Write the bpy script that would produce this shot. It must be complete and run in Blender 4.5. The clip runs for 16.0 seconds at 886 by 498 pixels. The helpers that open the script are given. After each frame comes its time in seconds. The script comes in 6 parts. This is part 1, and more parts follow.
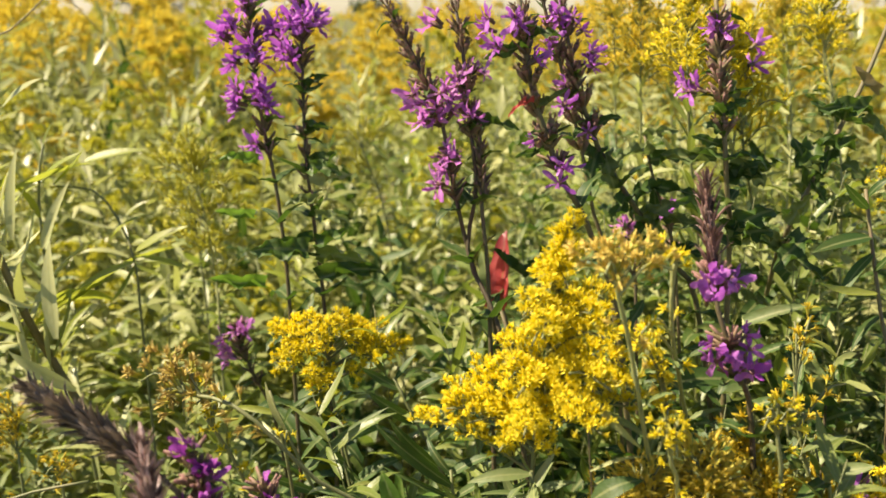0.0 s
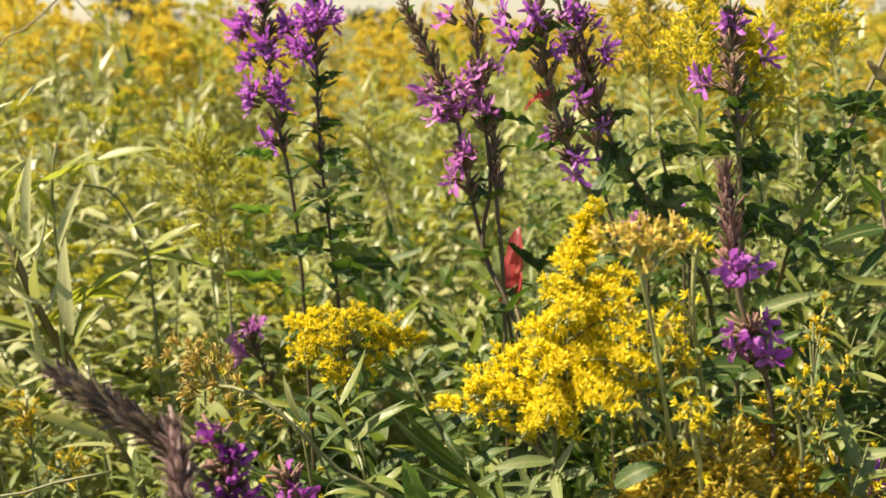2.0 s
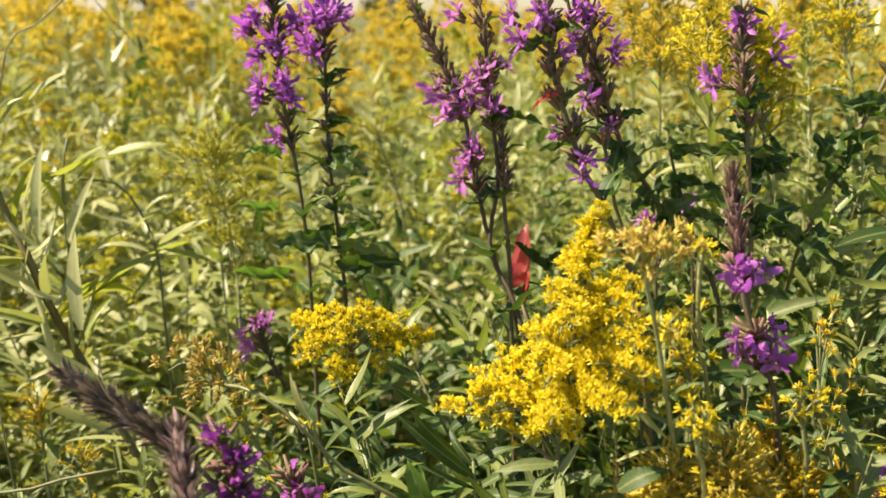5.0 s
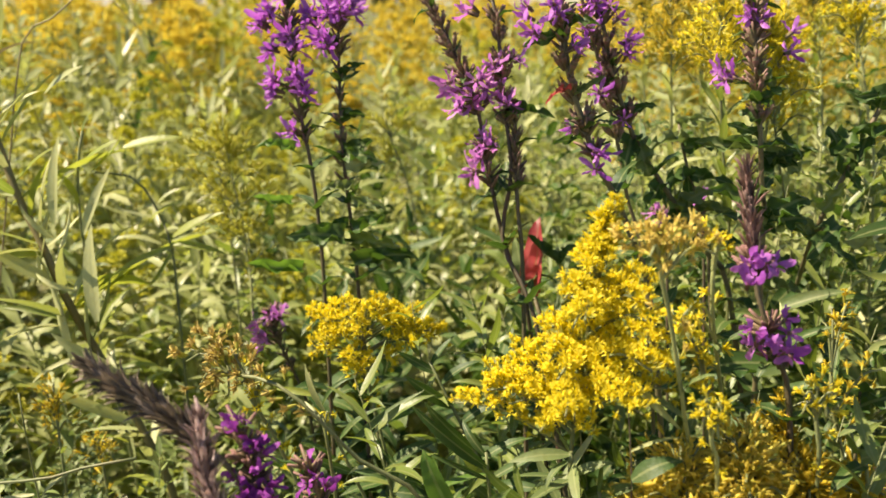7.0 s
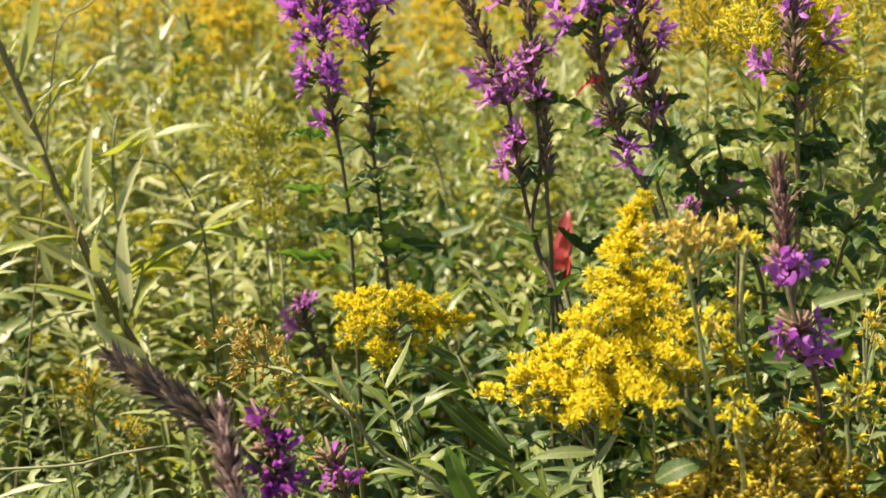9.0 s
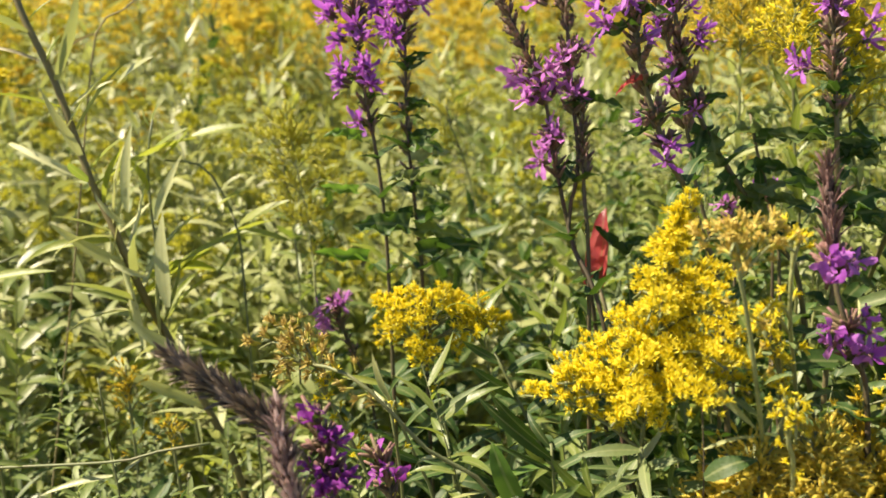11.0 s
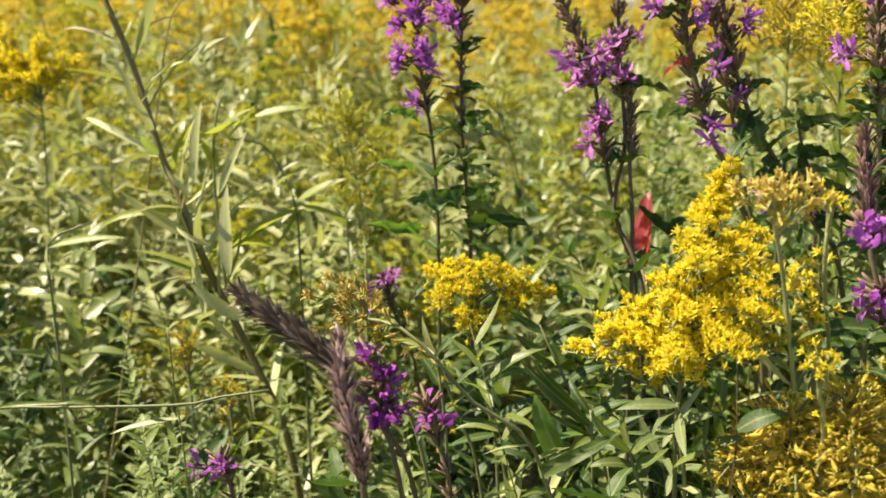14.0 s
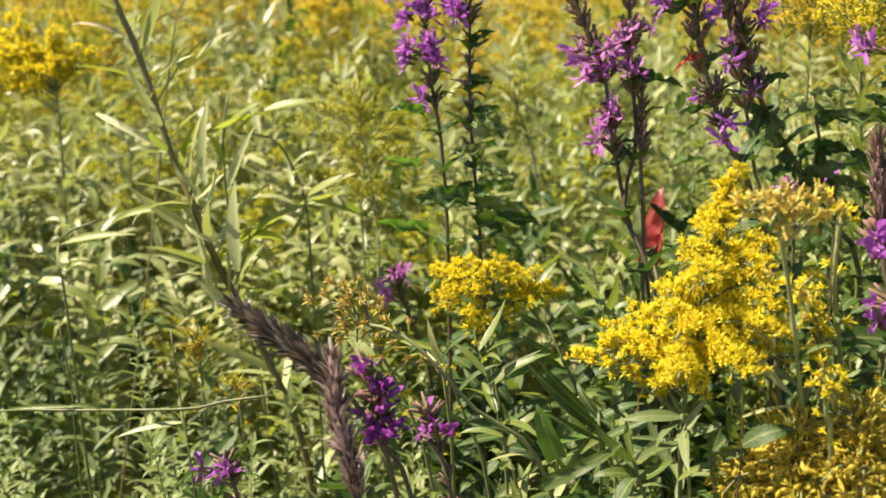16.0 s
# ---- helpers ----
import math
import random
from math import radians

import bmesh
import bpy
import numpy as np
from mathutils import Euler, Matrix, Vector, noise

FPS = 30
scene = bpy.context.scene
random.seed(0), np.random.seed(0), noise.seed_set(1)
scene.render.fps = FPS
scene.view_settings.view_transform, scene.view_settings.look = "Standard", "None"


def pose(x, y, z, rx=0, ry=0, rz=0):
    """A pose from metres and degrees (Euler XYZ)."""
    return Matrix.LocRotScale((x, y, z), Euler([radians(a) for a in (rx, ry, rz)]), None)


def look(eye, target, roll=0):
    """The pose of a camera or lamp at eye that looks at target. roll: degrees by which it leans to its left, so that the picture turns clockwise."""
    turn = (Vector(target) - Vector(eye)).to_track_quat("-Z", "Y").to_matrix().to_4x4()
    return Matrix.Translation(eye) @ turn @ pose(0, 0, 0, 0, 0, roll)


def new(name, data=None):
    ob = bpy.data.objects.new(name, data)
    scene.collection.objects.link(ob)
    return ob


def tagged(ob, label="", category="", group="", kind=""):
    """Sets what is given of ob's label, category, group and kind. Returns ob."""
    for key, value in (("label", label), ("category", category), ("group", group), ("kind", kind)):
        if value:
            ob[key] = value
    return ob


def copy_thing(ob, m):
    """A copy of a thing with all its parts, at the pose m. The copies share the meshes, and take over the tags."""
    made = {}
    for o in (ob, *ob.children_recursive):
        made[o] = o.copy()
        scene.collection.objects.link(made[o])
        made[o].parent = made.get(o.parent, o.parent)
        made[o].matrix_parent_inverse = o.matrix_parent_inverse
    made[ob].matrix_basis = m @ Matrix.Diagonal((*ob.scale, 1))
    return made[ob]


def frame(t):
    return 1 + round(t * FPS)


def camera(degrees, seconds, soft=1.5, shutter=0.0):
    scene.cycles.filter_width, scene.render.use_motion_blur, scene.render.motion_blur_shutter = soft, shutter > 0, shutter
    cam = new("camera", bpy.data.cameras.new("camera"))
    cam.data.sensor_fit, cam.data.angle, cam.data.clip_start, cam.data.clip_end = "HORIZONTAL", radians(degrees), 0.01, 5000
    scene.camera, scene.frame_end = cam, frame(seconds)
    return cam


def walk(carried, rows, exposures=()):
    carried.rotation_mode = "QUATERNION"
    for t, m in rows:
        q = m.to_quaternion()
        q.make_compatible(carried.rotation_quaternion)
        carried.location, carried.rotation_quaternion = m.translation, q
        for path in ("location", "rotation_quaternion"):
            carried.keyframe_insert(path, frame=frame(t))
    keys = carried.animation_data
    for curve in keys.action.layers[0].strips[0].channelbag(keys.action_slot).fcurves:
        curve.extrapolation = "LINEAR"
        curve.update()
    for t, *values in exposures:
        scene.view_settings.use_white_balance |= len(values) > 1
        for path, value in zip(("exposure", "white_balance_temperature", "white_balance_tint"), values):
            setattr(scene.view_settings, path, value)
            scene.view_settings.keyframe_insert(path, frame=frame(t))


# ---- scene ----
cam = camera(54.3, 16.0, soft=1.6)
cam.data.dof.use_dof = True
cam.data.dof.focus_distance = 0.38
cam.data.dof.aperture_fstop = 13.5
METRES, EYE, TILT, LEAN, TURN = 0.11, 0.85, -15.5, 0.0, 0.0
ROWS = [
    (0.0, 0.0, 0.0, 0.0, 0.0, 0.0, -0.0),
    (0.5, -0.0205, 0.0011, -0.0184, -0.07, 0.19, -0.01),
    (1.0, -0.0467, -0.0063, -0.0384, -0.08, 0.43, 0.15),
    (1.5, -0.0693, -0.0135, -0.062, -0.12, 0.65, 0.17),
    (2.0, -0.0808, -0.0236, -0.0684, -0.15, 0.61, 0.16),
    (2.5, -0.0822, -0.029, -0.0605, -0.08, 0.48, 0.02),
    (3.0, -0.0672, -0.0256, -0.0424, 0.11, 0.25, -0.08),
    (3.5, -0.0474, -0.0183, -0.0226, 0.4, 0.03, -0.12),
    (4.0, -0.0338, -0.0136, -0.0137, 0.68, -0.07, -0.22),
    (6.5, -0.1006, -0.0469, -0.0423, 0.6, -0.24, -0.23),
    (7.0, -0.0865, -0.0515, -0.029, 1.1, -0.52, -0.31),
    (7.5, -0.0597, -0.0504, -0.01, 1.84, -0.94, -0.43),
    (8.0, -0.0372, -0.0433, 0.0069, 2.62, -1.25, -0.63),
    (8.5, -0.0359, -0.0372, 0.0135, 3.17, -1.62, -0.77),
    (9.0, -0.0507, -0.0344, 0.018, 3.51, -1.78, -0.8),
    (11.5, -0.1726, -0.0854, 0.0006, 4.89, -1.7, -0.96),
    (12.0, -0.1793, -0.1346, -0.0377, 5.39, -1.39, -1.36),
    (12.5, -0.1919, -0.1891, -0.0971, 5.66, -1.0, -1.78),
    (13.0, -0.2067, -0.244, -0.1521, 5.98, -0.72, -2.26),
    (13.5, -0.1983, -0.2656, -0.181, 6.49, -0.66, -2.33),
    (14.0, -0.1666, -0.2586, -0.1827, 7.32, -0.91, -2.52),
    (14.5, -0.1307, -0.2492, -0.1562, 8.1, -1.28, -2.63),
    (15.0, -0.0872, -0.2244, -0.118, 8.8, -1.82, -2.61),
    (15.5, -0.0757, -0.202, -0.0876, 9.08, -2.42, -2.52),
    (16.0, -0.08, -0.1846, -0.0634, 9.16, -2.63, -2.29),
]
walk(cam, [(t, pose(0, 0, EYE, TILT, LEAN, TURN) @ pose(METRES * x, METRES * y, METRES * z, 90 + pitch, roll, yaw)) for t, x, y, z, yaw, pitch, roll in ROWS],
     exposures=[(0.0, 1.11, 7700, 15), (9.0, 1.11, 7400, 14), (16.0, 1.12, 7200, 12)])

# ---- light ----
SUN_AZ, SUN_EL = 86.0, 52.0          # degrees left of straight ahead, degrees above the horizon
world = bpy.data.worlds.new("sky")
scene.world = world
world.use_nodes = True
wn = world.node_tree
sky = wn.nodes.new("ShaderNodeTexSky")
sky.sky_type = "NISHITA"
sky.sun_disc = False
sky.sun_elevation = radians(SUN_EL)
sky.sun_rotation = radians(-SUN_AZ)
sky.dust_density = 0.2
sky.ozone_density = 4.0
wn.links.new(sky.outputs[0], wn.nodes["Background"].inputs[0])
wn.nodes["Background"].inputs[1].default_value = 0.064
sun_data = bpy.data.lights.new("sun", "SUN")
sun_data.energy = 5.0
sun_data.angle = radians(0.55)
sun_data.color = (1.0, 0.93, 0.80)
sun = new("sun", sun_data)
sun_way = Vector((-math.sin(radians(SUN_AZ)) * math.cos(radians(SUN_EL)), math.cos(radians(SUN_AZ)) * math.cos(radians(SUN_EL)), math.sin(radians(SUN_EL))))
sun.matrix_world = look(sun_way * 60, (0, 0, 0))

# ---- materials ----
def organic(name, c1, c2, rough=0.5, through_light=0.35, grain=90.0, spots=(0.16, 0.12, 0.04), spot_amount=0.35, rib=0.0, spec=0.5, glow=None, tip=None, sheen=0.0):
    """A plant surface: colour between c1 and c2 piece by piece, blotches at two scales, a paler midrib, light coming through."""
    m = bpy.data.materials.new(name)
    m.use_nodes = True
    n, l = m.node_tree.nodes, m.node_tree.links
    n.clear()
    out = n.new("ShaderNodeOutputMaterial")
    info, geo = n.new("ShaderNodeObjectInfo"), n.new("ShaderNodeNewGeometry")
    add = n.new("ShaderNodeMath"); add.operation = "ADD"
    fr = n.new("ShaderNodeMath"); fr.operation = "FRACT"
    l.new(info.outputs["Random"], add.inputs[0]); l.new(geo.outputs["Random Per Island"], add.inputs[1]); l.new(add.outputs[0], fr.inputs[0])
    mix = n.new("ShaderNodeMix"); mix.data_type = "RGBA"
    mix.inputs[6].default_value, mix.inputs[7].default_value = (*c1, 1), (*c2, 1)
    l.new(fr.outputs[0], mix.inputs[0])
    big = n.new("ShaderNodeTexNoise"); big.inputs["Scale"].default_value = grain; big.inputs["Detail"].default_value = 3
    l.new(geo.outputs["Position"], big.inputs["Vector"])
    ramp = n.new("ShaderNodeMapRange")
    ramp.inputs[1].default_value, ramp.inputs[2].default_value, ramp.inputs[4].default_value = 0.52, 0.75, spot_amount
    l.new(big.outputs[0], ramp.inputs[0])
    blot = n.new("ShaderNodeMix"); blot.data_type = "RGBA"
    blot.inputs[7].default_value = (*spots, 1)
    l.new(ramp.outputs[0], blot.inputs[0]); l.new(mix.outputs[2], blot.inputs[6])
    last = blot.outputs[2]
    if rib or tip:
        uv = n.new("ShaderNodeUVMap"); uv.uv_map = "UVMap"
        sep = n.new("ShaderNodeSeparateXYZ"); l.new(uv.outputs[0], sep.inputs[0])
    if rib:
        off = n.new("ShaderNodeMath"); off.operation = "SUBTRACT"; off.inputs[1].default_value = 0.5
        ab = n.new("ShaderNodeMath"); ab.operation = "ABSOLUTE"
        rr = n.new("ShaderNodeMapRange"); rr.inputs[1].default_value, rr.inputs[2].default_value = 0.03, 0.10
        rr.inputs[3].default_value, rr.inputs[4].default_value = rib, 0.0
        l.new(sep.outputs[0], off.inputs[0]); l.new(off.outputs[0], ab.inputs[0]); l.new(ab.outputs[0], rr.inputs[0])
        rm = n.new("ShaderNodeMix"); rm.data_type = "RGBA"; rm.inputs[7].default_value = (0.36, 0.38, 0.16, 1)
        l.new(rr.outputs[0], rm.inputs[0]); l.new(last, rm.inputs[6]); last = rm.outputs[2]
    if tip:
        tr = n.new("ShaderNodeMapRange"); tr.inputs[1].default_value, tr.inputs[2].default_value = 0.45, 1.0
        l.new(sep.outputs[1], tr.inputs[0])
        tm = n.new("ShaderNodeMix"); tm.data_type = "RGBA"; tm.inputs[7].default_value = (*tip, 1)
        l.new(tr.outputs[0], tm.inputs[0]); l.new(last, tm.inputs[6]); last = tm.outputs[2]
    fine = n.new("ShaderNodeTexNoise"); fine.inputs["Scale"].default_value = grain * 9; fine.inputs["Detail"].default_value = 2
    l.new(geo.outputs["Position"], fine.inputs["Vector"])
    bump = n.new("ShaderNodeBump"); bump.inputs["Strength"].default_value = 0.35; bump.inputs["Distance"].default_value = 0.0006
    l.new(fine.outputs[0], bump.inputs["Height"])
    bsdf = n.new("ShaderNodeBsdfPrincipled")
    bsdf.inputs["Roughness"].default_value = rough
    bsdf.inputs["Specular IOR Level"].default_value = spec
    l.new(last, bsdf.inputs["Base Color"]); l.new(bump.outputs[0], bsdf.inputs["Normal"])
    if through_light:
        tl = n.new("ShaderNodeBsdfTranslucent")
        if glow:
            gm = n.new("ShaderNodeMix"); gm.data_type = "RGBA"; gm.blend_type = "MIX"; gm.inputs[0].default_value = 0.6
            gm.inputs[7].default_value = (*glow, 1); l.new(last, gm.inputs[6]); l.new(gm.outputs[2], tl.inputs[0])
        else:
            l.new(last, tl.inputs[0])
        sh = n.new("ShaderNodeMixShader"); sh.inputs[0].default_value = through_light
        l.new(bsdf.outputs[0], sh.inputs[1]); l.new(tl.outputs[0], sh.inputs[2]); l.new(sh.outputs[0], out.inputs[0])
    else:
        l.new(bsdf.outputs[0], out.inputs[0])
    return m


LEAF = organic("goldenrod_leaf", (0.13, 0.19, 0.035), (0.23, 0.28, 0.07), 0.42, 0.38, 60, (0.22, 0.20, 0.05), 0.4, 0.5, 0.6, (0.32, 0.42, 0.04))
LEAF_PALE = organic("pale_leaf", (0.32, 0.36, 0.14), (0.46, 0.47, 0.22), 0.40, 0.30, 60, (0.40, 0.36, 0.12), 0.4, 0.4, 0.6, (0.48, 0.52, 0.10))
LEAF_LIME = organic("lime_leaf", (0.24, 0.30, 0.04), (0.34, 0.38, 0.07), 0.45, 0.42, 60, (0.26, 0.24, 0.05), 0.3, 0.4, 0.5, (0.50, 0.55, 0.05))
# dark green, deepened further so that shade is part of the colour
LEAF_DARK_SHADED = organic("shaded_dark_leaf", (0.030, 0.070, 0.015), (0.068, 0.125, 0.026), 0.52, 0.25, 70, (0.11, 0.09, 0.025), 0.3, 0.4, 0.35, (0.12, 0.25, 0.02))
LEAF_BRIGHT = organic("bright_green_leaf", (0.09, 0.19, 0.03), (0.14, 0.25, 0.05), 0.45, 0.40, 60, (0.10, 0.14, 0.02), 0.3, 0.4, 0.4, (0.20, 0.38, 0.03))
LEAF_FRESH = organic("fresh_leaf", (0.17, 0.24, 0.065), (0.30, 0.36, 0.13), 0.5, 0.38, 60, (0.24, 0.24, 0.07), 0.35, 0.4, 0.4, (0.34, 0.44, 0.07))
LEAF_MID = organic("mid_green_leaf", (0.075, 0.125, 0.025), (0.15, 0.205, 0.05), 0.5, 0.35, 60, (0.16, 0.15, 0.04), 0.35, 0.45, 0.4, (0.22, 0.34, 0.03))
LEAF_SAGE = organic("sage_leaf", (0.10, 0.15, 0.045), (0.20, 0.25, 0.09), 0.55, 0.28, 70, (0.16, 0.15, 0.06), 0.35, 0.45, 0.4, (0.22, 0.32, 0.06))
# red leaf; its pink end and the lighter rose copy hold painted highlights
LEAF_RED = organic("red_leaf", (0.46, 0.05, 0.05), (0.66, 0.24, 0.20), 0.38, 0.30, 120, (0.22, 0.015, 0.02), 0.6, 0.4, 0.5, (0.66, 0.08, 0.06), tip=(0.20, 0.015, 0.02))
LEAF_ROSE_LIT = organic("lit_rose_leaf", (0.52, 0.08, 0.08), (0.72, 0.23, 0.20), 0.40, 0.35, 150, (0.45, 0.05, 0.06), 0.5, 0.5, 0.5, (0.75, 0.16, 0.12), tip=(0.50, 0.05, 0.06))
STRAW = organic("dry_straw", (0.30, 0.24, 0.11), (0.42, 0.36, 0.19), 0.6, 0.15, 80, (0.16, 0.11, 0.05), 0.4)
STEM_GREEN = organic("green_stem", (0.15, 0.17, 0.06), (0.20, 0.22, 0.09), 0.55, 0.0, 80, (0.16, 0.10, 0.05), 0.5)
STEM_DARK = organic("loosestrife_stem", (0.085, 0.065, 0.035), (0.12, 0.10, 0.05), 0.6, 0.0, 120, (0.14, 0.04, 0.04), 0.6)
STEM_LIGHT = organic("pale_green_stem", (0.25, 0.27, 0.10), (0.32, 0.34, 0.14), 0.6, 0.0, 120, (0.20, 0.20, 0.08), 0.4)
STEM_BROWN = organic("brown_green_stem", (0.12, 0.11, 0.045), (0.17, 0.14, 0.065), 0.6, 0.0, 120, (0.18, 0.08, 0.06), 0.5)
STEM_OLIVE = organic("olive_stem", (0.17, 0.14, 0.05), (0.24, 0.20, 0.075), 0.65, 0.0, 120, (0.26, 0.18, 0.07), 0.6)
CALYX = organic("calyx", (0.11, 0.075, 0.045), (0.24, 0.19, 0.085), 0.6, 0.15, 200, (0.12, 0.04, 0.04), 0.5, tip=(0.30, 0.15, 0.13))
BUD = organic("seed_spike", (0.09, 0.055, 0.042), (0.14, 0.085, 0.065), 0.7, 0.08, 200, (0.05, 0.03, 0.022), 0.5, tip=(0.22, 0.13, 0.11))
HAIR = organic("spike_scale", (0.11, 0.08, 0.055), (0.34, 0.26, 0.18), 0.7, 0.12, 200, (0.06, 0.04, 0.03), 0.5, tip=(0.22, 0.17, 0.13))
PETAL = organic("loosestrife_petal", (0.33, 0.065, 0.42), (0.66, 0.25, 0.72), 0.5, 0.42, 260, (0.24, 0.03, 0.31), 0.5, 0.0, 0.35, (0.62, 0.14, 0.70))
# darker copy of the petal, with the shade low in front painted in
PETAL_SHADED = organic("shaded_petal", (0.24, 0.03, 0.27), (0.46, 0.11, 0.50), 0.5, 0.35, 260, (0.16, 0.015, 0.19), 0.5, 0.0, 0.35, (0.42, 0.06, 0.46))
PETAL_PINK = organic("pink_petal", (0.48, 0.13, 0.49), (0.76, 0.35, 0.72), 0.5, 0.45, 260, (0.38, 0.06, 0.38), 0.4, 0.0, 0.35, (0.78, 0.24, 0.74))
YELLOW = organic("goldenrod_floret", (0.76, 0.61, 0.025), (0.88, 0.77, 0.075), 0.55, 0.38, 300, (0.66, 0.49, 0.015), 0.35, 0.0, 0.3, (0.95, 0.80, 0.02))
GOLD = organic("aging_floret", (0.60, 0.43, 0.03), (0.77, 0.60, 0.07), 0.6, 0.42, 300, (0.40, 0.25, 0.05), 0.5, 0.0, 0.3, (0.80, 0.60, 0.03))
FIELD_GOLD = organic("field_floret", (0.56, 0.43, 0.055), (0.74, 0.59, 0.10), 0.65, 0.45, 12, (0.50, 0.43, 0.11), 0.7, 0.0, 0.2, (0.82, 0.66, 0.07))
PALE_GOLD = organic("spindle_floret", (0.62, 0.49, 0.06), (0.84, 0.69, 0.14), 0.75, 0.48, 300, (0.38, 0.28, 0.08), 0.4, 0.0, 0.2)
SCALE_PINK = organic("pink_scale", (0.09, 0.045, 0.038), (0.34, 0.19, 0.17), 0.5, 0.2, 260, (0.05, 0.025, 0.02), 0.55, 0.0, 0.6, tip=(0.30, 0.18, 0.14))
# wide pink range: palest scales imitate glints, darkest the shaded core
SCALE_GLINT = organic("pinkish_glint_scale", (0.08, 0.036, 0.034), (0.84, 0.62, 0.58), 0.45, 0.25, 260, (0.06, 0.03, 0.028), 0.5, 0.0, 0.6, tip=(0.42, 0.28, 0.25))
LEAF_OLIVE = organic("olive_leaf", (0.25, 0.30, 0.10), (0.40, 0.43, 0.18), 0.50, 0.38, 60, (0.34, 0.31, 0.10), 0.4, 0.4, 0.35, (0.48, 0.53, 0.09))
FADED = organic("straw_floret", (0.60, 0.44, 0.07), (0.78, 0.61, 0.16), 0.7, 0.25, 300, (0.36, 0.22, 0.06), 0.5)
# pale leaf lifted to cream: the sunlight on it is in the colour
LEAF_SUNLIT = organic("sunlit_pale_leaf", (0.42, 0.45, 0.19), (0.58, 0.58, 0.30), 0.52, 0.30, 60, (0.46, 0.42, 0.16), 0.4, 0.4, 0.35, (0.56, 0.58, 0.14))
BROWN = organic("faded_floret", (0.34, 0.24, 0.06), (0.64, 0.49, 0.12), 0.7, 0.25, 300, (0.14, 0.09, 0.03), 0.6)
LIMEBUD = organic("budding_floret", (0.46, 0.46, 0.04), (0.60, 0.56, 0.06), 0.6, 0.35, 300, (0.36, 0.36, 0.06), 0.4)
CUP = organic("floret_cup", (0.46, 0.44, 0.06), (0.58, 0.52, 0.09), 0.55, 0.30, 300, (0.40, 0.32, 0.05), 0.3)
BARK = organic("bark", (0.09, 0.07, 0.05), (0.13, 0.10, 0.07), 0.9, 0.0, 6, (0.05, 0.04, 0.03), 0.5)
CROWN = organic("tree_leaf", (0.045, 0.075, 0.025), (0.075, 0.11, 0.035), 0.55, 0.3, 2, (0.04, 0.05, 0.02), 0.3)


def soil():
    m = organic("meadow_soil", (0.07, 0.06, 0.03), (0.10, 0.085, 0.045), 0.95, 0.0, 14, (0.04, 0.03, 0.018), 0.8)
    n, l = m.node_tree.nodes, m.node_tree.links
    bsdf = [x for x in n if x.type == "BSDF_PRINCIPLED"][0]
    geo = n.new("ShaderNodeNewGeometry")
    wide = n.new("ShaderNodeTexNoise"); wide.inputs["Scale"].default_value = 1.3; wide.inputs["Detail"].default_value = 5
    l.new(geo.outputs["Position"], wide.inputs["Vector"])
    far = n.new("ShaderNodeMapRange"); far.inputs[1].default_value, far.inputs[2].default_value = 0.40, 0.62
    l.new(wide.outputs[0], far.inputs[0])
    patch = n.new("ShaderNodeTexNoise"); patch.inputs["Scale"].default_value = 0.25; patch.inputs["Detail"].default_value = 6
    l.new(geo.outputs["Position"], patch.inputs["Vector"])
    grass = n.new("ShaderNodeMix"); grass.data_type = "RGBA"
    grass.inputs[6].default_value, grass.inputs[7].default_value = (0.10, 0.125, 0.04, 1), (0.20, 0.175, 0.075, 1)
    l.new(patch.outputs[0], grass.inputs[0])
    old = bsdf.inputs["Base Color"].links[0].from_socket
    mix = n.new("ShaderNodeMix"); mix.data_type = "RGBA"
    l.new(far.outputs[0], mix.inputs[0]); l.new(old, mix.inputs[6]); l.new(grass.outputs[2], mix.inputs[7]); l.new(mix.outputs[2], bsdf.inputs["Base Color"])
    return m


# ---- building blocks ----
rnd = random.Random(7)


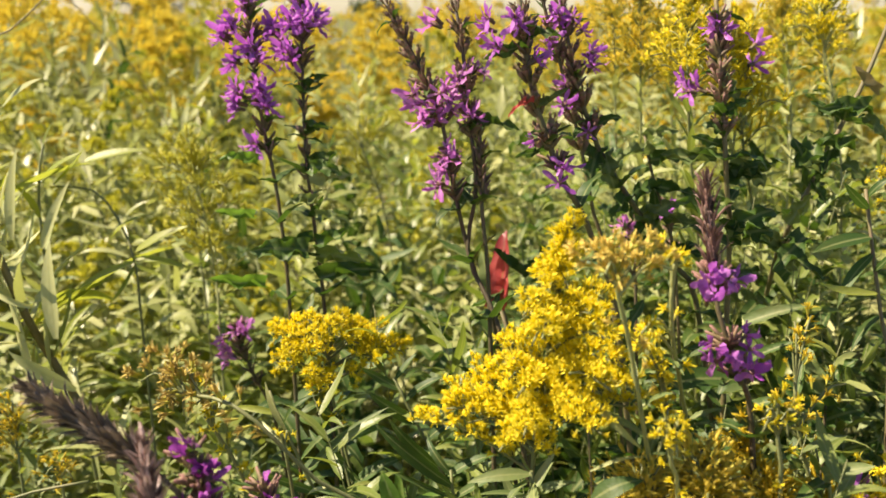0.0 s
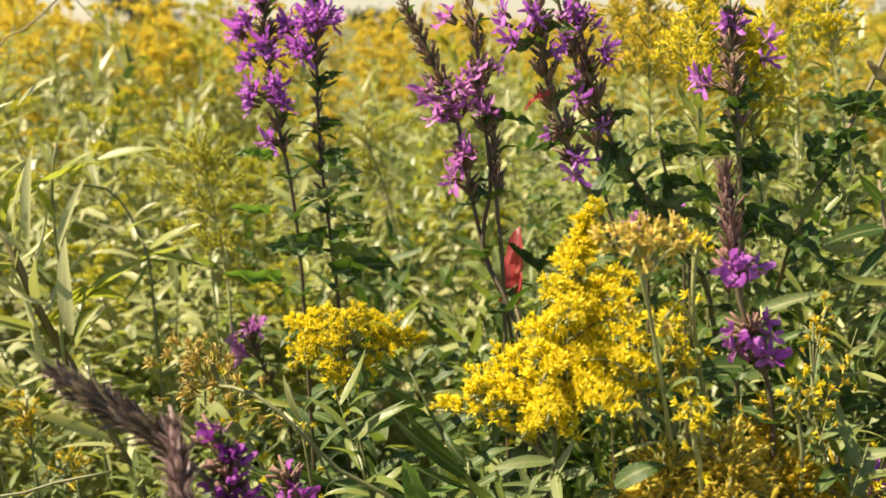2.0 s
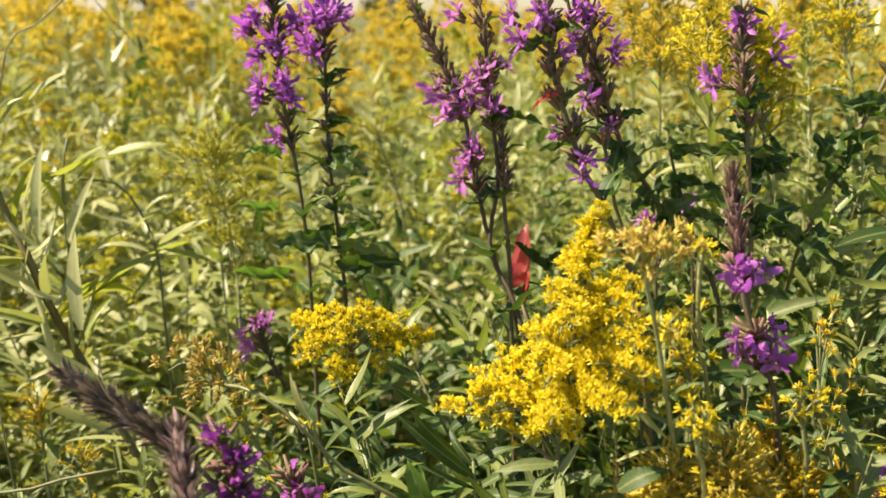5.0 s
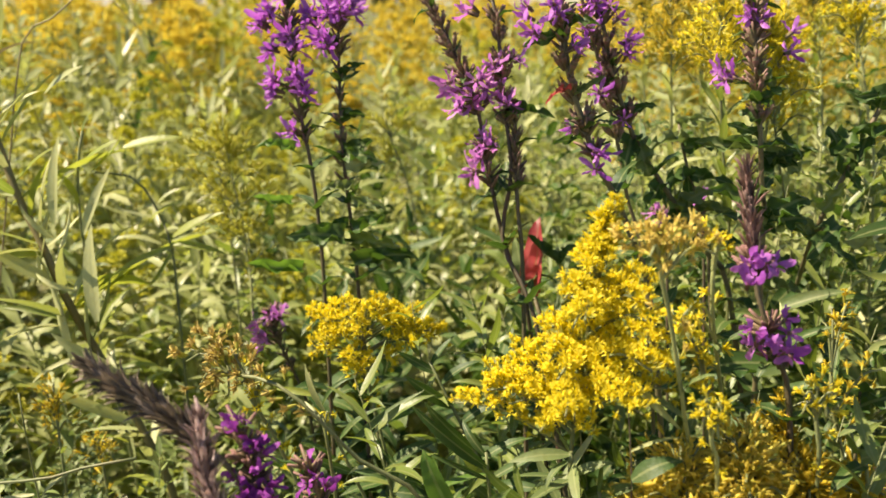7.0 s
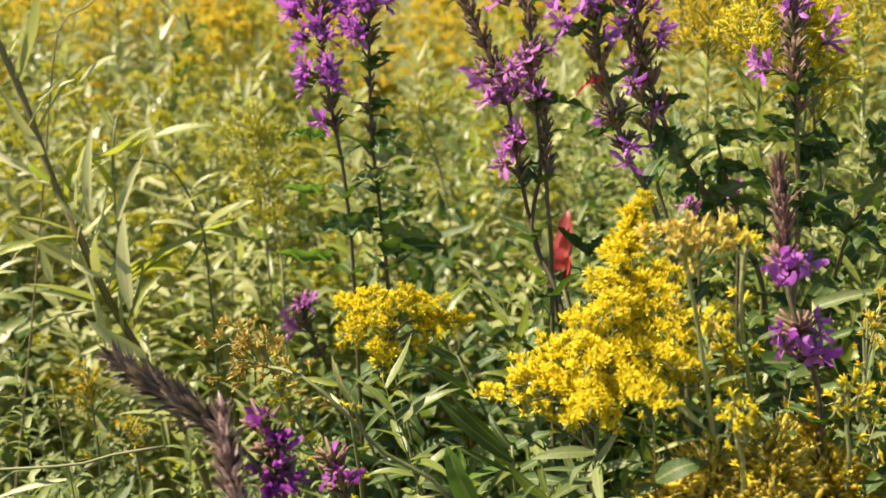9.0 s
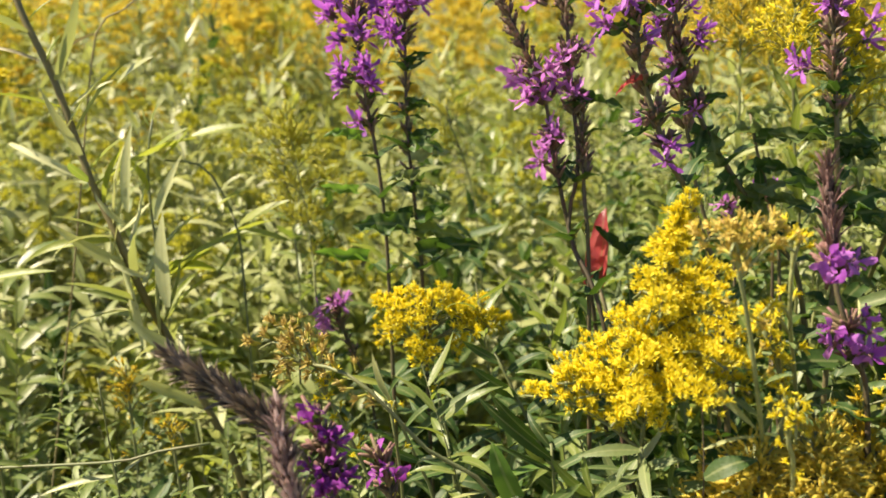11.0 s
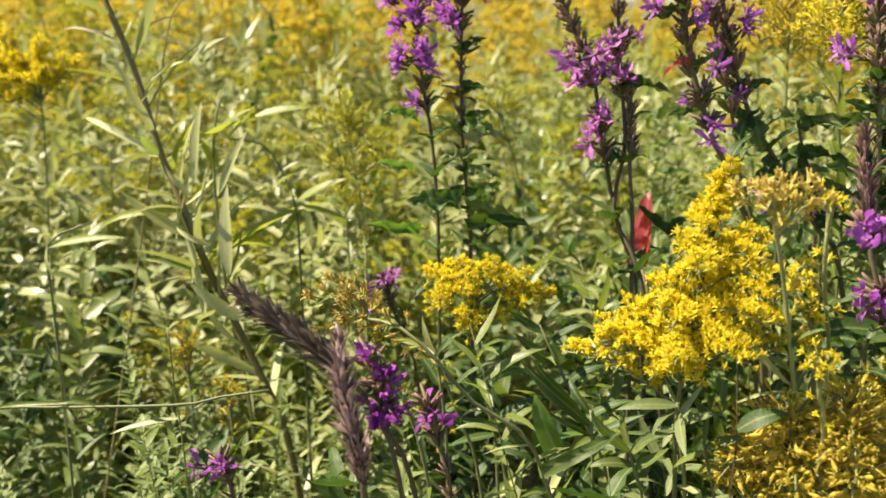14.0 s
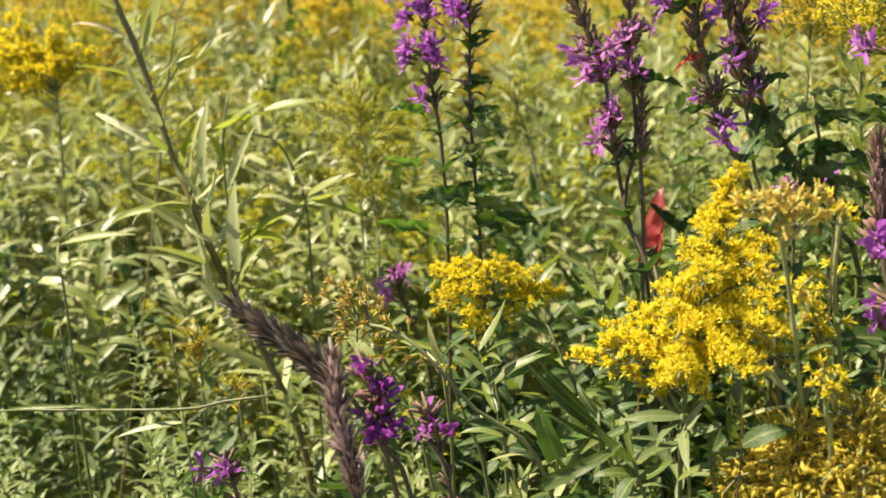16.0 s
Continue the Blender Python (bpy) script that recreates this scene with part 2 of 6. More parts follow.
class Geo:
    """Triangles gathered from many pieces, with a map coordinate across and along each piece."""
    def __init__(self):
        self.v, self.u, self.f, self.m, self.n, self.cache = [], [], [], [], 0, {}

    def raw(self, v, u, f, mat=0):
        v, f = np.asarray(v, dtype=np.float32).reshape(-1, 3), np.asarray(f, dtype=np.int32).reshape(-1, 3)
        self.v.append(v); self.u.append(np.asarray(u, dtype=np.float32).reshape(-1, 2)); self.f.append(f + self.n)
        self.m.append(np.full(len(f), mat, dtype=np.int32) if np.isscalar(mat) else np.asarray(mat, dtype=np.int32))
        self.n += len(v)
        return self

    def packed(self):
        if len(self.v) > 1:
            self.v, self.u, self.f, self.m = [np.concatenate(self.v)], [np.concatenate(self.u)], [np.concatenate(self.f)], [np.concatenate(self.m)]
        return self.v[0], self.u[0], self.f[0], self.m[0]

    def add(self, other, mat4, shift=0):
        v, u, f, m = other.packed()
        a = np.array(mat4, dtype=np.float32)
        return self.raw(v @ a[:3, :3].T + a[:3, 3], u, f, m + shift)

    def tube(self, pts, r0, r1, sides=6, mat=0, cap=True):
        pts = [Vector(p) for p in pts]
        k = len(pts)
        side = None
        v, u, f = [], [], []
        for i, p in enumerate(pts):
            d = (pts[min(i + 1, k - 1)] - pts[max(i - 1, 0)]).normalized()
            if side is None:
                side = d.orthogonal().normalized()
            side = (side - d * side.dot(d)).normalized()
            up = d.cross(side)
            r = r0 + (r1 - r0) * i / (k - 1)
            for j in range(sides):
                a = 2 * math.pi * j / sides
                v.append(p + (side * math.cos(a) + up * math.sin(a)) * r)
                u.append((j / sides, i / (k - 1)))
        for i in range(k - 1):
            for j in range(sides):
                a, b = i * sides + j, i * sides + (j + 1) % sides
                f += [(a, b, b + sides), (a, b + sides, a + sides)]
        if cap:
            v.append(pts[-1]); u.append((0.5, 1))
            f += [((k - 1) * sides + j, (k - 1) * sides + (j + 1) % sides, len(v) - 1) for j in range(sides)]
        return self.raw([tuple(x) for x in v], u, f, mat)

    def mesh(self, name, mats):
        key = (name, tuple(m.name for m in mats))
        if key not in self.cache:
            v, u, f, mi = self.packed()
            me = bpy.data.meshes.new(name)
            me.vertices.add(len(v)); me.vertices.foreach_set("co", v.ravel())
            me.loops.add(3 * len(f)); me.loops.foreach_set("vertex_index", f.ravel())
            me.polygons.add(len(f)); me.polygons.foreach_set("loop_start", np.arange(0, 3 * len(f), 3, dtype=np.int32))
            me.polygons.foreach_set("material_index", np.minimum(mi, len(mats) - 1).astype(np.int32))
            me.polygons.foreach_set("use_smooth", np.ones(len(f), dtype=bool))
            me.uv_layers.new(name="UVMap").data.foreach_set("uv", u[f.ravel()].ravel())
            me.update(calc_edges=True)
            for m in mats:
                me.materials.append(m)
            self.cache[key] = me
        return self.cache[key]


def curve(pts, n):
    """A smooth line of n points through pts."""
    p = [Vector(q) for q in pts]
    if len(p) == 2:
        return [p[0].lerp(p[1], i / (n - 1)) for i in range(n)]
    p = [p[0] * 2 - p[1]] + p + [p[-1] * 2 - p[-2]]
    out = []
    for i in range(n):
        s = i / (n - 1) * (len(p) - 3)
        k = min(int(s), len(p) - 4)
        t = s - k
        a, b, c, d = p[k:k + 4]
        out.append(0.5 * ((2 * b) + (c - a) * t + (2 * a - 5 * b + 4 * c - d) * t * t + (3 * b - a - 3 * c + d) * t ** 3))
    far = np.concatenate([[0], np.cumsum([(q - o).length for o, q in zip(out, out[1:])])])
    even = np.interp(np.linspace(0, far[-1], n), far, np.arange(n))
    return [out[int(e)].lerp(out[min(int(e) + 1, n - 1)], float(e) - int(e)) for e in even]


def share(line, p):
    """How far along the line the point p lies, as a share of its length; numbers stay as they are."""
    if not hasattr(p, "__len__"):
        return p
    p = Vector(p)
    return min(((q - p).length, i) for i, q in enumerate(line))[1] / (len(line) - 1)


def along(line, s):
    s = max(0.0, min(0.9999, s)) * (len(line) - 1)
    k = int(s)
    return line[k].lerp(line[k + 1], s - k), (line[k + 1] - line[k]).normalized()


def frame_at(o, d, up, s=1.0, w=1.0):
    """A pose whose y goes along d and whose z leans to up, scaled by s (w: its width besides)."""
    d = Vector(d).normalized()
    x = d.cross(Vector(up))
    x = x.normalized() if x.length > 1e-4 else d.orthogonal().normalized()
    z = x.cross(d)
    return Matrix(((x[0] * s * w, d[0] * s, z[0] * s, o[0]), (x[1] * s * w, d[1] * s, z[1] * s, o[1]), (x[2] * s * w, d[2] * s, z[2] * s, o[2]), (0, 0, 0, 1)))


def around(d, a):
    """A direction square to d, turned by a."""
    x = d.orthogonal().normalized()
    return x * math.cos(a) + d.cross(x) * math.sin(a)


def blade(width, droop=0.4, fold=0.3, wave=0.0, waves=3.0, twist=0.0, segs=6, shape="lance", stalk=0.0):
    """One leaf of length 1 along y, its upper face to +z: three points across, bent, folded, twisted and waved."""
    v, u, f = [], [], []
    y = z = 0.0
    for i in range(segs + 1):
        t = i / segs
        a = droop * t * t
        if i:
            y += math.cos(a) / segs; z -= math.sin(a) / segs
        if shape == "lance":
            w = width * math.sin(math.pi * min(1, t * 0.97 + 0.03) ** 0.75) ** 0.85 if t < 1 else 0.0
        elif shape == "ovate":
            w = width * (1 - t) ** 0.6 * (0.35 + t) ** 0.4 * 1.25 if t < 1 else 0.0
        elif shape == "petal":
            w = width * (0.25 + 0.85 * math.sin(math.pi * 0.62 * t + 0.2)) * (0.55 if t == 1 else 1)
        else:
            w = width * (1 - t) ** 0.5 * (0.5 + t) ** 0.2
        h = 0.5 * max(w, 0.0) + 0.002
        tw = twist * t
        for sgn in (-1, 0, 1):
            x, up = sgn * h, abs(sgn) * h * fold + sgn * wave * math.sin(2 * math.pi * waves * t + sgn) * (0.2 + t * (1 - t) * 3)
            v.append((x * math.cos(tw) - up * math.sin(tw), y, z + x * math.sin(tw) + up * math.cos(tw)))
            u.append((0.5 + 0.5 * sgn, t))
    for i in range(segs):
        for j in range(2):
            a = 3 * i + j
            f += [(a, a + 1, a + 4), (a, a + 4, a + 3)]
    return Geo().raw(v, u, f)


def ruffled(width, droop, roll, ruffle, waves, twist, segs=11):
    """A broad leaf of length 1 along y, five points across, its margins rolled up and ruffled unevenly."""
    v, u, f = [], [], []
    y = z = 0.0
    for i in range(segs + 1):
        t = i / segs
        a = droop * t * t
        if i:
            y += math.cos(a) / segs; z -= math.sin(a) / segs
        h = 0.5 * width * (1 - t) ** 0.6 * (0.35 + t) ** 0.4 * 1.25 + 0.002 if t < 1 else 0.002
        tw = twist * t
        for c in (-1, -0.55, 0, 0.55, 1):
            edge = abs(c) ** 2
            curl_ = roll + ruffle * math.sin(2 * math.pi * waves * t + 1.7 * c) * min(1.0, 4 * t * (1.05 - t) + 0.15)
            x, up = c * h * math.cos(curl_ * edge), h * (0.25 * abs(c) + math.sin(curl_) * edge)
            v.append((x * math.cos(tw) - up * math.sin(tw), y, z + x * math.sin(tw) + up * math.cos(tw)))
            u.append((0.5 + 0.5 * c, t))
    for i in range(segs):
        for j in range(4):
            a = 5 * i + j
            f += [(a, a + 1, a + 6), (a, a + 6, a + 5)]
    return Geo().raw(v, u, f)


def cone(r0, r1, length, sides=5, mat=0):
    g = Geo()
    pts = [(0, 0, 0), (0, length * 0.5, 0), (0, length, 0)]
    g.tube(pts, r0, r1, sides, mat)
    return g


KIT = {
    "lance": [blade(0.16, d, 0.35, w, 2.5, t) for d, w, t in ((0.3, 0.0, 0.0), (0.8, 0.006, 0.3), (1.2, 0.008, -0.3), (-0.4, 0.005, 0.4), (0.6, 0.01, -0.6))],
    "lance_low": [blade(0.17, d, 0.35, 0.0, 2, t, segs=3) for d, t in ((0.3, 0.0), (0.9, 0.4), (1.3, -0.4), (-0.3, 0.5))],
    "ovate": [blade(0.36, d, f, w, 2.2, t, shape="ovate") for d, f, w, t in ((0.4, 0.5, 0.02, 0.0), (0.9, 0.3, 0.04, 0.3), (-0.3, 0.6, 0.03, -0.3), (1.3, 0.4, 0.05, 0.5))],
    "wavy": [blade(0.34, d, 0.55, 0.07, 2.6, t, shape="ovate", segs=8) for d, t in ((0.9, 0.4), (1.6, -0.4), (0.5, 0.9), (1.9, 0.2))],
    "curl": [ruffled(w, d, ro, ru, n, t) for w, d, ro, ru, n, t in ((0.50, 0.7, 0.5, 0.9, 2.3, 0.5), (0.56, 1.3, 0.7, 0.8, 2.9, -0.7), (0.46, 0.3, 0.4, 1.1, 1.9, 0.9), (0.52, 1.7, 0.6, 0.9, 2.5, -0.4), (0.48, -0.4, 0.8, 0.7, 2.1, 0.2))],
    "ovate_low": [blade(0.36, d, 0.4, 0.0, 2, t, shape="ovate", segs=3) for d, t in ((0.4, 0.0), (0.9, 0.3), (-0.3, -0.3))],
    "grass": [blade(0.035, d, 0.4, 0.0, 2, t, segs=6, shape="strap") for d, t in ((0.5, 0.4), (1.1, -0.5), (1.6, 0.8))],
}


def flower_geo(open_, seed, broad=1.0):
    """A loosestrife flower facing +y: six crumpled petals, narrow or broad."""
    r = random.Random(seed)
    g = Geo()
    for i in range(6):
        a = 2 * math.pi * i / 6 + r.uniform(-0.2, 0.2)
        out = Vector((math.cos(a), 0, math.sin(a)))
        o_ = open_ + r.uniform(-0.45, 0.45)
        d = (out * math.sin(o_) + Vector((0, 1, 0)) * math.cos(o_)).normalized()
        p = blade(r.uniform(0.17, 0.31) * broad, r.uniform(-1.2, 1.8), r.uniform(-0.5, 0.9), 0.10, r.uniform(1.2, 2.6), r.uniform(-1.1, 1.1), segs=4, shape="petal")
        g.add(p, frame_at(out * 0.10 + Vector((0, -0.06, 0)), d, out.cross(d).cross(d) * -1, r.uniform(0.65, 1.25)))
    return g


def pod_geo():
    """A withered calyx tube, 7 mm long, wider above the middle and toothed at its mouth."""
    g = Geo()
    g.tube([(0, 0, 0), (0, 0.0022, 0), (0, 0.0045, 0.0002)], 0.0005, 0.00135, 6, 0, cap=False)
    g.tube([(0, 0.0045, 0.0002), (0, 0.0062, 0.0003)], 0.00135, 0.0009, 6, 0, cap=False)
    for i in range(5):
        a = 1.257 * i
        out = Vector((math.cos(a), 0, math.sin(a)))
        g.add(blade(0.5, 0.3, 0.2, segs=2), frame_at(out * 0.0008 + Vector((0, 0.006, 0.0003)), out * 0.5 + Vector((0, 1, 0)), out, 0.0022))
    return g


POD = pod_geo()


def stamens_geo(seed):
    r = random.Random(seed)
    g = Geo()
    g.tube([(0, -0.6, 0), (0, -0.25, 0), (0, 0.02, 0)], 0.11, 0.16, 6, 0)
    for i in range(5):
        a = r.uniform(0, 6.28)
        g.tube([(0.04 * math.cos(a), -0.05, 0.04 * math.sin(a)), (0.14 * math.cos(a), r.uniform(0.3, 0.5), 0.14 * math.sin(a))], 0.018, 0.022, 3, 0)
    return g


SCALES = [blade(w, b, f, 0.0, 2, t, segs=3, shape="lance") for w, b, f, t in ((0.14, -0.35, 0.6, 0.3), (0.10, 0.3, 0.5, -0.5), (0.17, -0.6, 0.8, 0.6), (0.07, 0.7, 0.3, 0.2))]
FLOWERS = [flower_geo(o, i) for i, o in enumerate((1.0, 1.25, 0.75, 1.1, 0.6, 0.9, 1.3))]
FLOWERS_BROAD = [flower_geo(o, i + 20, 1.45) for i, o in enumerate((0.8, 1.1, 0.6, 1.3, 0.5))]
TUBES = [stamens_geo(i) for i in range(2)]


def head_geo(seed, rays, rich=True):
    """A goldenrod flower head of length 1 along y: a slender green cup (1) with a narrow brush of upright florets (0)."""
    r = random.Random(seed)
    g = Geo()
    g.tube([(0, 0, 0), (0, 0.20, 0), (0, 0.48, 0)], 0.04, 0.115, 5, 1, cap=False)
    for i in range(rays):
        a = 2 * math.pi * i / rays + r.uniform(-0.3, 0.3)
        out = Vector((math.cos(a), 0, math.sin(a)))
        lean = r.uniform(0.02, 0.34) if i % 4 else r.uniform(0.3, 0.75)
        d = out * math.sin(lean) + Vector((0, 1, 0)) * math.cos(lean)
        b = blade(0.22, r.uniform(-0.3, 1.1), 0.4, segs=2 if rich else 1, shape="petal")
        g.add(b, frame_at(out * 0.07 + Vector((0, 0.40, 0)), d, Vector((0, 1, 0)), r.uniform(0.42, 0.66)))
    for i in range(2):
        a = r.uniform(0, 6.28)
        o = Vector((0.05 * math.cos(a), 0.5, 0.05 * math.sin(a)))
        g.tube([o, o * 1.2 + Vector((0, r.uniform(0.15, 0.35), 0))], 0.04, 0.07, 3, 0)
    return g


HEADS = [head_geo(i, 10) for i in range(6)]
HEADS_MID = [head_geo(i + 9, 5, False) for i in range(4)]


def spindle_geo(seed):
    """A closed, spindle-shaped head along y with a few short florets at its end."""
    r = random.Random(seed)
    g = Geo()
    v = [(0, 0, 0), (0, 0.3, 0), (0, 0.62, 0)]
    g.tube(v, 0.05, 0.17, 6, 0, cap=False)
    g.tube([(0, 0.62, 0), (0, 0.78, 0), (0, 0.92, 0)], 0.17, 0.04, 6, 0)
    for i in range(4):
        a = r.uniform(0, 6.28)
        out = Vector((math.cos(a), 0, math.sin(a)))
        g.add(blade(0.25, r.uniform(0, 0.8), 0.3, segs=1, shape="petal"), frame_at(Vector((0, 0.7, 0)), out * r.uniform(0.3, 0.9) + Vector((0, 1, 0)), Vector((0, 1, 0)) + out, r.uniform(0.25, 0.45)))
    return g


SPINDLES = [spindle_geo(i) for i in range(4)]


def low_head(seed):
    """A far flower head: a tuft of pointed florets spreading from one place."""
    r = random.Random(seed)
    v, u, f = [], [], []
    for i in range(9):
        a, t = i * 2.4, r.uniform(0.15, 1.2)
        d = Vector((math.cos(a) * math.sin(t), math.cos(t), math.sin(a) * math.sin(t)))
        s = around(d, r.uniform(0, 6.28)) * 0.2
        tip = d * r.uniform(0.8, 1.1)
        k = len(v)
        v += [tuple(d * 0.05), tuple(tip * 0.7 + s), tuple(tip * 0.7 - s), tuple(tip)]
        u += [(0.5, 0), (1, 0.6), (0, 0.6), (0.5, 1)]
        f += [(k, k + 1, k + 2), (k + 2, k + 1, k + 3)]
    return Geo().raw(v, u, f)


TUFTS = [low_head(s) for s in range(4)]


def thing(name, base, label, category, group="", kind=""):
    ob = new(name)
    ob.empty_display_size = 0.02
    ob.matrix_world = Matrix.Translation(base)
    return tagged(ob, label, category, group, kind)


def part(name, geo, mats, parent, m=None, label="", kind=""):
    ob = new(name, geo.mesh(name, mats))
    ob.parent = parent
    if m is not None:
        ob.matrix_local = m
    return tagged(ob, label, kind=kind)


def rooted(pts):
    """The line from the ground up to the first point, and on through the others."""
    p = [Vector(q) for q in pts]
    lean = (p[0] - p[1]).normalized()
    run = lean * (0.45 * p[0].z / max(0.35, -lean.z))
    foot = Vector((p[0].x + max(-0.16, min(0.16, run.x)), p[0].y + max(-0.10, min(0.16, run.y)), 0.0))
    return [foot, foot.lerp(p[0], 0.5) + lean * -0.012, foot.lerp(p[0], 0.8) + lean * -0.008] + p


# ---- plants ----
def add_leaves(plant, line, s0, s1, count, kit, mats, size, lean=1.0, pairs=False, into=None, r=None, spin=0.0, width=1.0):
    """Leaves up a stem, spirally or in crossed pairs: as parts of the plant, or gathered into one mesh."""
    r = r or rnd
    k = 0
    for i in range(count):
        s = s0 + (s1 - s0) * (i + 0.5) / count
        o, d = along(line, s)
        for j in range(2 if pairs else 1):
            a = spin + (i * math.pi / 2 + j * math.pi if pairs else i * 2.4) + r.uniform(-0.35, 0.35)
            out = around(d, a)
            tilt = lean + r.uniform(-0.3, 0.3)
            way = out * math.sin(tilt) + d * math.cos(tilt)
            length = size * (1.15 - 0.5 * (s - s0) / max(1e-3, s1 - s0)) * r.uniform(0.7, 1.2)
            m = frame_at(o, way, d, length, width)
            g = r.choice(KIT[kit])
            if into is not None:
                into.add(g, m)
            else:
                part("leaf", g, mats, plant, m)
            k += 1
    return k


def loosestrife(pts, whorls=(), buds=(0.6, 1.0), bud_count=60, leaves=(0.3, 0.7, 6), leaf_size=0.034, kit="ovate", petal=None, label="purple loosestrife with magenta flower whorls on a dark upright stem",
                thick=0.0016, hairy=False, flower_size=0.0080, seed=1, coat=None, fat=0.0026, leaf_mat=None, extra=(), stem_mat=None, gap=None, calyx=1.0, flowers=None, scales=5):
    """pts: the stem upwards. whorls: (share of the stem, number of flowers). buds: the stretch of closed calyces."""
    r = random.Random(seed)
    line0 = curve(rooted(pts), 70)
    base = line0[0].copy()
    plant = thing("loosestrife", base, label, "wildflower", "purple loosestrife in the meadow")
    line = [p - base for p in line0]
    buds = (share(line0, buds[0]), share(line0, buds[1]))
    part("stem", Geo().tube(line, thick * 1.3, thick * 0.55, 7), [stem_mat or STEM_DARK], plant)
    g = Geo()
    reach = sum((q - p).length for p, q in zip(line, line[1:])) * (buds[1] - buds[0])
    gap = gap or (0.0115 if bud_count < 60 and not hairy else 0.0045)
    nodes = max(1, int(reach / gap)) if bud_count else 0
    for k in range(nodes):
        up = (k + 0.5) / nodes
        o0, d = along(line, buds[0] + (buds[1] - buds[0]) * up)
        taper = (1 - 0.35 * up) * min(1.0, 0.45 + (1 - up) * 4.0)
        for i in range(7 if hairy or calyx == 1.0 else 5):
            out = around(d, i * (0.9 if hairy or calyx == 1.0 else 1.26) + k * 0.45 + r.uniform(-0.3, 0.3))
            tilt = r.uniform(0.12, 0.30) if hairy else r.uniform(0.30, 0.80)
            way = out * math.sin(tilt) + d * math.cos(tilt)
            o = o0 + out * thick * 0.6 + d * r.uniform(-0.3, 0.3) * min(gap, 0.010)
            g.add(POD if calyx > 1.0 and not hairy else cone(0.0011, 0.0004, 0.0040 if hairy else 0.0068, 5), frame_at(o, way, d, taper * (calyx if not hairy else 1.0) * r.uniform(0.8, 1.15)))
            if i % 3 == 0 and not hairy:
                g.add(blade(0.28, 0.4, 0.3, segs=2), frame_at(o, out * 0.6 + d * 0.8, d, r.uniform(0.006, 0.010) * taper))
    if bud_count:
        part("bud_spike", g, [BUD if hairy else CALYX], plant, kind="stuff")
    if not hairy and bud_count > 25:
        stretch = (line0[-1] - line0[0]).length * (buds[1] - buds[0])
        step = 0.014 if calyx == 1.0 else 0.022
        for i in range(int(stretch / step)):
            o, d = along(line, buds[0] + (buds[1] - buds[0]) * (i + 0.5) / int(stretch / step))
            for j in (0, math.pi):
                out = around(d, i * math.pi / 2 + j + r.uniform(-0.3, 0.3))
                part("bract", r.choice(KIT["ovate"]), [LEAF_DARK_SHADED], plant, frame_at(o, out + d * r.uniform(0.2, 0.9), d, r.uniform(0.008, 0.016), r.uniform(0.5, 0.9)))
    if hairy:
        h = Geo()
        for i in range(int(bud_count * scales)):
            s = buds[0] + (buds[1] - buds[0]) * (i + r.random()) / (bud_count * scales)
            o, d = along(line, s)
            out = around(d, r.uniform(0, 6.28))
            taper = min(1.0, 0.35 + 2.6 * (buds[1] - s) / max(1e-3, buds[1] - buds[0]))
            spread = r.uniform(0.10, 0.34) if r.random() < 0.72 else r.uniform(0.4, 0.75)
            h.add(r.choice(SCALES), frame_at(o + out * fat * taper, out * spread + d, out, r.uniform(0.0065, 0.0115) * (0.55 + 0.45 * taper)))
        part("scale_coat", h, [coat or HAIR], plant, kind="stuff")
    for at, count in whorls:
        p = Vector(at) - base
        o, d = along(line, share(line, p) - 0.004)
        away = p - o
        away = away - d * away.dot(d)
        reach = min(0.016, away.length)
        for i in range(count):
            out = (away.normalized() * reach * 120 + around(d, i * 2 * math.pi / count + r.uniform(-0.6, 0.6)) * 0.9).normalized()
            way = out + d * r.uniform(-0.1, 0.9)
            at_ = p.lerp(o, 0.25) + out * 0.004 * r.random() + d * r.uniform(-0.004, 0.004)
            f = part("flower", r.choice(flowers or FLOWERS), [petal or PETAL], plant, frame_at(at_, way, d, flower_size * r.uniform(0.8, 1.2)))
            part("calyx", r.choice(TUBES), [CALYX], f)
        g2 = Geo()
        for i in range(9):
            out = around(d, i * 0.7 + r.uniform(-0.3, 0.3))
            tilt = r.uniform(0.5, 1.1)
            g2.add(cone(0.0012, 0.0005, 0.0075, 5), frame_at(o + d * r.uniform(-0.004, 0.004) + out * thick * 0.6, out * math.sin(tilt) + d * math.cos(tilt), d))
        part("bud_whorl", g2, [CALYX], plant, kind="stuff")
        part("bract", r.choice(KIT["ovate"]), [LEAF_DARK_SHADED], plant, frame_at(o, around(d, r.uniform(0, 6.28)) + d * 0.4, d, r.uniform(0.010, 0.018), 0.8))
    for a, e, w, mt in extra:
        a, e = Vector(a) - base, Vector(e) - base
        part("leaf", r.choice(KIT["curl"]), [mt], plant, frame_at(a, e - a, Vector((-0.3, -0.8, 0.7)), (e - a).length, w))
    s0, s1, count = leaves
    s0, s1 = share(line0, s0), share(line0, s1)
    if count:
        add_leaves(plant, line, s0, s1, count, kit, [leaf_mat or LEAF_DARK_SHADED], leaf_size, 1.05, True, None, r)
    return plant


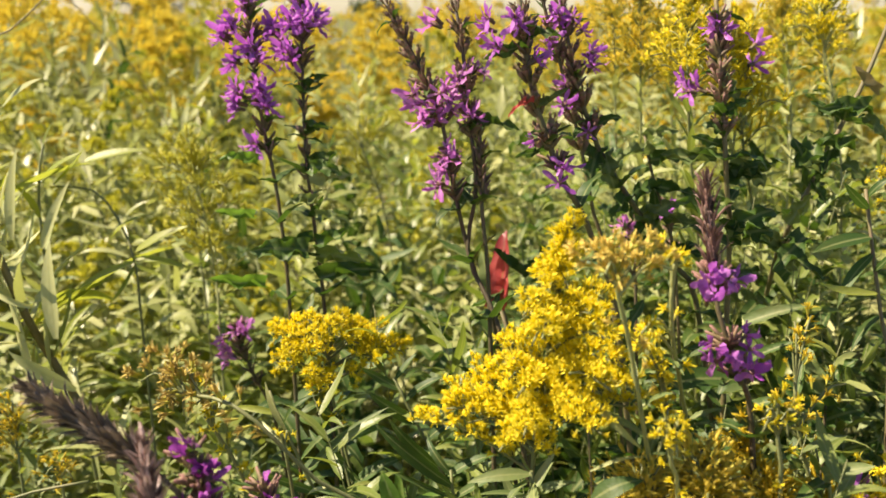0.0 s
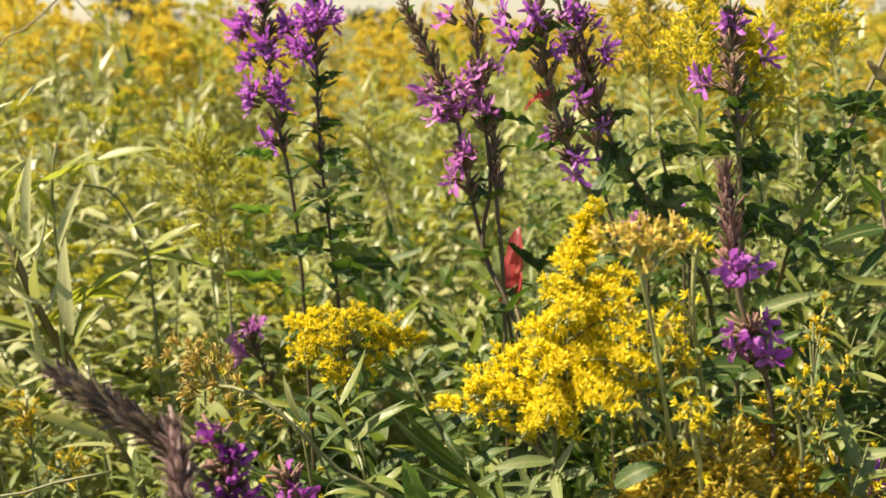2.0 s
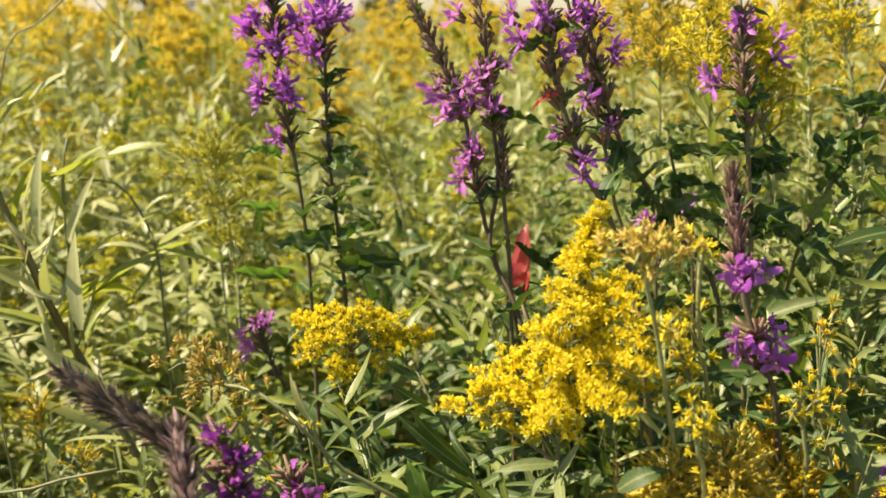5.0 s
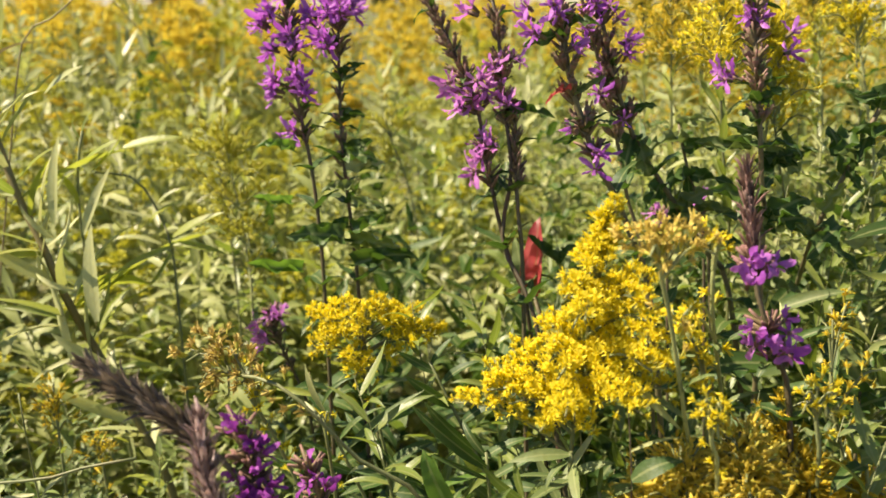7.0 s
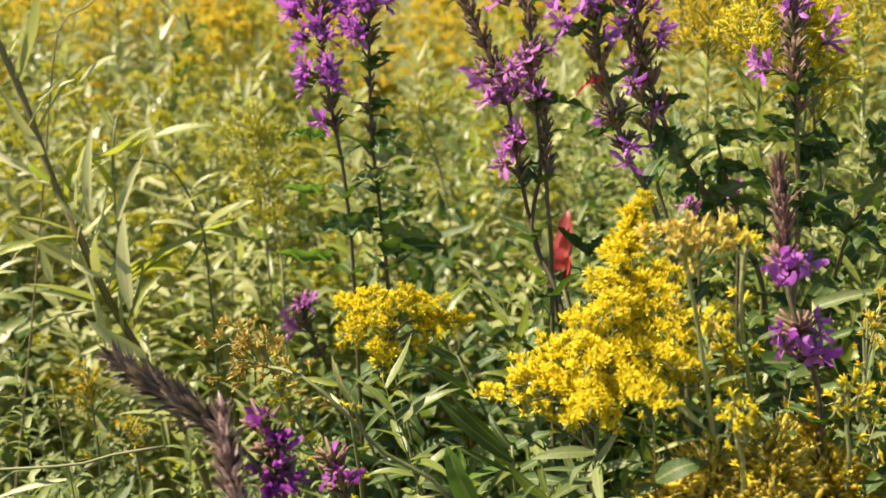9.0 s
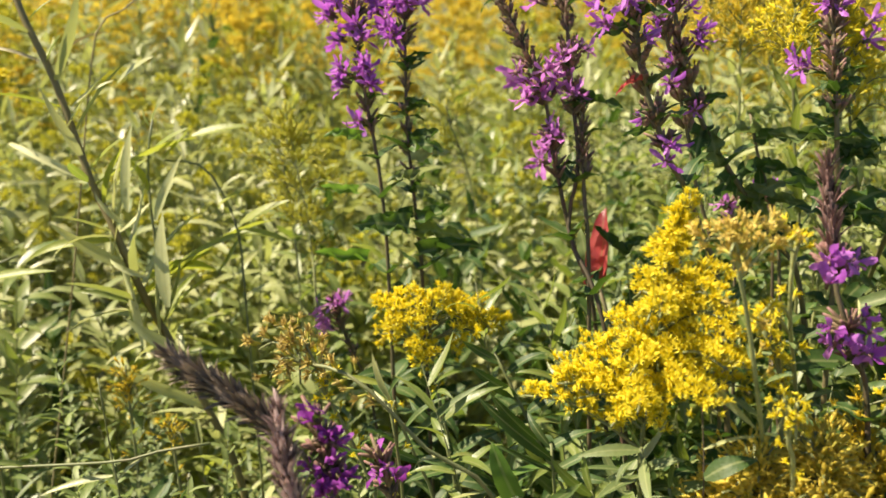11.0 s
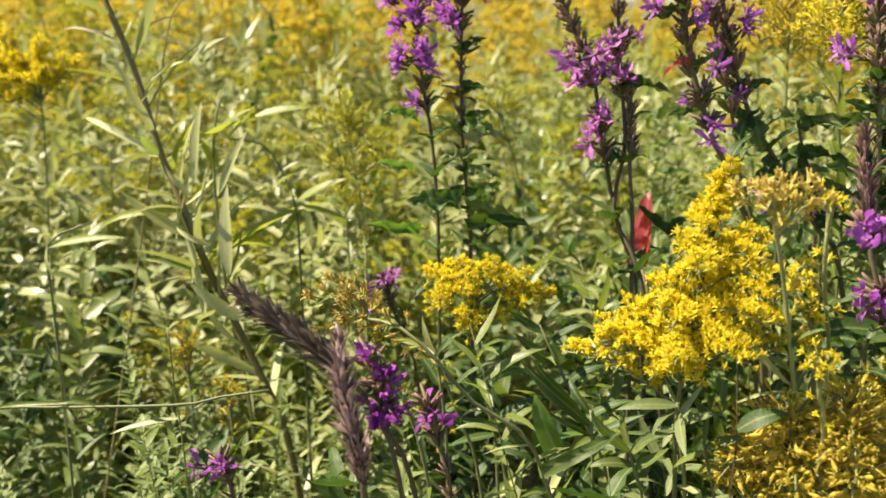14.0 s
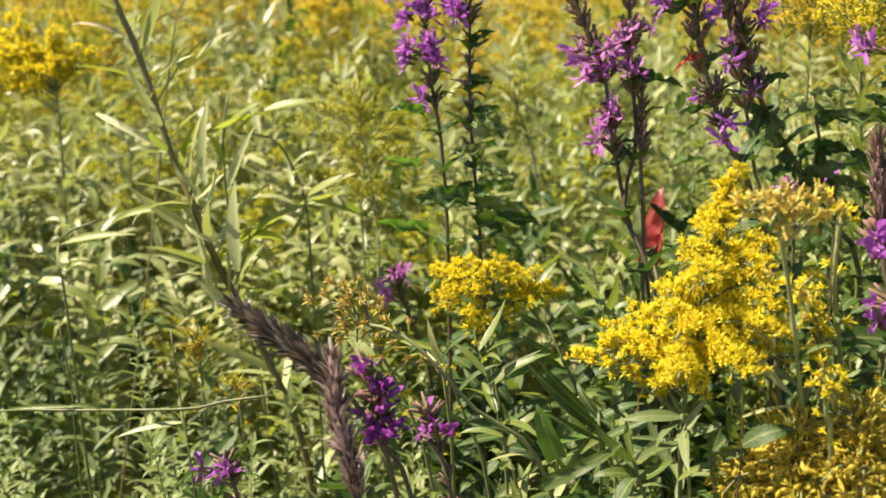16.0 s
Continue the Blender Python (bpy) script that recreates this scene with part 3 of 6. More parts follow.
def heads_on(line, geo_or_plant, count, size, r, kits, mats=None, spread=0.004, start=0.15, up=Vector((0, 0, 1)), one_side=0.6):
    """Flower heads crowded along a branch, mostly on its upper side."""
    for i in range(count):
        s = start + (1 - start) * (i + r.random()) / count
        o, d = along(line, s)
        out = (around(d, r.uniform(0, 6.28)) + up * one_side * (0.4 + r.random() * 1.4)).normalized()
        way = out * 0.9 + d * r.uniform(0.3, 0.9) + up * 0.35 * one_side
        m = frame_at(o + out * spread * r.uniform(0.2, 1.0), way, d, size * r.uniform(0.75, 1.2))
        g = r.choice(kits)
        if isinstance(geo_or_plant, Geo):
            geo_or_plant.add(g, m)
        else:
            part("flower_head", g, mats, geo_or_plant, m)


def goldenrod(pts, ends, floret=None, heads=24, size=0.0048, label="goldenrod with a bright yellow plume", leaves=(0.3, 0.78, 12), leaf_size=0.05, single=False, seed=1, sag=0.006, one_side=0.6, begin=0.15, leaf_lean=0.95,
              leaf_mat=None, stem_mat=None, thick=0.0015, rich=True, first=0.60, last=0.97, spread=0.004, tip_heads=14, kit=None, leaf_width=1.0, fill=0):
    """pts: the stem upwards. ends: tips of the plume's branches, lowest first. fill: short branches between them."""
    r = random.Random(seed)
    line0 = curve(rooted(pts), 70)
    base = line0[0].copy()
    plant = thing("goldenrod", base, label, "wildflower", "goldenrod in the meadow")
    line = [p - base for p in line0]
    part("stem", Geo().tube(line, thick * 1.3, thick * 0.5, 7), [stem_mat or STEM_GREEN], plant)
    mats = [floret or YELLOW, CUP]
    kits = kit or (HEADS if rich else HEADS_MID)
    first, last = share(line0, first), share(line0, last)
    left = 300 if single else 0
    ends = [Vector(e) for e in ends]
    for k in range(fill):
        a, b = ends[k % len(ends)], r.choice(sorted(ends, key=lambda q: (q - ends[k % len(ends)]).length)[1:5])
        c = min(line0, key=lambda q: abs(q.z - (a.z + b.z) / 2 + 0.006))
        ends.append(a.lerp(b, r.uniform(0.3, 0.7)).lerp(c, r.uniform(0.0, 0.35)))
    for i, e in enumerate(ends):
        e = e - base
        # each branch leaves the stem below its tip
        best = min((abs(along(line, s)[0].z - (e.z - 0.35 * (e - along(line, s)[0]).length)), s) for s in [first + (last - first) * k / 30 for k in range(31)])[1]
        o, d = along(line, best)
        mid = o.lerp(e, 0.55) + Vector((0, 0, sag))
        bl = curve([o, mid, e], 10)
        branch = part("branch", Geo().tube(bl, 0.0007, 0.0004, 5), [stem_mat or STEM_GREEN], plant)
        n = max(int(heads * 0.35), int(heads * min(1.6, (e - o).length / 0.04)))
        if left >= n:
            left -= n
            heads_on(bl, branch, n, size, r, kits, mats, spread, begin, one_side=one_side)
        else:
            g = Geo()
            heads_on(bl, g, n, size, r, kits, None, spread, begin, one_side=one_side)
            part("spray", g, mats, branch, kind="stuff")
    if tip_heads:
        g = Geo()
        heads_on(line, g, tip_heads, size, r, kits, None, spread * 0.7, last - 0.06, one_side=0.1)
        part("spray", g, mats, plant, kind="stuff")
    s0, s1, count = leaves
    s0, s1 = share(line0, s0), share(line0, s1)
    if count:
        add_leaves(plant, line, s0, s1, count, "lance", [leaf_mat or LEAF], leaf_size, leaf_lean, False, None, r, width=leaf_width)
    return plant


def plume_ends(low, top, radius, n, seed, droop=0.0):
    """Tips of n branches round the axis from low to top, shorter towards the top."""
    r = random.Random(seed)
    low, top = Vector(low), Vector(top)
    out = []
    for i in range(n):
        s = (i + 0.5) / n
        a = i * 2.4 + r.uniform(-0.5, 0.5)
        rad = radius * (1.05 - 0.85 * s) * r.uniform(0.6, 1.15)
        out.append(tuple(low.lerp(top, s) + Vector((math.cos(a) * rad, math.sin(a) * rad, rad * (0.25 - droop)))))
    return out

# ---- ground and far distance ----
def fall(x, y):
    """The meadow lies on a low rise and falls away gently all round."""
    return -0.003 * max(0.0, math.hypot(x, y) - 5.0)


def ground():
    g = Geo()
    n = 60
    v, u, f = [], [], []
    rings = [0.0] + [0.25 * 1.17 ** i for i in range(48)]
    for i, rad in enumerate(rings):
        for j in range(n):
            a = 2 * math.pi * j / n
            x, y = rad * math.cos(a), rad * math.sin(a)
            v.append((x, y, 0.012 * noise.noise(Vector((x * 3, y * 3, 0))) * min(1, rad) - 0.004 + fall(x, y)))
            u.append((x, y))
    for i in range(len(rings) - 1):
        for j in range(n):
            a, b = i * n + j, i * n + (j + 1) % n
            f += [(a, a + n, b + n), (a, b + n, b)]
    g.raw(v, u, f)
    ob = new("ground", g.mesh("ground", [soil()]))
    return tagged(ob, "meadow soil with dry grass patches", "ground", kind="structure")


ground()


def tree(x, y, h, spread, seed):
    r = random.Random(seed)
    t = thing("tree", (x, y, fall(x, y)), "broad green tree at the meadow's far edge", "tree", "trees at the far edge")
    trunk = Geo().tube(curve([(0, 0, -0.1), (0.1, 0, h * 0.3), (0, 0.1, h * 0.75)], 8), h * 0.035, h * 0.01, 8)
    crown = Geo()
    for i in range(9):
        s = 0.25 + 0.5 * r.random()
        a = r.uniform(0, 6.28)
        o = Vector((0, 0, h * s))
        e = o + Vector((math.cos(a) * spread * r.uniform(0.5, 1), math.sin(a) * spread * r.uniform(0.5, 1), h * r.uniform(0.05, 0.3)))
        trunk.tube(curve([o, o.lerp(e, 0.5) + Vector((0, 0, 0.2)), e], 5), h * 0.012, h * 0.003, 5)
        for k in range(70):
            p = o.lerp(e, r.uniform(0.3, 1.05)) + Vector((r.gauss(0, 1), r.gauss(0, 1), r.gauss(0, 0.8))) * spread * 0.22
            crown.add(r.choice(KIT["ovate_low"]), frame_at(p, (r.gauss(0, 1), r.gauss(0, 1), r.gauss(0, 0.6)), (0, 0, 1), r.uniform(0.4, 0.75)))
    part("trunk", trunk, [BARK], t)
    part("crown", crown, [CROWN], t)


for tx, ty, th, ts, sd in ((-27.0, 78, 3.6, 2.6, 1), (-25.0, 80, 3.0, 2.0, 2), (-7.2, 84, 1.9, 1.4, 7), (-4.6, 88, 1.7, 1.2, 8), (46, 88, 4.0, 3.0, 3), (50, 84, 3.4, 2.6, 4), (-52, 84, 3.6, 3.0, 5), (-57, 80, 3.2, 2.6, 6)):
    tree(tx, ty, th, ts, sd)

# ---- the field behind ----
GEOS = {}


def field_plant(seed, h, style, heads=19, grow=1.2):
    """One plant of the field, standing at the origin: 'gold' in flower, 'bud' with greenish plumes, 'leafy' without flowers."""
    r = random.Random(seed)
    label = {"gold": "goldenrod in yellow flower among the field", "bud": "goldenrod in greenish-yellow bud", "leafy": "leafy goldenrod stem not yet in flower"}[style]
    p = thing("goldenrod", (0, 0, 0), label, "wildflower", "goldenrod in the field")
    line = curve([(0, 0, 0), (r.uniform(-0.03, 0.03), r.uniform(-0.03, 0.03), h * 0.5), (r.uniform(-0.07, 0.07), r.uniform(-0.07, 0.07), h)], 16)
    stems = Geo().tube(line, 0.0018, 0.0008, 5)
    g = Geo()
    add_leaves(None, line, 0.35, 0.98 if style == "leafy" else 0.88, 62, "lance_low", None, 0.078, 0.95, False, g, r, width=1.15)
    for k in range(3):                                  # side shoots
        o, d = along(line, r.uniform(0.5, 0.75))
        a = r.uniform(0, 6.28)
        e = o + Vector((math.cos(a) * 0.09, math.sin(a) * 0.09, r.uniform(0.08, 0.16)))
        shoot = curve([o, o.lerp(e, 0.5) + Vector((0, 0, -0.01)), e], 6)
        g.tube(shoot, 0.001, 0.0006, 4, 1)
        add_leaves(None, shoot, 0.1, 1.0, 14, "lance_low", None, 0.055, 0.9, False, g, r, width=1.15)
    part("stem", stems, [STEM_GREEN], p)
    part("foliage", g, [LEAF_OLIVE if seed % 2 else LEAF_PALE, STEM_GREEN], p, kind="stuff")
    GEOS[(style, seed % 10)] = {"stem": stems, "foliage": g}
    if style != "leafy":
        q = Geo()
        for i in range(13):
            s = 0.72 + 0.27 * i / 13
            o, d = along(line, s)
            a = i * 2.4 + r.uniform(-0.4, 0.4)
            length = 0.105 * (1.15 - (s - 0.72) / 0.29) * r.uniform(0.7, 1.2)
            e = o + Vector((math.cos(a), math.sin(a), 0.35)) * length
            bl = curve([o, o.lerp(e, 0.6) + Vector((0, 0, length * 0.25)), e], 6)
            q.tube(bl, 0.0008, 0.0004, 3, 1)
            heads_on(bl, q, int(heads * 1.5), 0.0068 * grow, r, TUFTS, None, 0.006)
        thin = Geo()
        for k in range(13):
            o, d = along(line, 0.72 + 0.27 * k / 13)
            a = k * 2.4
            reach = 0.105 * (1.15 - k / 14)
            e = o + Vector((math.cos(a), math.sin(a), 0.35)) * reach
            heads_on(curve([o, o.lerp(e, 0.6) + Vector((0, 0, reach * 0.25)), e], 6), thin, 10, 0.0122, r, TUFTS, None, 0.006)
        GEOS[(style, seed % 10)]["panicle"] = thin
        part("panicle", q, [FIELD_GOLD if style == "gold" else LIMEBUD, CUP], p, kind="stuff")
    return p


def low_plant(seed, h, kit, mats, name, label, count=26, size=0.05, pairs=False, width=1.0, joined=False):
    """A leafy plant with every leaf a part of its own."""
    r = random.Random(seed)
    p = thing(name, (0, 0, 0), label, "plant", "leafy undergrowth")
    line = curve([(0, 0, 0), (r.uniform(-0.03, 0.03), r.uniform(-0.03, 0.03), h * 0.5), (r.uniform(-0.07, 0.07), r.uniform(-0.07, 0.07), h)], 16)
    part("stem", Geo().tube(line, 0.0016, 0.0002, 5), [STEM_GREEN], p)
    g = Geo() if joined else None
    add_leaves(p, line, 0.45, 0.99, count, kit, mats, size, 0.95, pairs, g, r, width=width)
    if joined:
        part("foliage", g, mats, p, kind="stuff")
    return p


STOCK = {
    "gold": [field_plant(s, 0.80, "gold") for s in range(5)],
    "bud": [field_plant(s + 10, 0.76, "bud", 16, 0.95) for s in range(4)],
    "leafy": [field_plant(s + 20, 0.72, "leafy") for s in range(4)],
    "willow": [low_plant(s + 30, 0.66, "lance", [m], "goldenrod", "leafy goldenrod with long narrow leaves", 34, 0.052, width=1.1) for s, m in ((0, LEAF_OLIVE), (1, LEAF_MID), (2, LEAF_SAGE), (3, LEAF))],
    # dark and mid greens put the shade of the low growth into the leaves
    "loose": [low_plant(s + 40, 0.66, "ovate", [m], "loosestrife", "green loosestrife without flowers", 14, 0.044, True) for s, m in ((0, LEAF_DARK_SHADED), (1, LEAF_MID), (2, LEAF_DARK_SHADED))],
    "green": [low_plant(s + 90, 0.66, "lance", [m], "goldenrod", "leafy green goldenrod low in the meadow", 34, 0.044, width=0.95) for s, m in ((0, LEAF_MID), (1, LEAF_SAGE), (2, LEAF_MID))],
    # pale stocks: sunlight on the left-hand leaves is put into their light tones
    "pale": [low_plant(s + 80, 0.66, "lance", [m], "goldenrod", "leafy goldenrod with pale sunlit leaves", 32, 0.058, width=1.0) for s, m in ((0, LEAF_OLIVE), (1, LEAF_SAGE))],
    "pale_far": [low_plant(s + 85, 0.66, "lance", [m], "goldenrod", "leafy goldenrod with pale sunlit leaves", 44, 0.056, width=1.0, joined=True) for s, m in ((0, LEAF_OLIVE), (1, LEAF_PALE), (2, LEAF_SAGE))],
    "willow_far": [low_plant(s + 60, 0.66, "lance", [m], "goldenrod", "leafy goldenrod with narrow leaves", 38, 0.062, width=1.35, joined=True) for s, m in ((0, LEAF_OLIVE), (1, LEAF), (2, LEAF_PALE), (3, LEAF_LIME))],
    "loose_far": [low_plant(s + 70, 0.66, "ovate", [m], "loosestrife", "green loosestrife without flowers", 20, 0.046, True, joined=True) for s, m in ((0, LEAF_DARK_SHADED), (1, LEAF), (2, LEAF_DARK_SHADED))],
    # curled plants mix shaded and lit leaf tones, the light being in the colour
    "curly_far": [low_plant(s + 55, 0.72, "wavy", [(LEAF_DARK_SHADED, LEAF_SAGE, LEAF)[s]], "loosestrife", "dark green loosestrife with curled leaves", 18, 0.038, True, joined=True) for s in range(3)],
    "green_far": [low_plant(s + 95, 0.70, "lance", [m], "leafy_plant", "leafy green plant with narrow leaves behind the flowers", 60, 0.044, width=1.05, joined=True) for s, m in ((0, LEAF), (1, LEAF_SAGE), (2, LEAF_OLIVE), (3, LEAF))],
    "fine": [low_plant(s + 110, 0.62, "lance", [m], "meadow_plant", "fine-leaved light green meadow plant", 110, 0.021, width=1.5, joined=True) for s, m in ((0, LEAF_FRESH), (1, LEAF_SAGE), (2, LEAF_FRESH))],
    "curly": [low_plant(s + 50, 0.72, "curl", [(LEAF_DARK_SHADED, LEAF_SAGE, LEAF)[s]], "loosestrife", "dark green loosestrife with curled leaves", 12, 0.033, True) for s in range(3)],
}
for kind in STOCK:
    for k, ob in enumerate(STOCK[kind]):
        ob.matrix_basis = pose(-1.2 + 0.35 * k + 0.1 * len(kind), 2.3 + 0.2 * k + 0.13 * len(kind), 0)

spots = random.Random(3)


def plant_out(kind, x, y, h):
    src = spots.choice(STOCK[kind])
    full = {"gold": 0.80, "bud": 0.76, "leafy": 0.72, "willow": 0.66, "loose": 0.66, "curly": 0.72, "curly_far": 0.72, "willow_far": 0.66, "loose_far": 0.66, "green": 0.66, "pale": 0.66, "pale_far": 0.66, "green_far": 0.70, "fine": 0.62}[kind]
    m = pose(x, y, 0, spots.uniform(-8, 8), spots.uniform(-8, 8), spots.uniform(0, 360)) @ Matrix.Diagonal((1.0, 1.0, h / full, 1))
    copy_thing(src, m)


def field_height(x, y):
    right = max(0.0, min(1.0, (x / y - 0.10) / 0.10))
    near = max(0.0, min(1.0, (y - 0.5) / 0.8))
    clump = 0.10 * noise.noise(Vector((x * 4.5, y * 4.5, 2.0)))
    return 0.58 + 0.21 * near + 0.16 * right * (1 - near) + clump


for i in range(150):                                    # leafy plants just behind and among the flowers
    y = 0.42 + 0.66 * (i + spots.random()) / 150
    x = spots.uniform(-0.85, 0.62) * (y + 0.10)
    if -0.10 < x < 0.20 and y < 0.52:
        y += 0.10
    h = field_height(x, y) + spots.uniform(-0.10, 0.04)
    side = x / y
    kind = "loose" if spots.random() < (0.22 if side < -0.15 else 0.55) else "willow"
    if side > 0.14 and spots.random() < 0.8:
        kind, h = "curly", h + 0.03
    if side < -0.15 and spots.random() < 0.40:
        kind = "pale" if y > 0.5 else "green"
    if side < -0.12 and y < 0.54 and kind != "loose" and spots.random() < 0.5:
        kind = "green"
    if -0.08 < side < 0.16 and y < 0.80 and kind == "willow":
        kind = "loose"
    plant_out(kind if y < 0.55 else kind + "_far", x, y, h)
for i in range(44):                                     # low greenery under the flowers
    y = 0.31 + 0.24 * (i + spots.random()) / 44
    x = spots.uniform(-0.62, 0.60) * (y + 0.06)
    h = 0.85 - 0.56 * y - spots.uniform(0.0, 0.10) - (0.03 if x < -0.1 else 0)
    if x > 0.02 and y > 0.40:
        h = 0.85 - 0.42 * y - spots.uniform(0.0, 0.08)
    plant_out("loose" if x > -0.08 or spots.random() < 0.45 else "green", x, y, h)
for i in range(44):                                     # small-leaved plants low on the sunny side
    y = 0.335 + 0.20 * (i + spots.random()) / 44
    plant_out("fine", y * spots.uniform(-0.78, -0.20), y, 0.85 - 0.54 * y - spots.uniform(0.0, 0.06))
for i in range(12):                                     # dark leaves among the golden ones
    y = 0.43 + 0.08 * (i + spots.random()) / 12
    x = y * spots.uniform(0.28, 0.56)
    plant_out("curly", x, y, spots.uniform(0.60, 0.71))
for i in range(34):                                     # darker growth beside the tall stems
    y = 0.45 + 0.26 * (i + spots.random()) / 34
    x = y * spots.uniform(0.20, 0.54)
    plant_out("curly" if y < 0.53 else "curly_far", x, y, spots.uniform(0.66, 0.79))
for i in range(38):                                     # leafy stems behind those
    y = 0.52 + 0.28 * (i + spots.random()) / 38
    plant_out("green_far", y * spots.uniform(0.14, 0.56), y, 0.85 - 0.17 * y - spots.uniform(-0.02, 0.09))
for i in range(12):                                     # dark leaves between the plume and the tall stems
    y = 0.35 + 0.10 * (i + spots.random()) / 12
    plant_out("green_far", y * spots.uniform(0.10, 0.34), y, 0.85 - 0.52 * y - spots.uniform(0.0, 0.05))
for i in range(10):                                     # leaves round the feet of the tall stems
    y = 0.325 + 0.05 * (i + spots.random()) / 10
    plant_out("green_far", y * spots.uniform(0.13, 0.30), y, spots.uniform(0.67, 0.715))
for i in range(14):                                     # taller growth behind the middle stems
    y = 0.75 + 0.35 * (i + spots.random()) / 14
    plant_out("green_far", y * spots.uniform(-0.02, 0.22), y, 0.85 - 0.09 * y - spots.uniform(0.0, 0.08))
for i in range(9):                                      # green growth behind the red leaf
    y = 0.60 + 0.20 * (i + spots.random()) / 9
    plant_out("loose_far", y * spots.uniform(0.0, 0.13), y, 0.85 - 0.27 * y - spots.uniform(0.0, 0.06))
for i in range(150):                                    # the goldenrod field from one to two metres
    y = 0.75 + 1.05 * (i + spots.random()) / 150
    x = spots.uniform(-0.85, 0.62) * (y + 0.1)
    h = field_height(x, y) + spots.uniform(-0.12, 0.06)
    if y < 1.4 or noise.noise(Vector((x * 2.2, y * 1.8, 7.0))) + spots.uniform(-0.15, 0.15) < 0.30 - 0.25 * (y - 1.15) + (0.14 if -0.25 < x / y < 0.2 else 0.0):
        kind = "leafy" if spots.random() < 0.76 else "bud"
    else:
        kind = "gold" if spots.random() < 0.8 else "bud"
    plant_out(kind, x, y, h)


def mid_field():
    """The next stretch, too many to count: the same plants, joined."""
    r = random.Random(5)
    leaves, blooms, stalks, green_blooms = Geo(), Geo(), Geo(), Geo()
    for i in range(210):
        y = 1.75 + 1.9 * (i + r.random()) / 210
        x = r.uniform(-0.85, 0.62) * (y + 0.1)
        kind = "gold" if noise.noise(Vector((x * 1.6, y * 1.3, 7.0))) + r.uniform(-0.15, 0.15) > (-0.06 if x / y < -0.2 else 0.06) - 0.10 * (y - 1.9) else "bud" if r.random() < 0.45 else "leafy"
        k = r.randrange(4)
        m = pose(x, y, 0, r.uniform(-8, 8), r.uniform(-8, 8), r.uniform(0, 360)) @ Matrix.Diagonal((1.15, 1.15, (0.83 + r.uniform(-0.13, 0.07) + (0.08 if -0.6 < x / y < -0.22 else 0.0)) / 0.8, 1))
        for name, g in GEOS[(kind, k)].items():
            (leaves if name == "foliage" else stalks if name == "stem" else blooms if kind == "gold" else green_blooms).add(g, m)
    tagged(new("field_leaves", leaves.mesh("field_leaves", [LEAF_OLIVE])), "field of green goldenrod leaves", "meadow", kind="stuff")
    tagged(new("field_stalks", stalks.mesh("field_stalks", [STEM_GREEN])), "stalks of the goldenrod field", "meadow", kind="stuff")
    tagged(new("field_blooms", blooms.mesh("field_blooms", [FIELD_GOLD, CUP])), "field of yellow goldenrod plumes", "meadow", kind="stuff")
    tagged(new("field_buds", green_blooms.mesh("field_buds", [LIMEBUD, CUP])), "field of greenish-yellow goldenrod in bud", "meadow", kind="stuff")


mid_field()


def far_field():
    r = random.Random(11)
    leaves, blooms = Geo(), Geo()
    for i in range(2000):
        if i < 1000:                                    # ahead
            y = 3.2 + 34 * ((i + r.random()) / 1000) ** 1.7
            x = r.uniform(-0.75, 0.65) * (y + 0.5)
        else:                                           # to the sides and behind, round the trodden place
            a, d = r.uniform(0, 6.283), 0.75 + 5.2 * r.random() ** 0.7
            x, y = d * math.cos(a), d * math.sin(a)
            if y > 0.15 and -0.95 * (y + 0.22) < x < 0.75 * (y + 0.15):
                continue
        big = 1.0 if y < 8 else min(2.6, y / 8)
        h = 0.825 + r.uniform(-0.12, 0.10)
        drop = fall(x, y)
        lean = Vector((r.uniform(-0.06, 0.06), r.uniform(-0.06, 0.06), 0))
        if noise.noise(Vector((x * 0.35, y * 0.22, 4))) < -0.22:
            continue
        for k in range(12):
            s = r.uniform(0.35, 0.9)
            a = r.uniform(0, 6.28)
            leaves.add(r.choice(KIT["lance_low"]), frame_at(Vector((x, y, h * s + drop)) + lean * s, (math.cos(a), math.sin(a), r.uniform(0.0, 0.9)), (0, 0, 1), 0.085 * big * r.uniform(0.7, 1.2), 1.2))
        leaves.tube([(x, y, drop), (x + lean.x, y + lean.y, h + drop)], 0.003 * big, 0.0015, 3)
        if noise.noise(Vector((x * 0.9, y * 0.7, 3.0))) + r.uniform(-0.3, 0.3) > -0.02:
            for k in range(16):
                s = r.random()
                a = r.uniform(0, 6.28)
                rad = 0.075 * (1 - s) * big ** 0.5
                p = Vector((x + math.cos(a) * rad, y + math.sin(a) * rad, h * (0.86 + 0.18 * s) + drop)) + lean
                blooms.add(r.choice(TUFTS), frame_at(p, (math.cos(a), math.sin(a), 0.7), (0, 0, 1), 0.022 * big * r.uniform(0.7, 1.3)))
    tagged(new("far_leaves", leaves.mesh("far_leaves", [LEAF_OLIVE])), "far meadow of green goldenrod leaves", "meadow", kind="stuff")
    tagged(new("far_blooms", blooms.mesh("far_blooms", [FIELD_GOLD, CUP])), "far meadow of yellow goldenrod plumes", "meadow", kind="stuff")


far_field()

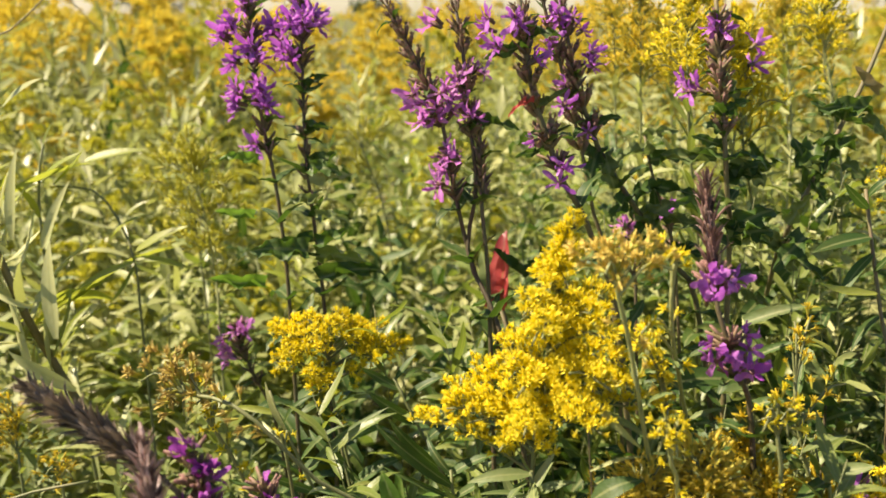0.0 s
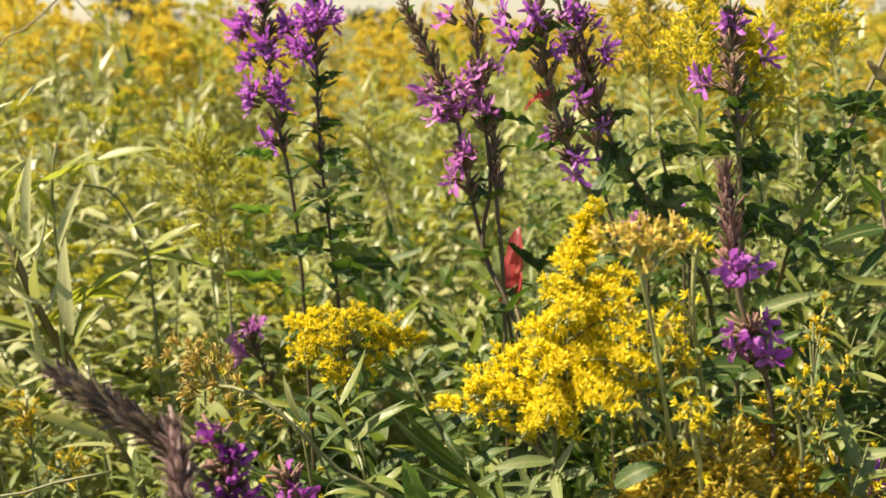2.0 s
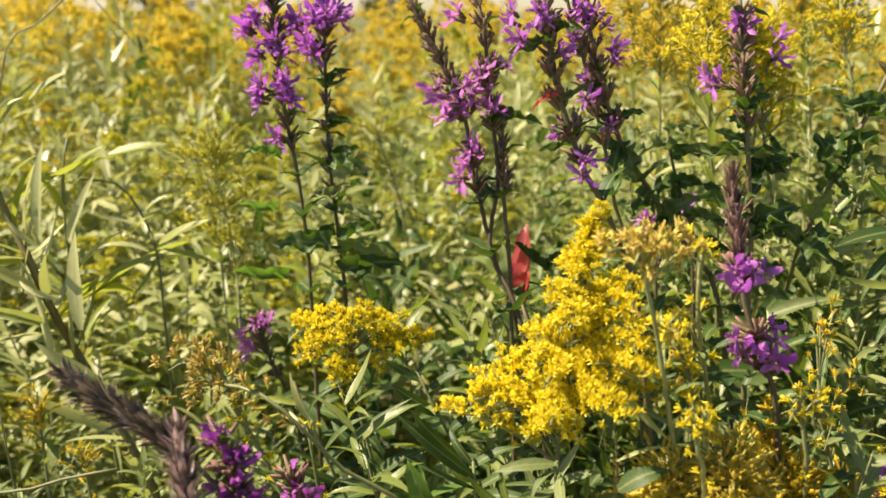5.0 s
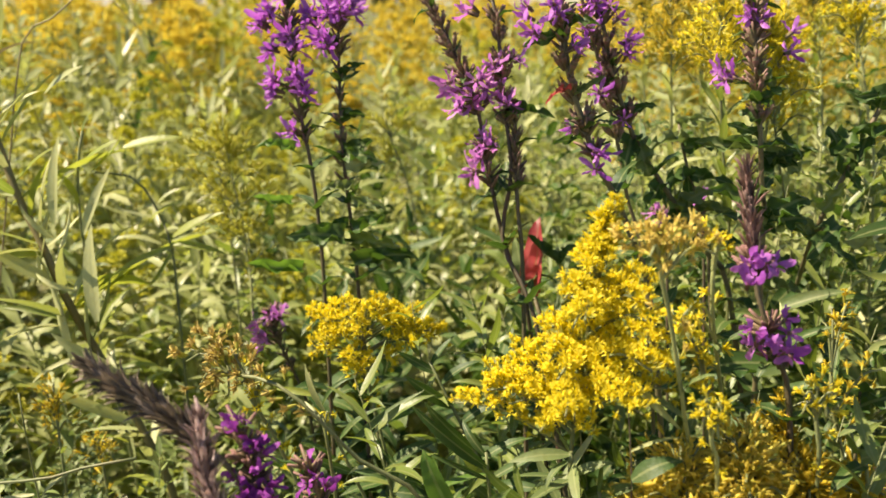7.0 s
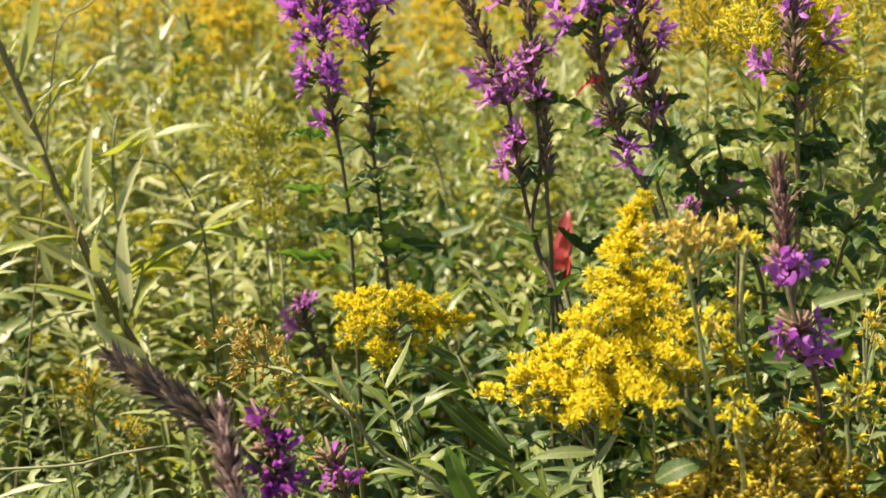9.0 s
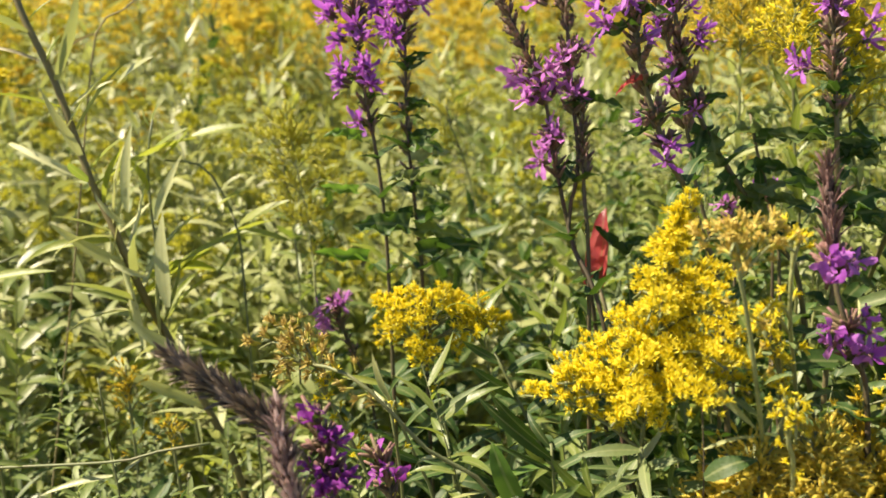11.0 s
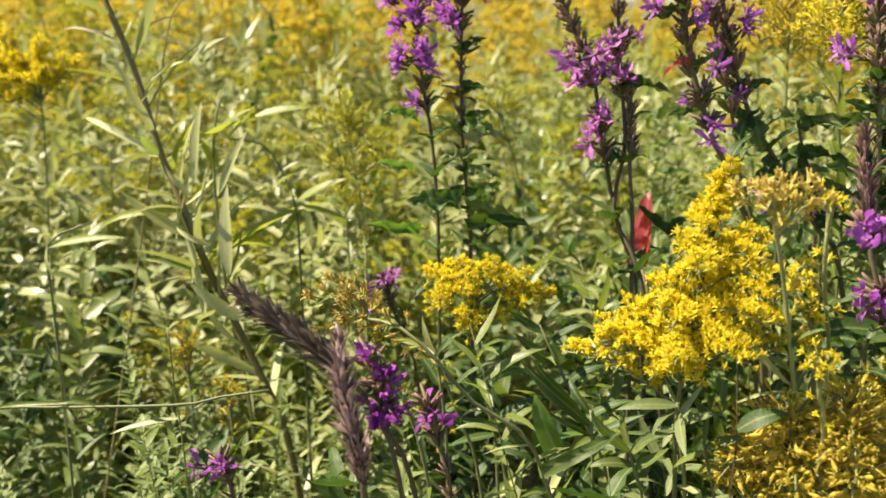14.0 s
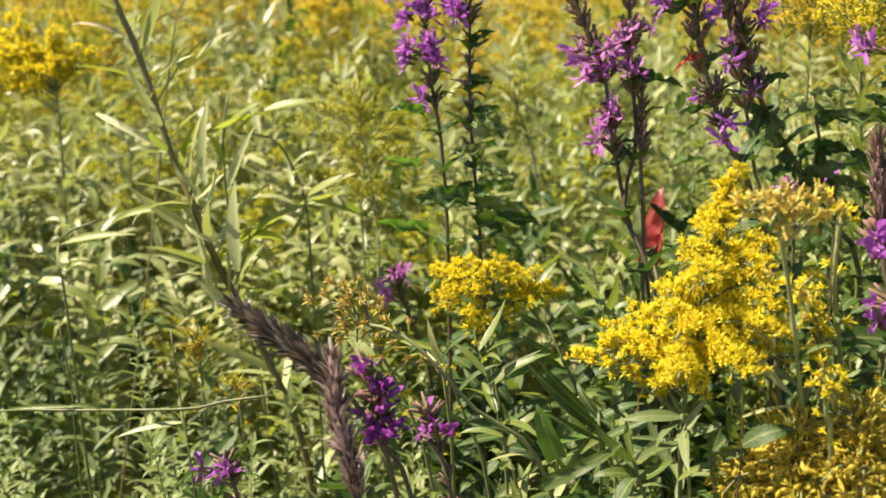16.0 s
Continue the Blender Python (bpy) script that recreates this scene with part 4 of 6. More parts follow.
# ---- flowers in front ----
# the pair of loosestrife stems
loosestrife([(-0.0873, 0.4657, 0.6856), (-0.0891, 0.4668, 0.7259), (-0.0924, 0.4666, 0.7616), (-0.0973, 0.4725, 0.7827), (-0.1031, 0.4820, 0.8159), (-0.1061, 0.4914, 0.8491), (-0.1087, 0.4957, 0.8642)],
            [((-0.1158, 0.4796, 0.8446), 4), ((-0.1231, 0.4825, 0.8371), 4), ((-0.1003, 0.4748, 0.8269), 4), ((-0.1154, 0.4839, 0.8234), 3), ((-0.1120, 0.4745, 0.8088), 3), ((-0.1135, 0.4719, 0.7998), 3), ((-0.0962, 0.4651, 0.8111), 4), ((-0.0940, 0.4673, 0.8003), 3), ((-0.1035, 0.4661, 0.7789), 2), ((-0.1087, 0.4931, 0.8551), 4)], ((-0.0940, 0.4683, 0.7676), 1.0), 34, (0.55, (-0.0941, 0.4700, 0.7736), 13), 0.032, seed=1)
loosestrife([(-0.0677, 0.4661, 0.6856), (-0.0709, 0.4672, 0.7259), (-0.0749, 0.4695, 0.7706), (-0.0770, 0.4816, 0.8129), (-0.0778, 0.4894, 0.8400), (-0.0789, 0.4963, 0.8642)],
            [((-0.0889, 0.4823, 0.8341), 4), ((-0.0834, 0.4751, 0.8269), 4), ((-0.0960, 0.4886, 0.8385), 3), ((-0.0736, 0.4756, 0.8461), 5), ((-0.0688, 0.4865, 0.8476), 4), ((-0.0819, 0.4802, 0.8446), 4), ((-0.0773, 0.4942, 0.8566), 5)], ((-0.0709, 0.4601, 0.7374), 1.0), 40, (0.55, (-0.0770, 0.4807, 0.8098), 15), 0.030, seed=2,
            extra=[((-0.0763, 0.4743, 0.7872), (-0.0632, 0.4658, 0.7929), 1.0, LEAF_DARK_SHADED), ((-0.0764, 0.4799, 0.8068), (-0.0634, 0.4730, 0.8180), 1.0, LEAF_DARK_SHADED), ((-0.0749, 0.4687, 0.7676), (-0.0545, 0.4604, 0.7737), 1.2, LEAF_DARK_SHADED), ((-0.0729, 0.4661, 0.7585), (-0.0501, 0.4679, 0.7631), 0.9, LEAF_PALE), ((-0.0722, 0.4671, 0.7259), (-0.0938, 0.4557, 0.7238), 1.0, LEAF_DARK_SHADED), ((-0.0708, 0.4645, 0.7166), (-0.0388, 0.4559, 0.7208), 0.7, LEAF), ((-0.0727, 0.4478, 0.7246), (-0.1019, 0.4372, 0.7315), 1.0, LEAF_DARK_SHADED), ((-0.0955, 0.4429, 0.707), (-0.1242, 0.4319, 0.7121), 0.7, LEAF_BRIGHT), ((-0.1016, 0.4526, 0.7421), (-0.1212, 0.4414, 0.7464), 0.7, LEAF_BRIGHT), ((-0.0675, 0.4488, 0.7284), (-0.0462, 0.4388, 0.7372), 1.0, LEAF_DARK_SHADED), ((-0.0666, 0.4437, 0.7099), (-0.0279, 0.436, 0.7269), 0.5, LEAF_DARK_SHADED), ((-0.0718, 0.4595, 0.7671), (-0.0545, 0.4485, 0.7721), 1.1, LEAF_DARK_SHADED), ((-0.1001, 0.4604, 0.77), (-0.1182, 0.4502, 0.7783), 0.8, LEAF_BRIGHT), ((-0.0681, 0.4547, 0.7495), (-0.0827, 0.4437, 0.7549), 1.0, LEAF_SAGE), ((-0.0681, 0.4526, 0.7421), (-0.0486, 0.4415, 0.7469), 0.7, LEAF_SAGE)])
# the middle group
loosestrife([(0.0281, 0.4362, 0.6836), (0.0190, 0.4333, 0.7102), (0.0115, 0.4301, 0.7359), (0.0044, 0.4339, 0.7679), (-0.0007, 0.4418, 0.7959), (-0.0066, 0.4457, 0.8099), (-0.0169, 0.4516, 0.8309), (-0.0301, 0.4581, 0.8546)],
            [((-0.0152, 0.4397, 0.8075), 2), ((-0.0051, 0.4383, 0.8020), 3), ((-0.0094, 0.4362, 0.7951), 2), ((0.0006, 0.4404, 0.8089), 2), ((0.0051, 0.4444, 0.8043), 2), ((0.0002, 0.4328, 0.7826), 2), ((0.0057, 0.4272, 0.7807), 2), ((0.0008, 0.4305, 0.7743), 2), ((-0.0055, 0.4288, 0.7688), 2)], ((-0.0057, 0.4450, 0.8071), 1.0), 110, (0.55, (0.0053, 0.4331, 0.7651), 11), 0.034, seed=3, petal=PETAL_PINK, thick=0.0017, gap=0.0062, calyx=1.1)
loosestrife([(0.0301, 0.4064, 0.6886), (0.0130, 0.4276, 0.7274), (0.0170, 0.4326, 0.7623), (0.0133, 0.4421, 0.7959), (0.0105, 0.4509, 0.8267), (0.0057, 0.4588, 0.8546)],
            [((-0.0068, 0.4502, 0.8435), 2), ((0.0204, 0.4491, 0.8197), 2), ((0.0057, 0.4425, 0.8158), 2), ((0.0136, 0.4383, 0.8006), 2)], ((0.0142, 0.4397, 0.7875), 1.0), 50, (0.55, (0.0170, 0.4326, 0.7623), 10), 0.034, seed=4, petal=PETAL_PINK, thick=0.0017, gap=0.0095, calyx=1.3,
            extra=[((0.0133, 0.4421, 0.7959), (0.0395, 0.4364, 0.7923), 0.8, LEAF_DARK_SHADED)])
loosestrife([(0.0234, 0.4238, 0.7132), (0.0200, 0.4286, 0.7483), (0.0195, 0.4346, 0.7693), (0.0182, 0.4430, 0.7987)], [], ((0.0199, 0.4310, 0.7567), 1.0), 70, (0.2, (0.0199, 0.4302, 0.7539), 5), 0.024, seed=44, thick=0.0018, label="loosestrife spike in pinkish-brown bud")
# the tall group over the plume
loosestrife([(0.0875, 0.4116, 0.7024), (0.0767, 0.4097, 0.7328), (0.0664, 0.4059, 0.7566), (0.0551, 0.4003, 0.7742), (0.0497, 0.3993, 0.7892), (0.0415, 0.4003, 0.8113), (0.0369, 0.4022, 0.8366), (0.0336, 0.4026, 0.8563)],
            [((0.0184, 0.3988, 0.8441), 3), ((0.0231, 0.3918, 0.8373), 2), ((0.0427, 0.3951, 0.8294), 1), ((0.0371, 0.3907, 0.7963), 1), ((0.0553, 0.3915, 0.7798), 2), ((0.0509, 0.3900, 0.7748), 1), ((0.0313, 0.3897, 0.8478), 2)], ((0.0516, 0.3973, 0.7823), 1.0), 50, (0.45, (0.0435, 0.3924, 0.8018), 12), 0.034, thick=0.0023, seed=5, gap=0.0135, flower_size=0.0068, calyx=1.5, stem_mat=STEM_BROWN,
            extra=[((0.0389, 0.4016, 0.8341), (0.0181, 0.3898, 0.8308), 0.6, LEAF_DARK_SHADED), ((0.0415, 0.3995, 0.8087), (0.0288, 0.3890, 0.8092), 0.45, LEAF_ROSE_LIT), ((0.0476, 0.3985, 0.7866), (0.0328, 0.3879, 0.7869), 0.5, LEAF_DARK_SHADED), ((0.0429, 0.3989, 0.8062), (0.0585, 0.4013, 0.8138), 0.6, LEAF_SAGE), ((0.0381, 0.4030, 0.8390), (0.0520, 0.3933, 0.8405), 1.0, LEAF_DARK_SHADED)])
loosestrife([(0.1372, 0.4418, 0.6954), (0.1204, 0.4386, 0.7218), (0.1042, 0.4343, 0.7444), (0.0813, 0.4329, 0.7771), (0.0740, 0.4321, 0.7930), (0.0664, 0.4320, 0.8112), (0.0615, 0.4388, 0.8355), (0.0577, 0.4450, 0.8571)],
            [((0.0729, 0.4320, 0.8290), 3), ((0.0747, 0.4301, 0.8223), 2), ((0.0572, 0.4282, 0.8170), 1), ((0.0684, 0.4223, 0.7956), 1), ((0.0548, 0.4318, 0.8477), 3), ((0.0654, 0.4361, 0.8437), 2)], ((0.0780, 0.4286, 0.7807), 1.0), 50, (0.45, (0.0679, 0.4304, 0.8058), 13), 0.034, thick=0.0021, seed=6, gap=0.0125, flower_size=0.0068, calyx=1.4, stem_mat=STEM_BROWN,
            extra=[((0.0774, 0.4325, 0.7943), (0.0909, 0.4301, 0.8031), 0.7, LEAF_DARK_SHADED), ((0.0813, 0.4337, 0.7799), (0.0855, 0.4188, 0.7639), 1.2, LEAF_SAGE), ((0.0784, 0.4344, 0.7826), (0.0709, 0.4192, 0.7666), 1.2, LEAF_DARK_SHADED), ((0.0941, 0.4329, 0.7581), (0.0833, 0.4185, 0.7451), 1.2, LEAF_DARK_SHADED), ((0.1042, 0.4343, 0.7444), (0.1188, 0.4289, 0.7605), 1.1, LEAF_SAGE), ((0.1012, 0.4359, 0.7500), (0.1118, 0.4224, 0.7384), 1.1, LEAF), ((0.1204, 0.4386, 0.7218), (0.1307, 0.4328, 0.7373), 1.1, LEAF_DARK_SHADED)])
loosestrife([(0.0867, 0.4251, 0.7132), (0.0763, 0.4248, 0.7494), (0.0695, 0.4285, 0.7807), (0.0599, 0.4334, 0.8166), (0.0500, 0.4373, 0.8490), (0.0465, 0.4351, 0.8596)], [((0.0564, 0.4251, 0.8063), 1), ((0.0508, 0.4276, 0.8332), 2)], ((0.0695, 0.4285, 0.7807), 1.0), 50, (0.5, (0.0703, 0.4277, 0.7779), 9), 0.034, seed=49, thick=0.0015, gap=0.014, calyx=1.3, stem_mat=STEM_BROWN, label="loosestrife mostly in dark bud")
# the near one with a bare seed spike over its flowers
loosestrife([(0.1133, 0.2853, 0.6960), (0.1072, 0.2875, 0.7221), (0.1002, 0.2872, 0.7386), (0.0971, 0.2916, 0.7504), (0.0964, 0.2961, 0.7624), (0.0942, 0.3041, 0.7907)],
            [((0.0911, 0.2853, 0.7615), 2), ((0.0979, 0.2895, 0.7585), 1), ((0.0888, 0.2832, 0.7562), 1), ((0.0957, 0.2832, 0.7558), 1), ((0.1090, 0.2977, 0.7523), 1), ((0.0935, 0.2807, 0.7355), 2), ((0.1083, 0.2868, 0.7371), 2), ((0.1005, 0.2795, 0.7309), 2), ((0.1094, 0.2845, 0.7296), 2)], ((0.0964, 0.2952, 0.7600), 1.0), 70, (0.58, (0.1078, 0.2869, 0.7201), 8), 0.034, hairy=True, coat=SCALE_PINK, fat=0.0007, scales=2.6, seed=7, flower_size=0.0062, flowers=FLOWERS_BROAD, label="purple loosestrife with a brown seed spike above its flowers")
# behind it, with curled leaves
loosestrife([(0.1449, 0.4214, 0.7329), (0.1407, 0.4187, 0.7598), (0.1362, 0.4164, 0.7883), (0.1347, 0.4232, 0.8120), (0.1332, 0.4315, 0.8411), (0.1317, 0.4367, 0.8596)],
            [((0.1168, 0.4239, 0.8160), 2), ((0.1210, 0.4229, 0.8120), 1), ((0.1318, 0.4326, 0.8451), 3), ((0.1359, 0.4308, 0.8385), 2), ((0.1582, 0.4404, 0.8342), 1), ((0.1577, 0.4380, 0.8261), 1)], ((0.1354, 0.4148, 0.7830), 1.0), 60, (0.55, (0.1353, 0.4224, 0.8094), 15), 0.036, "wavy", seed=8, thick=0.002, gap=0.012, calyx=1.4, stem_mat=STEM_BROWN,
            extra=[((0.1398, 0.4210, 0.7679), (0.1569, 0.4145, 0.7804), 1.1, LEAF_DARK_SHADED), ((0.1355, 0.4240, 0.7787), (0.1095, 0.4336, 0.7777), 0.9, LEAF_SAGE), ((0.1399, 0.4171, 0.7544), (0.1131, 0.4174, 0.7571), 1.1, LEAF_DARK_SHADED), ((0.1414, 0.4133, 0.7409), (0.1625, 0.4063, 0.7513), 1.1, LEAF_DARK_SHADED), ((0.1412, 0.4234, 0.7760), (0.1652, 0.4116, 0.7698), 0.9, LEAF_SAGE), ((0.1362, 0.4175, 0.7922), (0.1255, 0.4143, 0.8000), 1.4, LEAF_DARK_SHADED), ((0.1406, 0.4222, 0.7720), (0.1555, 0.4124, 0.7730), 1.3, LEAF_DARK_SHADED), ((0.1407, 0.4187, 0.7598), (0.1256, 0.4110, 0.7523), 1.3, LEAF_SAGE), ((0.1419, 0.4148, 0.7463), (0.1516, 0.4019, 0.7368), 1.2, LEAF_OLIVE), ((0.1413, 0.4140, 0.7436), (0.1625, 0.4095, 0.7624), 1.1, LEAF_DARK_SHADED), ((0.1361, 0.4202, 0.8015), (0.1479, 0.4176, 0.8099), 1.2, LEAF_DARK_SHADED), ((0.1347, 0.4247, 0.8173), (0.1452, 0.4168, 0.8073), 1.1, LEAF_SAGE), ((0.1380, 0.4206, 0.7849), (0.1211, 0.4172, 0.7922), 1.0, LEAF_DARK_SHADED)])
loosestrife([(0.2132, 0.5577, 0.6229), (0.1942, 0.4921, 0.6857), (0.1749, 0.4321, 0.7316), (0.1834, 0.4219, 0.7679), (0.1959, 0.4287, 0.7909), (0.2112, 0.4372, 0.8193), (0.2251, 0.4468, 0.8517), (0.2334, 0.4531, 0.8734)], [], (0.97, 1.0), 10, (0.4, 0.95, 7), 0.036, "wavy", seed=9, thick=0.0019, stem_mat=STEM_BROWN, label="arching reddish stem with curled wavy leaves",
            extra=[((0.1708, 0.4224, 0.7342), (0.1793, 0.4140, 0.7409), 0.7, STRAW), ((0.1834, 0.4219, 0.7679), (0.1748, 0.4283, 0.7909), 1.0, LEAF_DARK_SHADED), ((0.1708, 0.4224, 0.7342), (0.1610, 0.4152, 0.7463), 1.1, LEAF_SAGE), ((0.1973, 0.4307, 0.7977), (0.1832, 0.4331, 0.8071), 1.0, LEAF_DARK_SHADED), ((0.1834, 0.4219, 0.7679), (0.1882, 0.4136, 0.7568), 1.1, LEAF_DARK_SHADED), ((0.1729, 0.4207, 0.7465), (0.1834, 0.4199, 0.7612), 1.3, LEAF), ((0.1708, 0.4231, 0.7370), (0.1752, 0.4099, 0.7268), 1.3, LEAF_SAGE), ((0.1866, 0.4219, 0.7315), (0.2061, 0.4111, 0.7287), 0.9, LEAF_OLIVE), ((0.1945, 0.4283, 0.7896), (0.1830, 0.4120, 0.7698), 0.9, LEAF_DARK_SHADED), ((0.2093, 0.4278, 0.8023), (0.184, 0.419, 0.8079), 1.0, LEAF_DARK_SHADED), ((0.2074, 0.4271, 0.7996), (0.2139, 0.4141, 0.7904), 1.0, LEAF_SAGE), ((0.2004, 0.4228, 0.7844), (0.177, 0.4145, 0.7917), 0.8, LEAF_DARK_SHADED), ((0.1824, 0.4236, 0.7871), (0.1759, 0.4083, 0.7694), 1.0, LEAF_DARK_SHADED), ((0.1968, 0.4208, 0.7769), (0.2074, 0.4087, 0.7707), 1.0, LEAF_SAGE), ((0.1907, 0.42, 0.7742), (0.1699, 0.4101, 0.776), 0.9, LEAF_SAGE), ((0.2124, 0.43, 0.8104), (0.1944, 0.4232, 0.8231), 0.7, STRAW), ((0.1782, 0.4111, 0.742), (0.1585, 0.3978, 0.7315), 1.1, LEAF_DARK_SHADED)])
# low at the front, brown spikes and purple flowers, their petals darkened for shade
loosestrife([(-0.0792, 0.2236, 0.6750), (-0.0819, 0.2213, 0.6966), (-0.0848, 0.2228, 0.7092), (-0.0867, 0.2256, 0.7190), (-0.0878, 0.2280, 0.7278)], [], ((-0.0795, 0.2239, 0.6760), 1.0), 150, (0.2, 0.6, 3), 0.03, hairy=True, thick=0.002, seed=10, coat=SCALE_GLINT, fat=0.0011, scales=2.4, label="brown hairy loosestrife seed spike")
loosestrife([(-0.0687, 0.2406, 0.6614), (-0.0790, 0.2443, 0.6933), (-0.0971, 0.2448, 0.7145), (-0.1128, 0.2473, 0.7242), (-0.1297, 0.2500, 0.7347)], [], ((-0.0944, 0.2441, 0.7118), 1.0), 150, (0.2, 0.55, 3), 0.03, hairy=True, thick=0.0015, seed=11, fat=0.0014, scales=3.6, label="dark drooping loosestrife seed spike")
loosestrife([(-0.0664, 0.2507, 0.6602), (-0.0762, 0.2515, 0.6819), (-0.0789, 0.2507, 0.6975), (-0.0838, 0.2548, 0.7121)],
            [((-0.0825, 0.2498, 0.7126), 2), ((-0.0769, 0.2489, 0.7091), 2), ((-0.0815, 0.2478, 0.7055), 1), ((-0.0750, 0.2469, 0.7019), 2), ((-0.0833, 0.2452, 0.6965), 2), ((-0.0731, 0.2449, 0.6947), 3), ((-0.0793, 0.2393, 0.6939), 2)], ((-0.0762, 0.2515, 0.6819), 1.0), 50, (0.2, 0.8, 4), 0.03, seed=12, petal=PETAL_SHADED, flower_size=0.0052, flowers=FLOWERS_BROAD)
loosestrife([(-0.0549, 0.2761, 0.6393), (-0.0615, 0.2826, 0.6621), (-0.0670, 0.2872, 0.6787)], [((-0.0680, 0.2875, 0.6798), 1), ((-0.0661, 0.2811, 0.6756), 2), ((-0.0618, 0.2811, 0.6752), 1)], (0.9, 1.0), 14, (0.2, 0.8, 4), 0.026, seed=13, petal=PETAL_SHADED, flower_size=0.0052, flowers=FLOWERS_BROAD)
loosestrife([(-0.1107, 0.5201, 0.5867), (-0.1184, 0.5170, 0.6127), (-0.1269, 0.5136, 0.6379), (-0.1313, 0.5181, 0.6538)], [((-0.1393, 0.5107, 0.6468), 2), ((-0.1338, 0.5088, 0.6398), 2), ((-0.1248, 0.5187, 0.6555), 2), ((-0.1302, 0.5124, 0.6520), 2)], (0.93, 1.0), 40, (0.2, 0.9, 6), 0.03, seed=14, petal=PETAL_PINK)
loosestrife([(0.1105, 0.4741, 0.7014), (0.1077, 0.4813, 0.7265), (0.1054, 0.4831, 0.7328)], [((0.1042, 0.4768, 0.7293), 2), ((0.1059, 0.4751, 0.7231), 1)], (0.95, 1.0), 20, (0.2, 0.9, 5), 0.03, seed=15, petal=PETAL_PINK)
loosestrife([(0.1373, 0.4966, 0.7053), (0.1337, 0.5045, 0.7331), (0.1320, 0.5068, 0.7413)], [((0.1313, 0.5001, 0.7358), 2)], (0.95, 1.0), 20, (0.2, 0.9, 5), 0.03, seed=16)
loosestrife([(0.1740, 0.3117, 0.6384), (0.1715, 0.3168, 0.6565), (0.1703, 0.3181, 0.6611)], [((0.1667, 0.3129, 0.6614), 3)], (0.95, 1.0), 20, (0.2, 0.9, 4), 0.03, seed=17)
loosestrife([(-0.1618, 0.3072, 0.6135), (-0.1669, 0.3096, 0.6235), (-0.1676, 0.3109, 0.6285)], [((-0.1652, 0.3060, 0.6287), 2), ((-0.1797, 0.3035, 0.6256), 1)], (0.95, 1.0), 20, (0.2, 0.9, 4), 0.03, seed=18)

# the yellow plume in front
goldenrod([(0.0353, 0.2896, 0.6437), (0.0337, 0.2901, 0.6635), (0.0338, 0.2916, 0.6871), (0.0378, 0.2966, 0.7222), (0.0426, 0.3001, 0.7523), (0.0487, 0.3076, 0.7781)],
          [(-0.0108, 0.2993, 0.6989), (0.0013, 0.2963, 0.7057), (0.0023, 0.3077, 0.7089), (0.0719, 0.2931, 0.7079), (0.0196, 0.2742, 0.6998), (0.0378, 0.2740, 0.6978), (0.0722, 0.3053, 0.7141), (0.0227, 0.3105, 0.7253), (0.0114, 0.3146, 0.7144), (0.0540, 0.3024, 0.7327), (0.0259, 0.2778, 0.7187), (0.0426, 0.2788, 0.7206), (0.0293, 0.3058, 0.7373), (0.0530, 0.3067, 0.7404), (0.0347, 0.3028, 0.7528), (0.0472, 0.2995, 0.7588),
           (0.0381, 0.3017, 0.7583), (0.0378, 0.2864, 0.7432), (0.0416, 0.3036, 0.7644), (0.0443, 0.3028, 0.7696), (0.0407, 0.2964, 0.7573), (0.0472, 0.3037, 0.7644), (0.0463, 0.3042, 0.7746), (0.0487, 0.3063, 0.7734), (0.0435, 0.2903, 0.7545), (0.0369, 0.2916, 0.7511), (0.0312, 0.2839, 0.7357), (0.0414, 0.2823, 0.7394), (0.0236, 0.2859, 0.7222), (0.0274, 0.2666, 0.7093), (0.0092, 0.2904, 0.7028), (0.0493, 0.2858, 0.7202), (0.0565, 0.2792, 0.7455), (0.0594, 0.2756, 0.7397), (0.0607, 0.2707, 0.7335), (0.0637, 0.2668, 0.727), (0.055, 0.2613, 0.7295), (0.0522, 0.2828, 0.7473), (0.0601, 0.2886, 0.7495), (0.0328, 0.2667, 0.7453), (0.0277, 0.2828, 0.7473), (0.0499, 0.2615, 0.7189), (0.0522, 0.2583, 0.7151)],
          heads=60, size=0.0046, single=True, seed=21, one_side=1.0, label="goldenrod with a full bright yellow plume", leaves=(0.55, (0.0344, 0.2910, 0.6850), 9), leaf_size=0.036, leaf_mat=LEAF_PALE, first=(0.0330, 0.2892, 0.6788), spread=0.0036, tip_heads=44, fill=15)
# a faded one beside it
goldenrod([(0.0799, 0.2866, 0.6663), (0.0690, 0.2675, 0.7093), (0.0599, 0.2629, 0.7485), (0.0538, 0.2579, 0.7676), (0.0537, 0.2594, 0.7727)],
          [(0.0420, 0.2591, 0.7727), (0.0464, 0.2556, 0.7784), (0.0582, 0.2602, 0.7753), (0.0659, 0.2642, 0.7705), (0.0489, 0.2489, 0.7730), (0.0732, 0.2641, 0.7696)], FADED, 24, 0.0062, "goldenrod gone over, with faded brown heads", (0.72, 0.95, 17), 0.026, seed=22, leaf_mat=LEAF_SAGE, stem_mat=STEM_LIGHT, first=(0.0574, 0.2602, 0.7573), last=0.99, spread=0.0045, tip_heads=8)
goldenrod([(0.0794, 0.2756, 0.7007), (0.0758, 0.2777, 0.7261), (0.0695, 0.2756, 0.7376)], [(0.0655, 0.2766, 0.7413), (0.0714, 0.2762, 0.7395), (0.0773, 0.2790, 0.7124), (0.0765, 0.2687, 0.7130)], YELLOW, 22, 0.005, "small goldenrod with a few yellow heads", (0.5, 0.95, 6), 0.022, seed=23, leaf_mat=LEAF_PALE, first=0.9, spread=0.003, tip_heads=4)
